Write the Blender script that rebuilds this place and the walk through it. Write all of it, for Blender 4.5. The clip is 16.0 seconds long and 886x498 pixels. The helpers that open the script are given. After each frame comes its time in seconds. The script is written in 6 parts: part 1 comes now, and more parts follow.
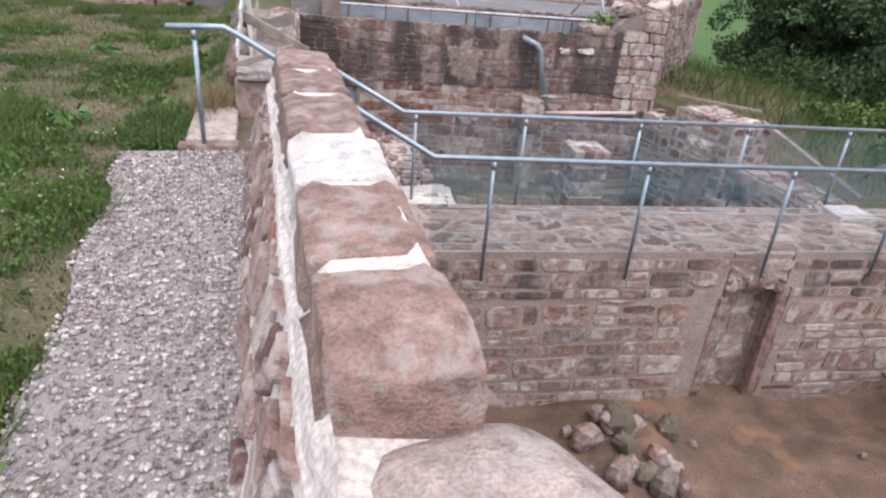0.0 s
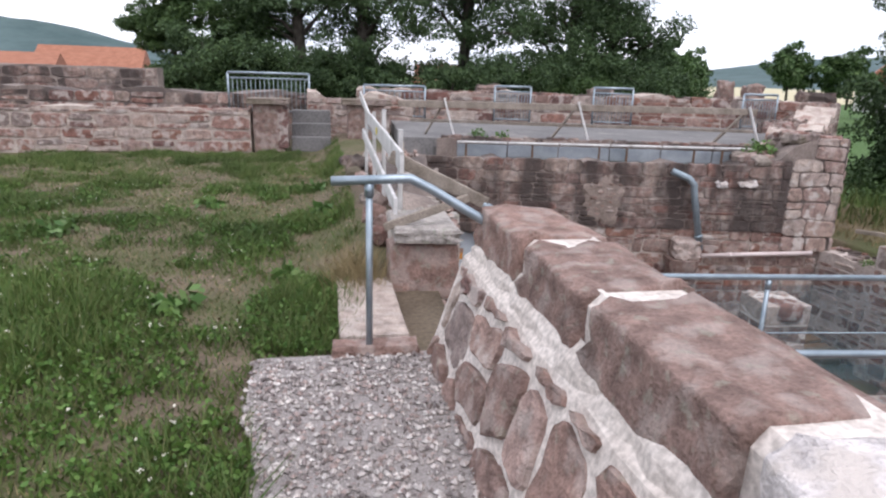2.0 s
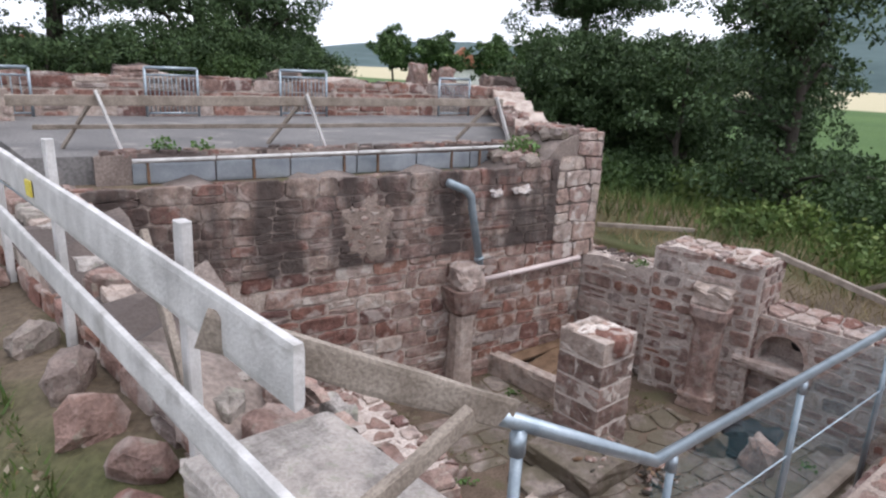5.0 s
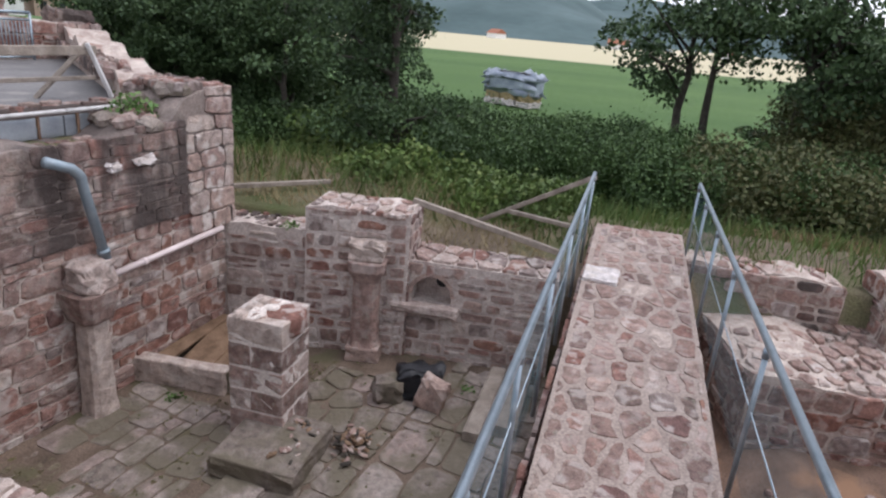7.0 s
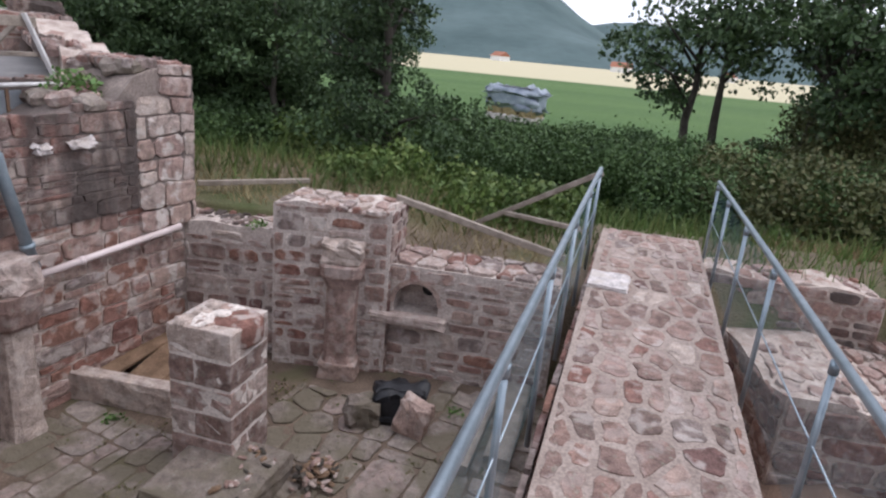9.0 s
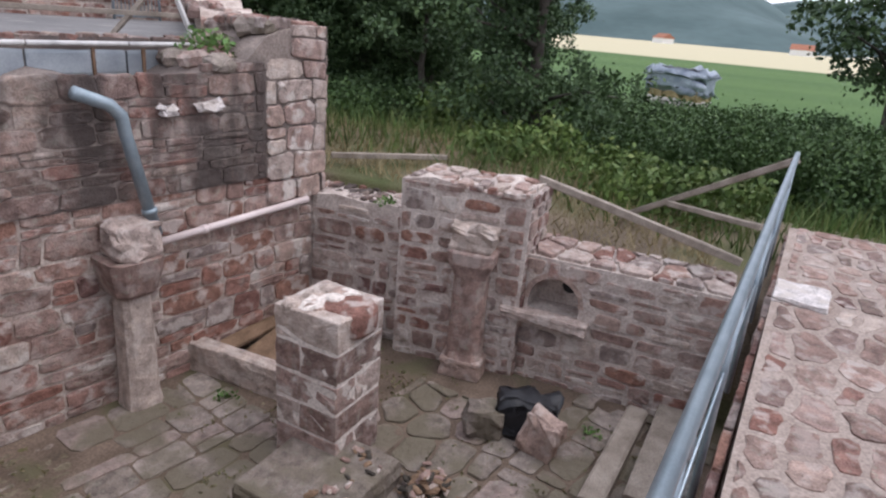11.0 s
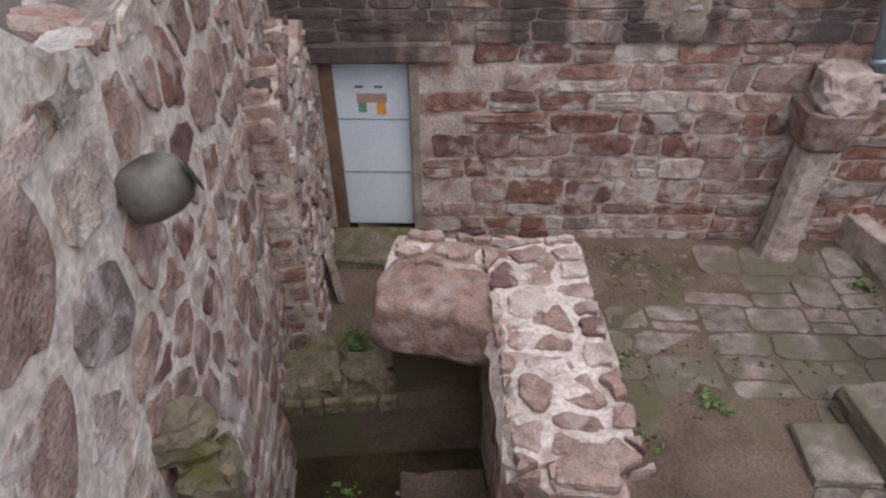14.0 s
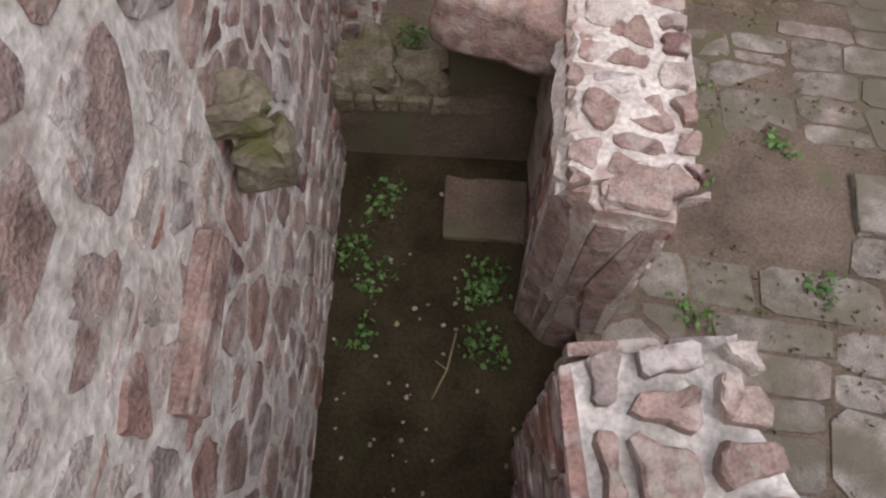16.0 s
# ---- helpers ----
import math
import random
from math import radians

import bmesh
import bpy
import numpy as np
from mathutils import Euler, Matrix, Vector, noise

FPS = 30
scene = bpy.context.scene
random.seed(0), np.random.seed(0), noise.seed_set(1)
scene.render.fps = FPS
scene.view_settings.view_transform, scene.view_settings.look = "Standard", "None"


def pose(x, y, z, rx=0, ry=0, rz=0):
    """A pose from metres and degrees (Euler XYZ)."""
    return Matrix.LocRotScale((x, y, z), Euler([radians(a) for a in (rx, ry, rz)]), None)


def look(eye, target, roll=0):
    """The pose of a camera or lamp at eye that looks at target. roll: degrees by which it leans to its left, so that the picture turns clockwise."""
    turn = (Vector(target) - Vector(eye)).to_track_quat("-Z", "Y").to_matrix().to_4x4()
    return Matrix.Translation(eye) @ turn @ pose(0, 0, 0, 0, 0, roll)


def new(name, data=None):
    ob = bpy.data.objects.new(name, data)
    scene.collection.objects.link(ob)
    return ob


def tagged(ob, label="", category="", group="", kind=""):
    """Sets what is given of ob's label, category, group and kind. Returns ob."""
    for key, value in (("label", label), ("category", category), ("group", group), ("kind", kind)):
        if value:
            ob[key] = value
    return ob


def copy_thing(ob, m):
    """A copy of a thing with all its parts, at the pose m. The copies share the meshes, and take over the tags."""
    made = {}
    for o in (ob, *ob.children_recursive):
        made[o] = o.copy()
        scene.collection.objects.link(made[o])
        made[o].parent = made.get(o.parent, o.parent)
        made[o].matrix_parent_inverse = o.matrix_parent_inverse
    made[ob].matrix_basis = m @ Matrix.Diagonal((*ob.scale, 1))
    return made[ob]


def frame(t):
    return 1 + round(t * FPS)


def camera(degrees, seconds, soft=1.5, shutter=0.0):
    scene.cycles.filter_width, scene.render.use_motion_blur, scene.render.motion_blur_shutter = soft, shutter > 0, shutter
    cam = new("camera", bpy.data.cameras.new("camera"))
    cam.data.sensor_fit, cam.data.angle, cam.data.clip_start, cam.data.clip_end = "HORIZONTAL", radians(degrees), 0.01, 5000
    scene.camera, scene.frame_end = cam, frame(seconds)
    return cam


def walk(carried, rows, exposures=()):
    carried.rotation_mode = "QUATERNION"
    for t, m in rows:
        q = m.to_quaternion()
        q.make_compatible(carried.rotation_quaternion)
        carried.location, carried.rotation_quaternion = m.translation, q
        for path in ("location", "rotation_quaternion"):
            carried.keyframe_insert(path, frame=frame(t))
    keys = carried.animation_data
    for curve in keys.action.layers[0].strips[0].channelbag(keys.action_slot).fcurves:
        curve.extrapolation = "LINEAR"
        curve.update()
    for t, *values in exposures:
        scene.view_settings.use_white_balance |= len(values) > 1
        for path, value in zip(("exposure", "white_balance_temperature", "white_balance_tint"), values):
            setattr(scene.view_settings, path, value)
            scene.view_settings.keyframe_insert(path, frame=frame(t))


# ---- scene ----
cam = camera(69.46, 16.0, soft=2.3)
PATH = [
    (0, (-0.105, 0.355, 1.891), (0.415, 2.071, 1.006), 4.86),
    (0.5, (-0.260, 0.775, 1.796), (0.231, 2.552, 1.022), 5.08),
    (1, (-0.416, 1.344, 1.570), (0.055, 3.223, 1.071), 4.37),
    (1.5, (-0.649, 1.902, 1.590), (-0.225, 3.776, 1.033), 2.48),
    (2, (-0.856, 2.538, 1.626), (-0.494, 4.435, 1.104), 1.67),
    (2.5, (-1.073, 3.153, 1.689), (-0.766, 5.062, 1.180), 2.08),
    (3, (-1.215, 3.710, 1.749), (-0.881, 5.624, 1.272), 2.99),
    (3.5, (-1.276, 4.442, 1.708), (-0.805, 6.335, 1.265), 3.28),
    (4, (-1.210, 5.170, 1.660), (-0.505, 6.974, 1.163), 2.92),
    (4.5, (-1.155, 5.690, 1.695), (-0.120, 7.290, 1.090), 3.28),
    (5, (-0.936, 6.160, 1.646), (0.412, 7.532, 1.100), 2.55),
    (7.3, (-0.504, 7.007, 1.801), (1.372, 7.250, 1.151), 5.03),
    (7.5, (-0.440, 6.992, 1.755), (1.441, 7.218, 1.116), 4.75),
    (8, (-0.205, 6.922, 1.562), (1.681, 7.178, 0.950), 4.39),
    (10.3, (0.919, 6.969, 1.102), (2.747, 7.474, 0.469), 5.83),
    (10.5, (0.990, 7.004, 1.080), (2.801, 7.561, 0.440), 5.34),
    (11, (1.174, 7.106, 1.042), (2.905, 7.845, 0.365), 4.88),
    (11.5, (1.233, 7.202, 1.142), (2.873, 8.040, 0.362), 4.58),
    (12, (1.171, 7.214, 1.205), (2.691, 8.166, 0.320), 4.33),
    (12.5, (1.073, 7.189, 1.237), (2.392, 8.356, 0.290), 4.20),
    (13, (1.040, 7.293, 1.219), (2.045, 8.708, 0.226), 2.92),
    (13.5, (1.003, 7.460, 1.182), (1.666, 9.008, 0.102), 2.23),
    (14, (0.993, 7.572, 1.137), (1.263, 9.121, -0.099), -0.63),
    (14.5, (0.965, 7.611, 1.070), (1.052, 9.024, -0.343), -1.67),
    (15, (0.959, 7.619, 1.038), (1.033, 8.806, -0.569), -0.08),
    (15.5, (0.948, 7.621, 1.013), (1.021, 8.631, -0.712), 0.93),
    (16, (0.947, 7.626, 0.994), (1.004, 8.522, -0.793), 0.68),
]
walk(cam, [(t, look(eye, aim, roll)) for t, eye, aim, roll in PATH], exposures=[(0.0, 0.65, 6120, 16), (1.0, 0.58, 6120, 16), (2.0, 0.43, 6120, 16), (5.0, 0.38, 6120, 15), (8.0, 0.3, 6040, 17), (11.0, 0.38, 6060, 17), (13.0, 0.38, 6180, 16), (14.0, 0.28, 6200, 15), (16.0, 0.54, 6220, 14)])

# ---- overcast daylight ----
world = bpy.data.worlds.new("overcast_sky")
scene.world = world
world.use_nodes = True
wn, wl = world.node_tree.nodes, world.node_tree.links
sky = wn.new("ShaderNodeTexSky")
sky.sky_type, sky.sun_disc = "NISHITA", False
sky.sun_elevation, sky.sun_rotation = radians(63), radians(168)
sky.dust_density, sky.air_density = 5.0, 1.0
cloud_co = wn.new("ShaderNodeTexCoord")
cloud_map = wn.new("ShaderNodeMapping")
cloud_map.inputs["Scale"].default_value = (1.2, 1.2, 4.0)
cloud = wn.new("ShaderNodeTexNoise")
cloud.inputs["Scale"].default_value, cloud.inputs["Detail"].default_value = 2.2, 5.0
cloud_ramp = wn.new("ShaderNodeValToRGB")
cloud_ramp.color_ramp.elements[0].position, cloud_ramp.color_ramp.elements[0].color = 0.36, (7.8, 8.5, 9.3, 1)
cloud_ramp.color_ramp.elements[1].position, cloud_ramp.color_ramp.elements[1].color = 0.62, (11.0, 11.1, 11.2, 1)
cloud_mix = wn.new("ShaderNodeMix")
cloud_mix.data_type = "RGBA"
cloud_mix.inputs["Factor"].default_value = 0.88
wl.new(cloud_co.outputs["Generated"], cloud_map.inputs["Vector"])
wl.new(cloud_map.outputs["Vector"], cloud.inputs["Vector"])
wl.new(cloud.outputs["Fac"], cloud_ramp.inputs["Fac"])
wl.new(sky.outputs["Color"], cloud_mix.inputs["A"])
wl.new(cloud_ramp.outputs["Color"], cloud_mix.inputs["B"])
wl.new(cloud_mix.outputs["Result"], wn["Background"].inputs["Color"])
wn["Background"].inputs["Strength"].default_value = 0.12
sun_data = bpy.data.lights.new("sun", "SUN")
sun_data.energy, sun_data.angle, sun_data.color = 1.2, radians(40), (1.0, 0.96, 0.9)
sun = new("sun", sun_data)
sun.matrix_world = look((1.5, -7, 14), (0, 0, 0))


# ---- materials ----
def shader(name, rough=0.85, metal=0.0, spec=0.3):
    m = bpy.data.materials.new(name)
    m.use_nodes = True
    b = m.node_tree.nodes["Principled BSDF"]
    b.inputs["Roughness"].default_value, b.inputs["Metallic"].default_value = rough, metal
    b.inputs["Specular IOR Level"].default_value = spec
    return m, m.node_tree.nodes, m.node_tree.links, b


def ramp(nodes, stops, constant=False):
    node = nodes.new("ShaderNodeValToRGB")
    r = node.color_ramp
    while len(r.elements) < len(stops):
        r.elements.new(0.99)
    for e, (p, c) in zip(r.elements, stops):
        e.position, e.color = p, (*c, 1)
    if constant:
        r.interpolation = "CONSTANT"
    return node


def noise_node(nodes, links, scale, detail=5.0, stretch=None, vector=None):
    n = nodes.new("ShaderNodeTexNoise")
    n.inputs["Scale"].default_value, n.inputs["Detail"].default_value = scale, detail
    if vector is None:
        vector = nodes.new("ShaderNodeNewGeometry").outputs["Position"]
    if stretch:
        mp = nodes.new("ShaderNodeMapping")
        mp.inputs["Scale"].default_value = stretch
        links.new(vector, mp.inputs["Vector"])
        vector = mp.outputs["Vector"]
    links.new(vector, n.inputs["Vector"])
    return n


def mixed(nodes, links, kind, fac, a, b):
    x = nodes.new("ShaderNodeMix")
    x.data_type, x.blend_type = "RGBA", kind
    for value, socket in ((fac, x.inputs["Factor"]), (a, x.inputs["A"]), (b, x.inputs["B"])):
        if isinstance(value, (int, float)):
            socket.default_value = value
        elif isinstance(value, tuple):
            socket.default_value = (*value, 1)
        else:
            links.new(value, socket)
    return x.outputs["Result"]


def relief(nodes, links, b, pairs, distance=0.02):
    normal = None
    for n, strength in pairs:
        bump = nodes.new("ShaderNodeBump")
        bump.inputs["Strength"].default_value, bump.inputs["Distance"].default_value = strength, distance
        links.new(n.outputs["Fac"], bump.inputs["Height"])
        if normal:
            links.new(normal, bump.inputs["Normal"])
        normal = bump.outputs["Normal"]
    links.new(normal, b.inputs["Normal"])


def stone_mat(name, palette, island=False, stain=None, lime=0.25, lichen=0.0):
    """Sandstone whose hue changes from stone to stone, mottled at two scales; stain: colour of rain streaks, lime: pale smears."""
    m, n, l, b = shader(name, 0.9, 0.0, 0.2)
    if island:
        rnd = n.new("ShaderNodeNewGeometry").outputs["Random Per Island"]
    else:
        rnd = n.new("ShaderNodeObjectInfo").outputs["Random"]
    base = ramp(n, [(i / len(palette), c) for i, c in enumerate(palette)], True)
    l.new(rnd, base.inputs["Fac"])
    big, mid, fine = noise_node(n, l, 2.3, 4), noise_node(n, l, 11, 6), noise_node(n, l, 70, 4)
    tone = ramp(n, [(0.27, (0.52, 0.50, 0.48)), (0.5, (1.0, 0.98, 0.97)), (0.73, (1.42, 1.38, 1.34))])
    l.new(mid.outputs["Fac"], tone.inputs["Fac"])
    col = mixed(n, l, "MULTIPLY", 0.85, base.outputs["Color"], tone.outputs["Color"])
    speck = ramp(n, [(0.32, (0.68, 0.67, 0.66)), (0.62, (1.14, 1.14, 1.14))])
    l.new(fine.outputs["Fac"], speck.inputs["Fac"])
    col = mixed(n, l, "MULTIPLY", 0.75, col, speck.outputs["Color"])
    if lime:
        smear = ramp(n, [(0.50, (0, 0, 0)), (0.60, (lime, lime, lime))])
        l.new(noise_node(n, l, 6.5, 7).outputs["Fac"], smear.inputs["Fac"])
        col = mixed(n, l, "MIX", smear.outputs["Color"], col, (0.52, 0.46, 0.42))
    if lichen:
        spots = ramp(n, [(0.58, (0, 0, 0)), (0.66, (lichen, lichen, lichen))])
        l.new(noise_node(n, l, 17, 6).outputs["Fac"], spots.inputs["Fac"])
        col = mixed(n, l, "MIX", spots.outputs["Color"], col, (0.30, 0.30, 0.24))
    if stain:
        streak = ramp(n, [(0.44, (0, 0, 0)), (0.56, (0.88, 0.88, 0.88))])
        l.new(noise_node(n, l, 1.0, 5, (1.9, 1.9, 0.42)).outputs["Fac"], streak.inputs["Fac"])
        col = mixed(n, l, "MIX", streak.outputs["Color"], col, stain)
    l.new(col, b.inputs["Base Color"])
    relief(n, l, b, [(big, 0.4), (mid, 0.85), (fine, 0.5)], 0.032)
    return m


def plain_mat(name, dark, light, rough=0.85, metal=0.0, scale=5.0, fine_scale=60.0, bump=0.4, spec=0.3, extra=None):
    """A surface between two tones, with grain; extra: (colour, threshold, scale) of a third tone in patches."""
    m, n, l, b = shader(name, rough, metal, spec)
    big, fine = noise_node(n, l, scale, 6), noise_node(n, l, fine_scale, 4)
    r = ramp(n, [(0.3, dark), (0.7, light)])
    l.new(big.outputs["Fac"], r.inputs["Fac"])
    speck = ramp(n, [(0.34, (0.60, 0.59, 0.58)), (0.64, (1.2, 1.2, 1.2))])
    l.new(fine.outputs["Fac"], speck.inputs["Fac"])
    col = mixed(n, l, "MULTIPLY", 0.65 if bump > 0.35 else 0.2, r.outputs["Color"], speck.outputs["Color"])
    if extra:
        patch = ramp(n, [(extra[1], (0, 0, 0)), (extra[1] + 0.1, (0.9, 0.9, 0.9))])
        l.new(noise_node(n, l, extra[2], 7).outputs["Fac"], patch.inputs["Fac"])
        col = mixed(n, l, "MIX", patch.outputs["Color"], col, extra[0])
    l.new(col, b.inputs["Base Color"])
    relief(n, l, b, [(big, bump * 0.5), (fine, bump)], 0.012)
    return m


def leaf_mat(name, palette):
    m, n, l, b = shader(name, 0.6, 0.0, 0.25)
    r = ramp(n, [(i / (len(palette) - 1), c) for i, c in enumerate(palette)])
    l.new(n.new("ShaderNodeNewGeometry").outputs["Random Per Island"], r.inputs["Fac"])
    big = noise_node(n, l, 0.5, 3)
    tone = ramp(n, [(0.3, (0.6, 0.62, 0.6)), (0.7, (1.25, 1.2, 1.1))])
    l.new(big.outputs["Fac"], tone.inputs["Fac"])
    l.new(mixed(n, l, "MULTIPLY", 0.8, r.outputs["Color"], tone.outputs["Color"]), b.inputs["Base Color"])
    return m


RED = [(0.20, 0.105, 0.085), (0.27, 0.165, 0.14), (0.24, 0.19, 0.175), (0.16, 0.095, 0.085), (0.31, 0.215, 0.185), (0.235, 0.13, 0.10), (0.22, 0.175, 0.16), (0.28, 0.18, 0.15)]
GREY = [(0.20, 0.14, 0.125), (0.26, 0.185, 0.16), (0.16, 0.115, 0.10), (0.22, 0.125, 0.105), (0.28, 0.215, 0.185), (0.18, 0.125, 0.11)]
PALE = [(0.34, 0.25, 0.215), (0.40, 0.33, 0.29), (0.30, 0.215, 0.19), (0.36, 0.29, 0.26)]
PAVE = [(0.21, 0.175, 0.155), (0.265, 0.225, 0.20), (0.18, 0.15, 0.13), (0.235, 0.185, 0.165)]
DEEP = [(0.225, 0.115, 0.09), (0.185, 0.098, 0.082), (0.26, 0.145, 0.118), (0.21, 0.138, 0.118)]
M_RED = stone_mat("red_sandstone", RED, lime=0.6)
M_REDJ = stone_mat("red_sandstone_joined", RED, True)
M_GREY = stone_mat("weathered_sandstone", GREY, stain=(0.06, 0.048, 0.044), lime=0.32, lichen=0.3)
M_LIMED = stone_mat("lime_smeared_stone", PALE, lime=0.85, lichen=0.3)
M_SLAB = stone_mat("lichened_pale_slab", [(0.29, 0.265, 0.24), (0.25, 0.225, 0.20), (0.34, 0.315, 0.295)], lime=0.4, lichen=0.7)
M_GREYJ = stone_mat("weathered_sandstone_joined", GREY, True, lime=0.2, lichen=0.3)
M_STREAK = stone_mat("rain_streaked_stone", [(0.30, 0.22, 0.19), (0.36, 0.28, 0.25), (0.27, 0.18, 0.155)], stain=(0.075, 0.062, 0.056), lime=0.6)
M_DULL = stone_mat("dull_sandstone", GREY, lime=0.45, lichen=0.3)
M_PALE = stone_mat("pale_sandstone", PALE, lime=0.35)
M_PAVE = stone_mat("paving_sandstone", PAVE, stain=(0.135, 0.115, 0.082), lime=0.1, lichen=0.3)
M_DEEP = stone_mat("deep_red_sandstone", DEEP, lime=0.35)
M_CAP = stone_mat("coping_sandstone", [(0.25, 0.165, 0.14), (0.22, 0.15, 0.13), (0.27, 0.185, 0.16)], lime=0.28, lichen=0.4)
M_CAPW = stone_mat("limewashed_coping", [(0.58, 0.54, 0.53)], lime=0.9)
M_MORTAR = plain_mat("lime_mortar", (0.33, 0.26, 0.225), (0.56, 0.48, 0.42), 0.95, 0, 5, 45, 0.9, extra=((0.27, 0.17, 0.14), 0.54, 4.5))
M_MORTARW = plain_mat("fresh_mortar", (0.52, 0.455, 0.41), (0.68, 0.61, 0.56), 0.95, 0, 5, 40, 0.5)
M_MORTARL = plain_mat("pinkish_mortar", (0.38, 0.31, 0.275), (0.60, 0.525, 0.475), 0.95, 0, 6, 40, 0.9, extra=((0.30, 0.205, 0.18), 0.6, 5.0))
M_MORTARD = plain_mat("old_mortar", (0.17, 0.135, 0.12), (0.34, 0.28, 0.245), 0.95, 0, 2.2, 40, 0.8, extra=((0.09, 0.072, 0.066), 0.5, 1.1))
M_PATCH = plain_mat("patched_mortar", (0.27, 0.21, 0.18), (0.38, 0.31, 0.27), 0.95, 0, 4, 45, 0.6)
M_DARK_EARTH = plain_mat("dark_earth", (0.022, 0.017, 0.010), (0.052, 0.040, 0.023), 1.0, 0, 3, 45, 0.8, 0.05, extra=((0.035, 0.04, 0.015), 0.62, 2.3))
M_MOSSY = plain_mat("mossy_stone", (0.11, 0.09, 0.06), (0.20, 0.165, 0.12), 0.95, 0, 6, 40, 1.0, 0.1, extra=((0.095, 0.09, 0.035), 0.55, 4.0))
M_PLASTER = plain_mat("rough_plaster", (0.42, 0.36, 0.31), (0.66, 0.59, 0.53), 0.95, 0, 6, 28, 1.0, extra=((0.31, 0.215, 0.18), 0.56, 3.6))
M_EARTH = plain_mat("bare_earth", (0.095, 0.062, 0.045), (0.20, 0.13, 0.095), 0.97, 0, 2.5, 50, 0.8, extra=((0.24, 0.14, 0.085), 0.57, 1.4))
# mossy dirt of the floor; also the painted shade on the passage's enclosed faces
M_DIRT_SHADE = plain_mat("mossy_dirt_and_shade", (0.085, 0.062, 0.045), (0.165, 0.12, 0.09), 0.97, 0, 3, 45, 0.9, extra=((0.10, 0.09, 0.05), 0.54, 1.6))
M_CONC = plain_mat("deck_concrete", (0.13, 0.125, 0.125), (0.20, 0.19, 0.185), 0.9, 0, 1.2, 30, 0.4, extra=((0.25, 0.23, 0.215), 0.6, 2.0))
M_STEEL = plain_mat("galvanised_steel", (0.24, 0.29, 0.33), (0.36, 0.41, 0.45), 0.38, 0.75, 9, 120, 0.08, 0.5)
M_STEELD = plain_mat("blue_grey_steel", (0.20, 0.25, 0.28), (0.30, 0.35, 0.385), 0.5, 0.5, 8, 90, 0.1, 0.5)
M_ZINC = plain_mat("zinc_sheet", (0.22, 0.25, 0.28), (0.40, 0.43, 0.46), 0.45, 0.6, 3, 50, 0.15, 0.5)
M_WHITEW = plain_mat("whitewashed_board", (0.42, 0.405, 0.395), (0.66, 0.64, 0.625), 0.8, 0, 7, 80, 0.3, extra=((0.34, 0.32, 0.30), 0.62, 6.0))
M_WOOD = plain_mat("greyed_timber", (0.19, 0.155, 0.125), (0.34, 0.29, 0.245), 0.85, 0, 6, 90, 0.4)
M_WOODB = plain_mat("brown_timber", (0.11, 0.065, 0.04), (0.20, 0.125, 0.08), 0.8, 0, 6, 90, 0.4)
M_RUST = plain_mat("weathered_plank", (0.12, 0.075, 0.045), (0.24, 0.155, 0.10), 0.9, 0, 5, 60, 0.5)
M_DOOR = plain_mat("pale_blue_door_paint", (0.52, 0.57, 0.63), (0.60, 0.65, 0.70), 0.5, 0, 3, 60, 0.1)
M_PVC = plain_mat("pink_white_pipe", (0.58, 0.48, 0.46), (0.68, 0.58, 0.56), 0.5, 0, 5, 60, 0.1)
M_BLACK = plain_mat("black_plastic_and_hole_shade", (0.012, 0.012, 0.014), (0.028, 0.028, 0.032), 0.45, 0, 8, 50, 0.4)
M_TERRA = plain_mat("terracotta_roof", (0.27, 0.11, 0.065), (0.36, 0.16, 0.10), 0.85, 0, 2, 20, 0.4)
M_HOUSE = plain_mat("white_render", (0.70, 0.69, 0.66), (0.80, 0.79, 0.76), 0.9, 0, 1, 15, 0.1)
M_BEIGE = plain_mat("beige_render", (0.38, 0.27, 0.21), (0.47, 0.34, 0.27), 0.9, 0, 1, 15, 0.1)
M_TARP = plain_mat("grey_blue_tarpaulin", (0.16, 0.19, 0.24), (0.36, 0.40, 0.46), 0.5, 0, 1.3, 12, 0.7)
M_STRAW = plain_mat("straw", (0.22, 0.16, 0.08), (0.40, 0.31, 0.17), 0.95, 0, 3, 30, 0.6)
M_POT = plain_mat("stoneware_jug", (0.04, 0.034, 0.028), (0.21, 0.19, 0.165), 0.4, 0, 6, 40, 0.3)
M_BARK = plain_mat("bark", (0.03, 0.025, 0.02), (0.075, 0.064, 0.052), 0.95, 0, 4, 30, 0.9)
M_GLASS = plain_mat("dark_window_glass", (0.02, 0.025, 0.03), (0.04, 0.045, 0.05), 0.1, 0, 2, 10, 0.0, 0.5)
M_LEAF = leaf_mat("tree_leaves", [(0.03, 0.06, 0.02), (0.065, 0.115, 0.036), (0.045, 0.085, 0.028), (0.095, 0.15, 0.048)])
M_LEAFD = leaf_mat("dark_tree_leaves", [(0.026, 0.052, 0.022), (0.055, 0.095, 0.036), (0.04, 0.072, 0.028), (0.075, 0.12, 0.045)])
M_LEAFY = leaf_mat("shrub_leaves", [(0.04, 0.075, 0.018), (0.09, 0.138, 0.03), (0.06, 0.10, 0.025), (0.115, 0.148, 0.04)])
M_SCRUB = leaf_mat("scrub_leaves", [(0.045, 0.055, 0.02), (0.085, 0.09, 0.035), (0.06, 0.075, 0.025), (0.11, 0.10, 0.045)])
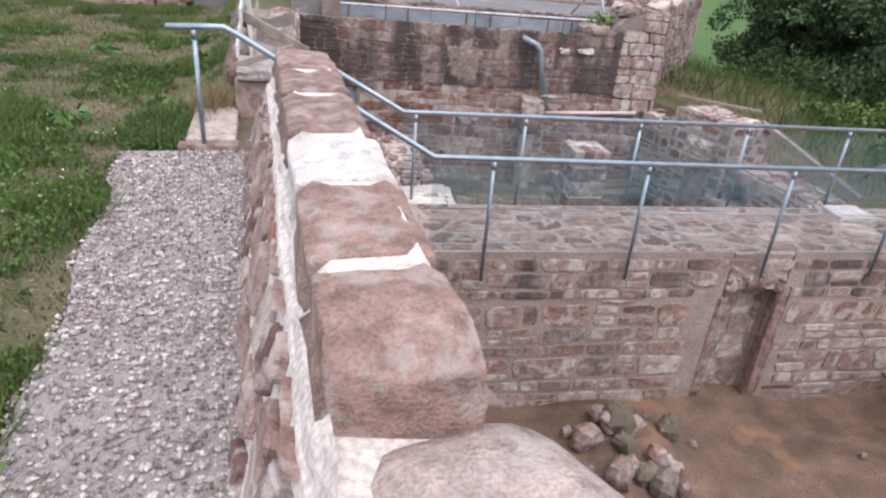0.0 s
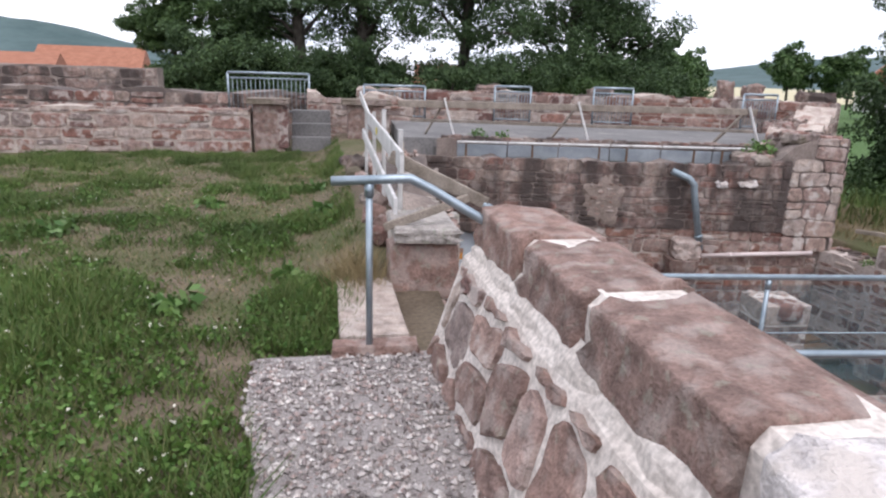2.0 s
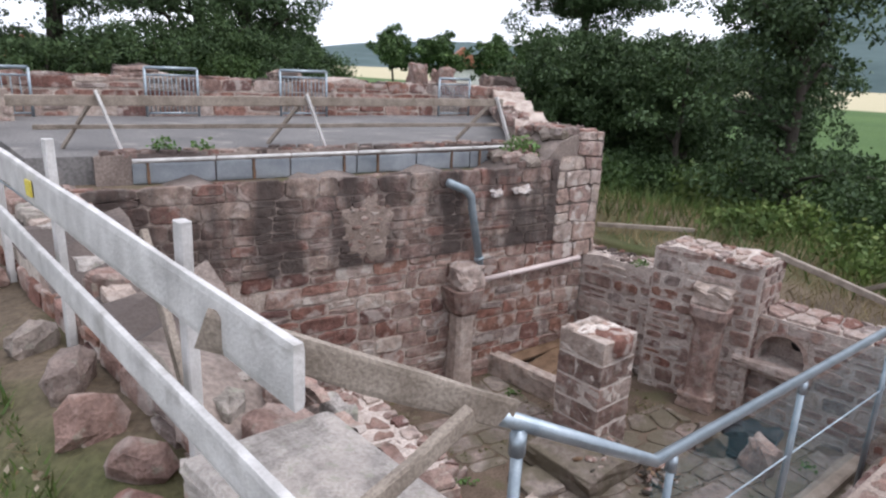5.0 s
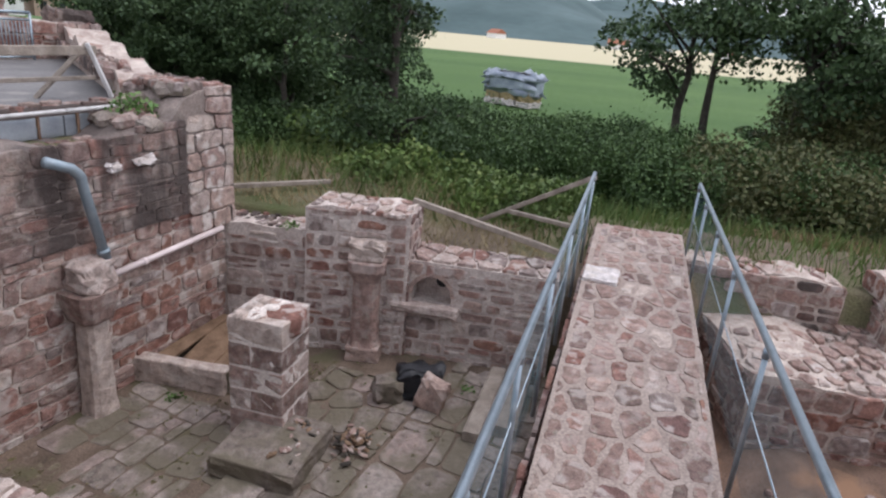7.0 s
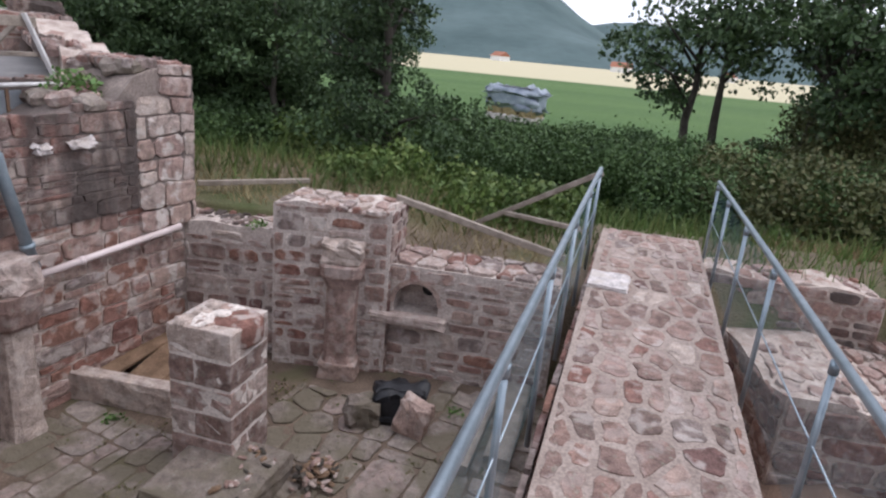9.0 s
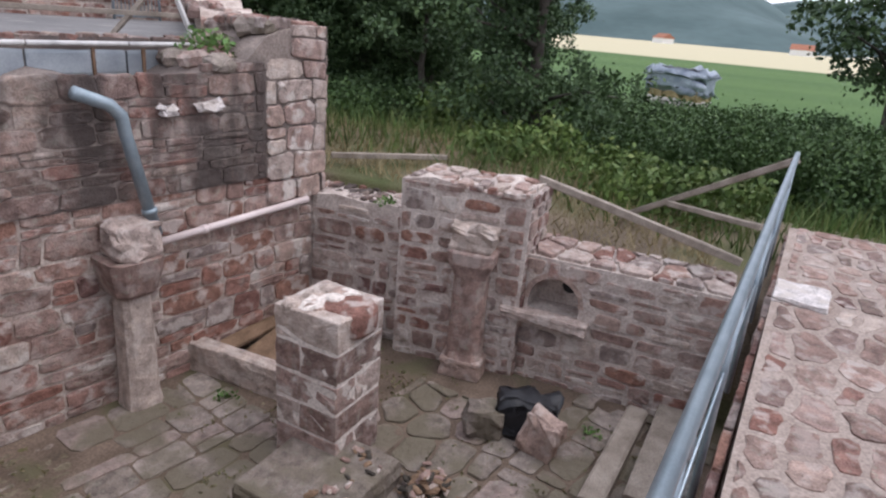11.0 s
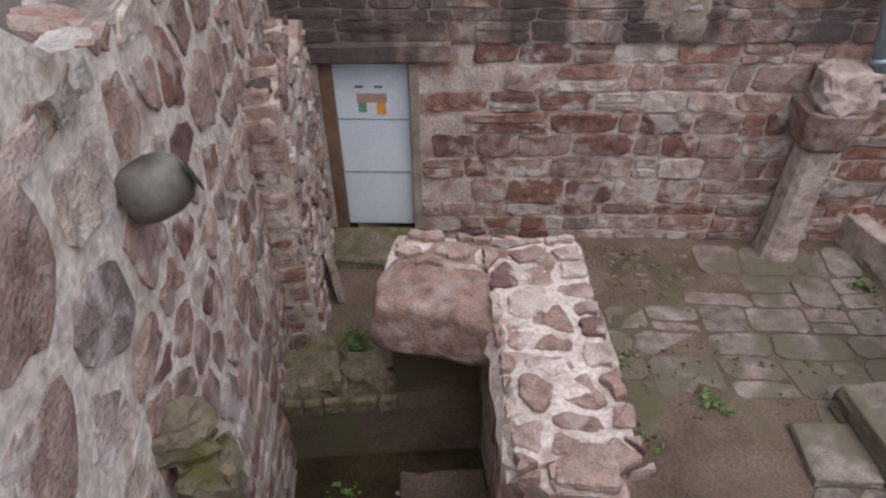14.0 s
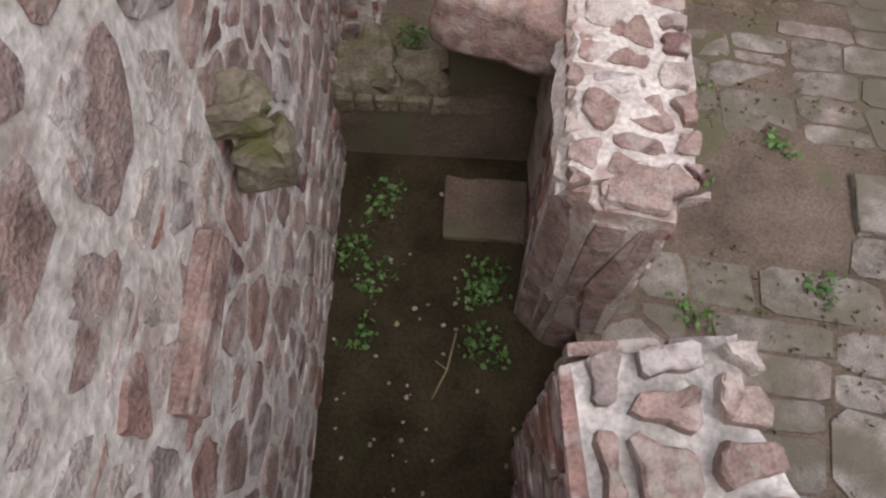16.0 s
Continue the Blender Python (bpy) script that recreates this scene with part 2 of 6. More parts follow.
M_GRASS = leaf_mat("grass_blades", [(0.042, 0.084, 0.018), (0.078, 0.132, 0.03), (0.125, 0.14, 0.05), (0.06, 0.108, 0.024)])
M_HAY = leaf_mat("dry_grass", [(0.20, 0.16, 0.085), (0.28, 0.22, 0.125), (0.15, 0.125, 0.065)])
M_FLOWER = leaf_mat("clover_heads", [(0.62, 0.60, 0.52), (0.70, 0.68, 0.62)])
M_WEED = leaf_mat("weed_leaves", [(0.06, 0.13, 0.035), (0.10, 0.18, 0.05), (0.14, 0.21, 0.075)])
M_GRAVEL = stone_mat("pale_gravel", [(0.42, 0.38, 0.36), (0.52, 0.48, 0.46), (0.30, 0.27, 0.26), (0.36, 0.29, 0.27), (0.60, 0.57, 0.55), (0.22, 0.19, 0.185)], True, lime=0)


def mesh_screen(name):
    """Fine woven wire: mostly gaps, seen from afar as a grey-blue veil."""
    m, n, l, b = shader(name, 0.5, 0.6, 0.4)
    b.inputs["Base Color"].default_value = (0.11, 0.24, 0.29, 1)
    b.inputs["Alpha"].default_value = 0.24
    return m


M_NET = mesh_screen("woven_wire")


# ---- small builders ----
rng = random.Random(11)
UP = Vector((0, 0, 1))


def mesh_of(name, verts, faces, mat=None, smooth=False):
    me = bpy.data.meshes.new(name)
    me.from_pydata([tuple(v) for v in verts], [], faces)
    if mat:
        me.materials.append(mat)
    if smooth:
        me.polygons.foreach_set("use_smooth", [True] * len(me.polygons))
    me.update()
    return me


def thing(name, label, category, at=(0, 0, 0), group="", kind="", rz=0.0):
    ob = new(name)
    ob.matrix_basis = pose(*at, 0, 0, rz)
    return tagged(ob, label, category, group, kind)


def part(name, me, parent, label="", m=None):
    ob = new(name, me)
    if parent:
        ob.parent = parent
    if m is not None:
        ob.matrix_basis = m
    if label:
        ob["label"] = label
    return ob


def bevel_box(lx, ly, lz, bevel=0.01, jag=0.0, seed=0, cuts=0):
    """A block about the origin, standing on z = 0, with bevelled and, if wanted, uneven edges."""
    r = random.Random(seed)
    bm = bmesh.new()
    bmesh.ops.create_cube(bm, size=1.0)
    bmesh.ops.scale(bm, vec=(lx, ly, lz), verts=bm.verts)
    bmesh.ops.translate(bm, vec=(0, 0, lz / 2), verts=bm.verts)
    if cuts:
        bmesh.ops.subdivide_edges(bm, edges=bm.edges[:], cuts=cuts, use_grid_fill=True)
    if jag:
        for v in bm.verts:
            v.co += Vector((r.uniform(-jag, jag), r.uniform(-jag, jag), r.uniform(-jag, jag) if v.co.z > 0.01 else 0))
    if bevel:
        sharp = [e for e in bm.edges if len(e.link_faces) == 2 and e.calc_face_angle() > 0.6]
        bmesh.ops.bevel(bm, geom=sharp, offset=bevel, segments=2, profile=0.6, affect="EDGES")
    return bm


def done(bm, name, mat, smooth=False):
    me = bpy.data.meshes.new(name)
    bm.to_mesh(me)
    bm.free()
    me.materials.append(mat)
    if smooth:
        me.polygons.foreach_set("use_smooth", [True] * len(me.polygons))
    return me


def block(name, size, mat, bevel=0.01, jag=0.0, seed=0, cuts=0):
    return done(bevel_box(*size, bevel, jag, seed, cuts), name, mat)


def tube_mesh(name, pts, radius, mat, sides=10, ends=True):
    pts = [Vector(p) for p in pts]
    verts, faces = [], []
    radii = radius if isinstance(radius, (list, tuple)) else [radius] * len(pts)
    ref = UP if abs((pts[-1] - pts[0]).normalized().z) < 0.9 else Vector((1, 0, 0))
    for i, p in enumerate(pts):
        d0 = (pts[i] - pts[i - 1]).normalized() if i else (pts[1] - pts[0]).normalized()
        d1 = (pts[i + 1] - pts[i]).normalized() if i < len(pts) - 1 else d0
        d = (d0 + d1).normalized()
        a = d.cross(ref).normalized()
        b = a.cross(d).normalized()
        k = 1 / max(0.5, d.dot(d1))
        for s in range(sides):
            w = 2 * math.pi * s / sides
            verts.append(p + (a * math.cos(w) + b * math.sin(w) * k) * radii[i])
    for i in range(len(pts) - 1):
        for s in range(sides):
            q, q2 = i * sides + s, i * sides + (s + 1) % sides
            faces.append((q, q2, q2 + sides, q + sides))
    if ends:
        faces.append(tuple(range(sides - 1, -1, -1)))
        faces.append(tuple(range((len(pts) - 1) * sides, len(pts) * sides)))
    return mesh_of(name, verts, faces, mat, True)


def beam_mesh(name, a, b, wide, thick, mat, side=None, seed=0):
    """A sawn board from a to b: wide across (about upright), thick towards side; slightly uneven."""
    r = random.Random(seed)
    a, b = Vector(a), Vector(b)
    d = (b - a).normalized()
    side = Vector(side) if side else d.cross(UP).normalized()
    side = (side - d * side.dot(d)).normalized()
    up = side.cross(d).normalized()
    verts, faces, n, c = [], [], 6, 0.12
    prof = [(-0.5, -0.5 + c), (-0.5, 0.5 - c), (-0.5 + c, 0.5), (0.5 - c, 0.5), (0.5, 0.5 - c), (0.5, -0.5 + c), (0.5 - c, -0.5), (-0.5 + c, -0.5)]
    for i in range(n + 1):
        p = a.lerp(b, i / n)
        w = wide * (1 + r.uniform(-0.03, 0.03))
        for px, py in prof:
            verts.append(p + side * px * thick + up * (py * w + r.uniform(-0.004, 0.004)))
    for i in range(n):
        for s in range(8):
            q, q2 = i * 8 + s, i * 8 + (s + 1) % 8
            faces.append((q, q + 8, q2 + 8, q2))
    faces += [tuple(range(8)), tuple(range(n * 8 + 7, n * 8 - 1, -1))]
    return mesh_of(name, verts, faces, mat)


# a dozen shapes of rough stone, one unit across, front at y = -0.5; 40 triangles each
def stone_shape(seed):
    r = random.Random(seed)
    n = r.choice((7, 8, 8, 9))
    power = r.uniform(3.5, 8)
    ring = []
    for i in range(n):
        w = 2 * math.pi * (i + r.uniform(-0.3, 0.3)) / n
        c, s = math.cos(w), math.sin(w)
        k = 0.5 / (abs(c) ** power + abs(s) ** power) ** (1 / power) * r.uniform(0.9, 1.03)
        ring.append((c * k, s * k))
    verts = []
    for y, k, j in ((0.46, r.uniform(0.62, 0.8), 0.08), (0.18, 1.0, 0.06), (-0.2, r.uniform(0.9, 1.0), 0.06), (-0.44, r.uniform(0.62, 0.85), 0.08)):
        for x, z in ring:
            verts.append((x * k + r.uniform(-j, j), y + r.uniform(-j, j), z * k + r.uniform(-j, j)))
    verts += [(r.uniform(-0.1, 0.1), -0.52, r.uniform(-0.1, 0.1)), (r.uniform(-0.1, 0.1), 0.52, r.uniform(-0.1, 0.1))]
    faces = []
    for a in range(3):
        for i in range(n):
            p, q = a * n + i, a * n + (i + 1) % n
            faces.append((p, p + n, q + n, q))
    for i in range(n):
        faces.append((3 * n + i, 4 * n, 3 * n + (i + 1) % n))
        faces.append(((i + 1) % n, 4 * n + 1, i))
    return verts, faces


SHAPES = [stone_shape(100 + i) for i in range(14)]
STONE_MESHES = {}


def stone_data(k, mat):
    if (k, mat.name) not in STONE_MESHES:
        STONE_MESHES[k, mat.name] = mesh_of("stone", *SHAPES[k], mat)
    return STONE_MESHES[k, mat.name]


def courses(length, height, hs, ws, r):
    """Middles of rough stones in uneven rows over a face, reaching a little past its edges."""
    z = -hs[0] * 0.5
    while z < height + hs[0] * 0.5:
        h = r.uniform(*hs)
        s = -r.uniform(0, ws[1])
        while s < length + ws[0] * 0.5:
            w = r.uniform(*ws) * (1.35 if r.random() < 0.12 else 1)
            if h > hs[0] * 1.4 and r.random() < 0.28:
                k = r.uniform(0.3, 0.7) * w
                yield s + w / 2 + r.uniform(-0.05, 0.05), z + h * 0.25
                yield s + w / 2 + r.uniform(-0.05, 0.05), z + h * 0.78
            else:
                yield s + w / 2 + r.uniform(-0.16, 0.16) * w, z + h / 2 + r.uniform(-0.28, 0.28) * h
            s += w
        z += h


def clipped(poly, nx, ny, d):
    """The part of a polygon where nx * x + ny * y <= d."""
    out = []
    for k, p in enumerate(poly):
        q = poly[k - 1]
        a, b = nx * q[0] + ny * q[1] - d, nx * p[0] + ny * p[1] - d
        if (a < 0) != (b < 0):
            f = a / (a - b)
            out.append((q[0] + (p[0] - q[0]) * f, q[1] + (p[1] - q[1]) * f))
        if b <= 0:
            out.append(p)
    return out


def fitted_stones(length, height, hs, ws, gap, r, holes=(), top=None):
    """Stones that share their joints: each the ground nearer to its middle than to any other, drawn back by half a joint."""
    squash = (ws[0] + ws[1]) / (hs[0] + hs[1])
    mids = np.array(list(courses(length, height, hs, ws, r)))
    for s, h in mids:
        if any(a < s < b and c < h < d for a, b, c, d in holes) or (top and h > top(s)):
            continue
        poly = [(max(0, s - 1.2), max(0, h - 1)), (min(length, s + 1.2), max(0, h - 1)), (min(length, s + 1.2), min(height, h + 1)), (max(0, s - 1.2), min(height, h + 1))]
        d2 = (mids[:, 0] - s) ** 2 + ((mids[:, 1] - h) * squash) ** 2
        for k in np.argsort(d2)[1:15]:
            nx, ny = mids[k, 0] - s, (mids[k, 1] - h) * squash * squash
            poly = clipped(poly, nx, ny, nx * (mids[k, 0] + s) / 2 + ny * (mids[k, 1] + h) / 2)
            if len(poly) < 3:
                break
        for a, b, c, d in holes:
            if len(poly) >= 3:
                side = max((a - s, -1, 0, -a), (s - b, 1, 0, b), (c - h, 0, -1, -c), (h - d, 0, 1, d))
                poly = clipped(poly, -side[1], -side[2], -side[3])
        if len(poly) < 3:
            continue
        cx, cy = sum(p[0] for p in poly) / len(poly), sum(p[1] for p in poly) / len(poly)
        ring = []
        for k, p in enumerate(poly):
            q = poly[(k + 1) % len(poly)]
            cuts = (0.13, 0.5, 0.87) if math.dist(p, q) > 0.14 else (0.16, 0.84) if math.dist(p, q) > 0.06 else (0.5,)
            if math.dist(p, q) > 0.03:
                ring += [(p[0] + (q[0] - p[0]) * c, p[1] + (q[1] - p[1]) * c) for c in cuts]
        if len(ring) < 4:
            continue
        out = []
        for x, y in ring:
            far = max(0.01, math.hypot(x - cx, y - cy))
            k = max(0.3, 1 - gap * r.uniform(0.45, 0.95) / far)
            out.append(((x - cx) * k, (y - cy) * k))
        if max(abs(x) for x, _ in out) * max(abs(y) for _, y in out) > 0.0009:
            yield cx, cy, out


def coursed_stones(length, height, hs, ws, gap, r, holes=(), top=None):
    """Squared stones in wavy courses; neighbours share their slightly slanting joints."""
    z, rows = 0.0, [0.0]
    while z < height - hs[0] * 0.4:
        z += r.uniform(*hs)
        rows.append(min(z, height))
    if rows[-1] < height:
        rows[-1] = height
    seed = r.uniform(0, 90)

    def wave(k, s):
        if k in (0, len(rows) - 1):
            return rows[k]
        return rows[k] + hs[0] * (0.22 * noise.noise(Vector((s * 1.3, k * 7.1, seed))) + 0.16 * noise.noise(Vector((s * 4.3, k * 3.7, seed))))

    for k in range(len(rows) - 1):
        s, lean = -r.uniform(0, ws[0] * 0.7), 0.0
        while s < length:
            w = r.uniform(*ws) * (1.4 if r.random() < 0.12 else 1)
            lean2 = r.uniform(-0.10, 0.10) * (rows[k + 1] - rows[k])
            a, b = max(0, s), min(length, s + w)
            lo, hi = rows[k], rows[k + 1]
            bands = [(0.0, 1.0)]
            if hi - lo > hs[0] * 1.35 and r.random() < 0.33:
                c = r.uniform(0.35, 0.65)
                bands = [(0.0, c), (c, 1.0)]
            for f0, f1 in bands:
                mid_s, mid_h = (a + b) / 2, lo + (hi - lo) * (f0 + f1) / 2
                inside = any(b > h0 + 0.04 and a < h1 - 0.04 and lo + (hi - lo) * f1 > c0 + 0.03 and lo + (hi - lo) * f0 < c1 - 0.03 for h0, h1, c0, c1 in holes)
                if b - a < ws[0] * 0.3 or inside or (top and mid_h > top(mid_s)):
                    continue
                pts = []
                for q, f, ln in ((a, f0, lean), ((a + b) / 2, f0, 0), (b, f0, lean2), (b, f1, lean2), ((a + b) / 2, f1, 0), (a, f1, lean)):
                    zz = wave(k, q) * (1 - f) + wave(k + 1, q) * f
                    pts.append((min(length, max(0, q + ln * (f - 0.5) * 2)), zz))
                cx, cy = sum(p[0] for p in pts) / 6, sum(p[1] for p in pts) / 6
                out, cut = [], r.uniform(0.07, 0.17)
                for i, p in enumerate(pts):
                    back, fore = pts[i - 1], pts[(i + 1) % 6]
                    if i in (1, 4):
                        out.append(p)
                    else:
                        out += [(p[0] + (e[0] - p[0]) * cut * (2 if e in (pts[1], pts[4]) else 1.3), p[1] + (e[1] - p[1]) * cut * 1.3) for e in (back, fore)]
                g = gap * 0.5 * r.uniform(0.7, 1.5)
                hx, hy = max(abs(x - cx) for x, _ in out), max(abs(y - cy) for _, y in out)
                if hx < g * 1.5 or hy < g * 1.5:
                    continue
                yield cx, cy, [((x - cx) * (1 - g / hx) + r.uniform(-0.004, 0.004), (y - cy) * (1 - g / hy) + r.uniform(-0.004, 0.004)) for x, y in out]
            s, lean = s + w, lean2


def face_stones(parent, origin, s_dir, up_dir, length, height, mat, hs=(0.13, 0.24), ws=(0.18, 0.46), gap=0.028, proud=0.022, depth=0.12, seed=1,
                holes=(), top=None, joined=None, name="stone", rubble=False):
    """Lays stones over a face, each an object under parent, or all in one mesh if joined is a material."""
    r = random.Random(seed)
    origin, s_dir, up_dir = Vector(origin), Vector(s_dir).normalized(), Vector(up_dir).normalized()
    out_dir = s_dir.cross(up_dir).normalized()
    verts, faces = [], []
    for s, h, ring in (fitted_stones if rubble or abs(up_dir.z) < 0.5 and hs[1] < 0.36 else coursed_stones)(length, height, hs, ws, gap, r, holes, top):
        n, lift = len(ring), proud * r.uniform(0.3, 1.15)
        k = min(1.0, proud / 0.03)
        tilt_s, tilt_h = r.uniform(-0.05, 0.05) * k, r.uniform(-0.05, 0.05) * k
        sv = [s_dir * x + up_dir * y - out_dir * 0.03 for x, y in ring]
        sv += [s_dir * x * 0.985 + up_dir * y * 0.985 + out_dir * (lift * 0.72 + tilt_s * x + tilt_h * y + r.uniform(-0.12, 0.12) * proud) for x, y in ring]
        sv += [s_dir * x * 0.86 + up_dir * y * 0.86 + out_dir * (lift * 0.95 + tilt_s * x + tilt_h * y + r.uniform(-0.22, 0.22) * proud) for x, y in ring]
        sv.append(out_dir * lift * r.uniform(0.75, 1.2))
        sf = [(a * n + i, a * n + (i + 1) % n, (a + 1) * n + (i + 1) % n, (a + 1) * n + i) for a in range(2) for i in range(n)]
        sf += [(2 * n + i, 2 * n + (i + 1) % n, 3 * n) for i in range(n)]
        c = origin + s_dir * s + up_dir * h
        if joined:
            base = len(verts)
            verts += [v + c for v in sv]
            faces += [tuple(i + base for i in f) for f in sf]
        else:
            use = mat[r.randrange(len(mat))] if isinstance(mat, list) else mat
            part(name, mesh_of("stone", sv, sf, use), parent, m=Matrix.Translation(c))
    if joined:
        ob = part("stonework", mesh_of("stonework", verts, faces, joined), parent)
        ob["kind"] = "stuff"


def solid(name, outline, z0, z1, mat, label, category="wall", jag=0.0, seed=3, step=0.3, top_mat=None):
    """An upright body over an outline (counter-clockwise from above); z1 a number or z1(x, y); the top is a little uneven."""
    r = random.Random(seed)
    pts = []
    for i, p in enumerate(outline):
        q = outline[(i + 1) % len(outline)]
        n = max(1, int(math.dist(p, q) / step))
        pts += [(p[0] + (q[0] - p[0]) * k / n, p[1] + (q[1] - p[1]) * k / n) for k in range(n)]
    bm = bmesh.new()
    up = [bm.verts.new((x, y, (z1(x, y) if callable(z1) else z1) + r.uniform(-jag, jag))) for x, y in pts]
    lo = [bm.verts.new((x, y, z0)) for x, y in pts]
    for i in range(len(pts)):
        j = (i + 1) % len(pts)
        bm.faces.new((lo[i], lo[j], up[j], up[i]))
    bm.faces.new(up)
    bm.faces.new(lo[::-1])
    bmesh.ops.triangulate(bm, faces=[f for f in bm.faces if len(f.verts) > 4])
    bm.normal_update()
    if top_mat:
        for f in bm.faces:
            f.material_index = int(f.normal.z > 0.5)
    ob = new(name, done(bm, name, mat))
    if top_mat:
        ob.data.materials.append(top_mat)
    return tagged(ob, label, category, kind="structure")


def leaves_mesh(name, centres, radii, count, size, mat, seed=1, droop=0.0):
    """A crown of many small bent leaves, gathered in clumps."""
    g = np.random.default_rng(seed)
    centres, radii = np.asarray(centres, float), np.asarray(radii, float)
    pick = g.choice(len(centres), count, p=radii[:, 0] ** 2 / (radii[:, 0] ** 2).sum())
    d = g.normal(size=(count, 3))
    d /= np.linalg.norm(d, axis=1)[:, None]
    rad = g.uniform(0.35, 1.0, count) ** 0.5 * (1 + 0.25 * g.normal(size=count) * (g.random(count) < 0.3))
    p = centres[pick] + d * rad[:, None] * radii[pick]
    p[:, 2] -= droop * g.random(count) * radii[pick, 2]
    a = g.normal(size=(count, 3))
    a[:, 2] -= 0.5
    a /= np.linalg.norm(a, axis=1)[:, None]
    b = np.cross(a, g.normal(size=(count, 3)))
    b /= np.linalg.norm(b, axis=1)[:, None]
    ln = size * g.uniform(0.6, 1.3, count)[:, None]
    v = np.stack([p, p + a * ln * 0.5 + b * ln * 0.32, p + a * ln, p + a * ln * 0.5 - b * ln * 0.32], 1).reshape(-1, 3)
    me = bpy.data.meshes.new(name)
    me.vertices.add(count * 4)
    me.vertices.foreach_set("co", v.ravel())
    me.loops.add(count * 4)
    me.loops.foreach_set("vertex_index", np.arange(count * 4))
    me.polygons.add(count)
    me.polygons.foreach_set("loop_start", np.arange(0, count * 4, 4))
    me.materials.append(mat)
    me.update(calc_edges=True)
    return me


def blades_mesh(name, p, heights, width, mat, seed=1, lean=0.4):
    """Grass: one tapering bent blade at each point."""
    g = np.random.default_rng(seed)
    n = len(p)
    w = g.uniform(0, 2 * np.pi, n)
    side = np.stack([np.cos(w), np.sin(w), np.zeros(n)], 1) * (width * g.uniform(0.6, 1.4, n))[:, None]
    tip = g.normal(size=(n, 3)) * lean * heights[:, None]
    tip[:, 2] = heights
    v = np.stack([p - side, p + side, p + tip * 0.55 + side * 0.6 + [0, 0, 0], p + tip], 1).reshape(-1, 3)
    me = bpy.data.meshes.new(name)
    me.vertices.add(n * 4)
    me.vertices.foreach_set("co", v.ravel())
    me.loops.add(n * 4)
    me.loops.foreach_set("vertex_index", np.arange(n * 4))
    me.polygons.add(n)
    me.polygons.foreach_set("loop_start", np.arange(0, n * 4, 4))
    me.materials.append(mat)
    me.update(calc_edges=True)
    return me


# the cellar is turned against the long wall: u runs along its north wall, v away from it
U, V = Vector((0.9775, -0.2108, 0)), Vector((0.2108, 0.9775, 0))


def W(u, v, z=0.0):
    return Vector((0, 12.77, z)) + U * u + V * v


def W2(u, v):
    return tuple(W(u, v))[:2]


FLOOR, BRIDGE = -2.5, -0.95


# ---- ground, one sheet to the horizon ----
def smooth_step(a, b, x):
    k = min(1.0, max(0.0, (x - a) / (b - a)))
    return k * k * (3 - 2 * k)


def ground_z(x, y):
    u = x * 0.9775 - (y - 12.77) * 0.2108
    v = x * 0.2108 + (y - 12.77) * 0.9775
    bump = 0.05 * noise.noise(Vector((x * 0.35, y * 0.35, 0))) + 0.02 * noise.noise(Vector((x * 1.7, y * 1.7, 5)))
    west = bump + 0.28 * smooth_step(6.9, 8.6, y) * smooth_step(-1.0, -0.45, x)
    east = -1.3 + 0.42 * smooth_step(7.5, 10.5, y) + bump
    east += (-2.7 - east) * smooth_step(10.5, 17.0, x)
    far_north = 0.3 * smooth_step(0, 9, v)
    if v > 0.25 and u < 7.4:
        z = (0.30 if x > 0.15 else west) if v < 7 else far_north * (1 - smooth_step(11, 22, v))
        return z
    if x < 0.1:
        return west if x > -30 else bump
    if x < (7.45 if y > 5.6 else 8.75) and y > -6:
        return -3.35
    if y <= -6 and x < 9:
        return bump
    return east


def ground_mat():
    m, n, l, b = shader("ground_cover", 0.96, 0, 0.2)
    pos = n.new("ShaderNodeSeparateXYZ")
    geo = n.new("ShaderNodeNewGeometry")
    l.new(geo.outputs["Position"], pos.inputs["Vector"])
    a, c, d = noise_node(n, l, 0.8, 7), noise_node(n, l, 30, 5), noise_node(n, l, 0.05, 4, (1, 0.25, 1))
    soil = ramp(n, [(0.32, (0.095, 0.073, 0.054)), (0.46, (0.155, 0.12, 0.088)), (0.56, (0.11, 0.10, 0.056)), (0.70, (0.062, 0.076, 0.027))])
    l.new(a.outputs["Fac"], soil.inputs["Fac"])
    speck = ramp(n, [(0.3, (0.7, 0.7, 0.7)), (0.65, (1.2, 1.2, 1.15))])
    l.new(c.outputs["Fac"], speck.inputs["Fac"])
    near = mixed(n, l, "MULTIPLY", 0.8, soil.outputs["Color"], speck.outputs["Color"])
    meadow = ramp(n, [(0.35, (0.058, 0.108, 0.032)), (0.65, (0.082, 0.138, 0.042))])
    l.new(d.outputs["Fac"], meadow.inputs["Fac"])
    mid = mixed(n, l, "MULTIPLY", 0.5, meadow.outputs["Color"], speck.outputs["Color"])
    grow, crop = n.new("ShaderNodeMapRange"), n.new("ShaderNodeMapRange")
    for node, lo, hi in ((grow, 11.0, 17.0), (crop, 132.0, 140.0)):
        node.inputs["From Min"].default_value, node.inputs["From Max"].default_value = lo, hi
        l.new(pos.outputs["X"], node.inputs["Value"])
    col = mixed(n, l, "MIX", grow.outputs["Result"], near, mid)
    col = mixed(n, l, "MIX", crop.outputs["Result"], col, (0.46, 0.41, 0.27))
    l.new(col, b.inputs["Base Color"])
    relief(n, l, b, [(a, 0.3), (c, 0.8)], 0.03)
    return m


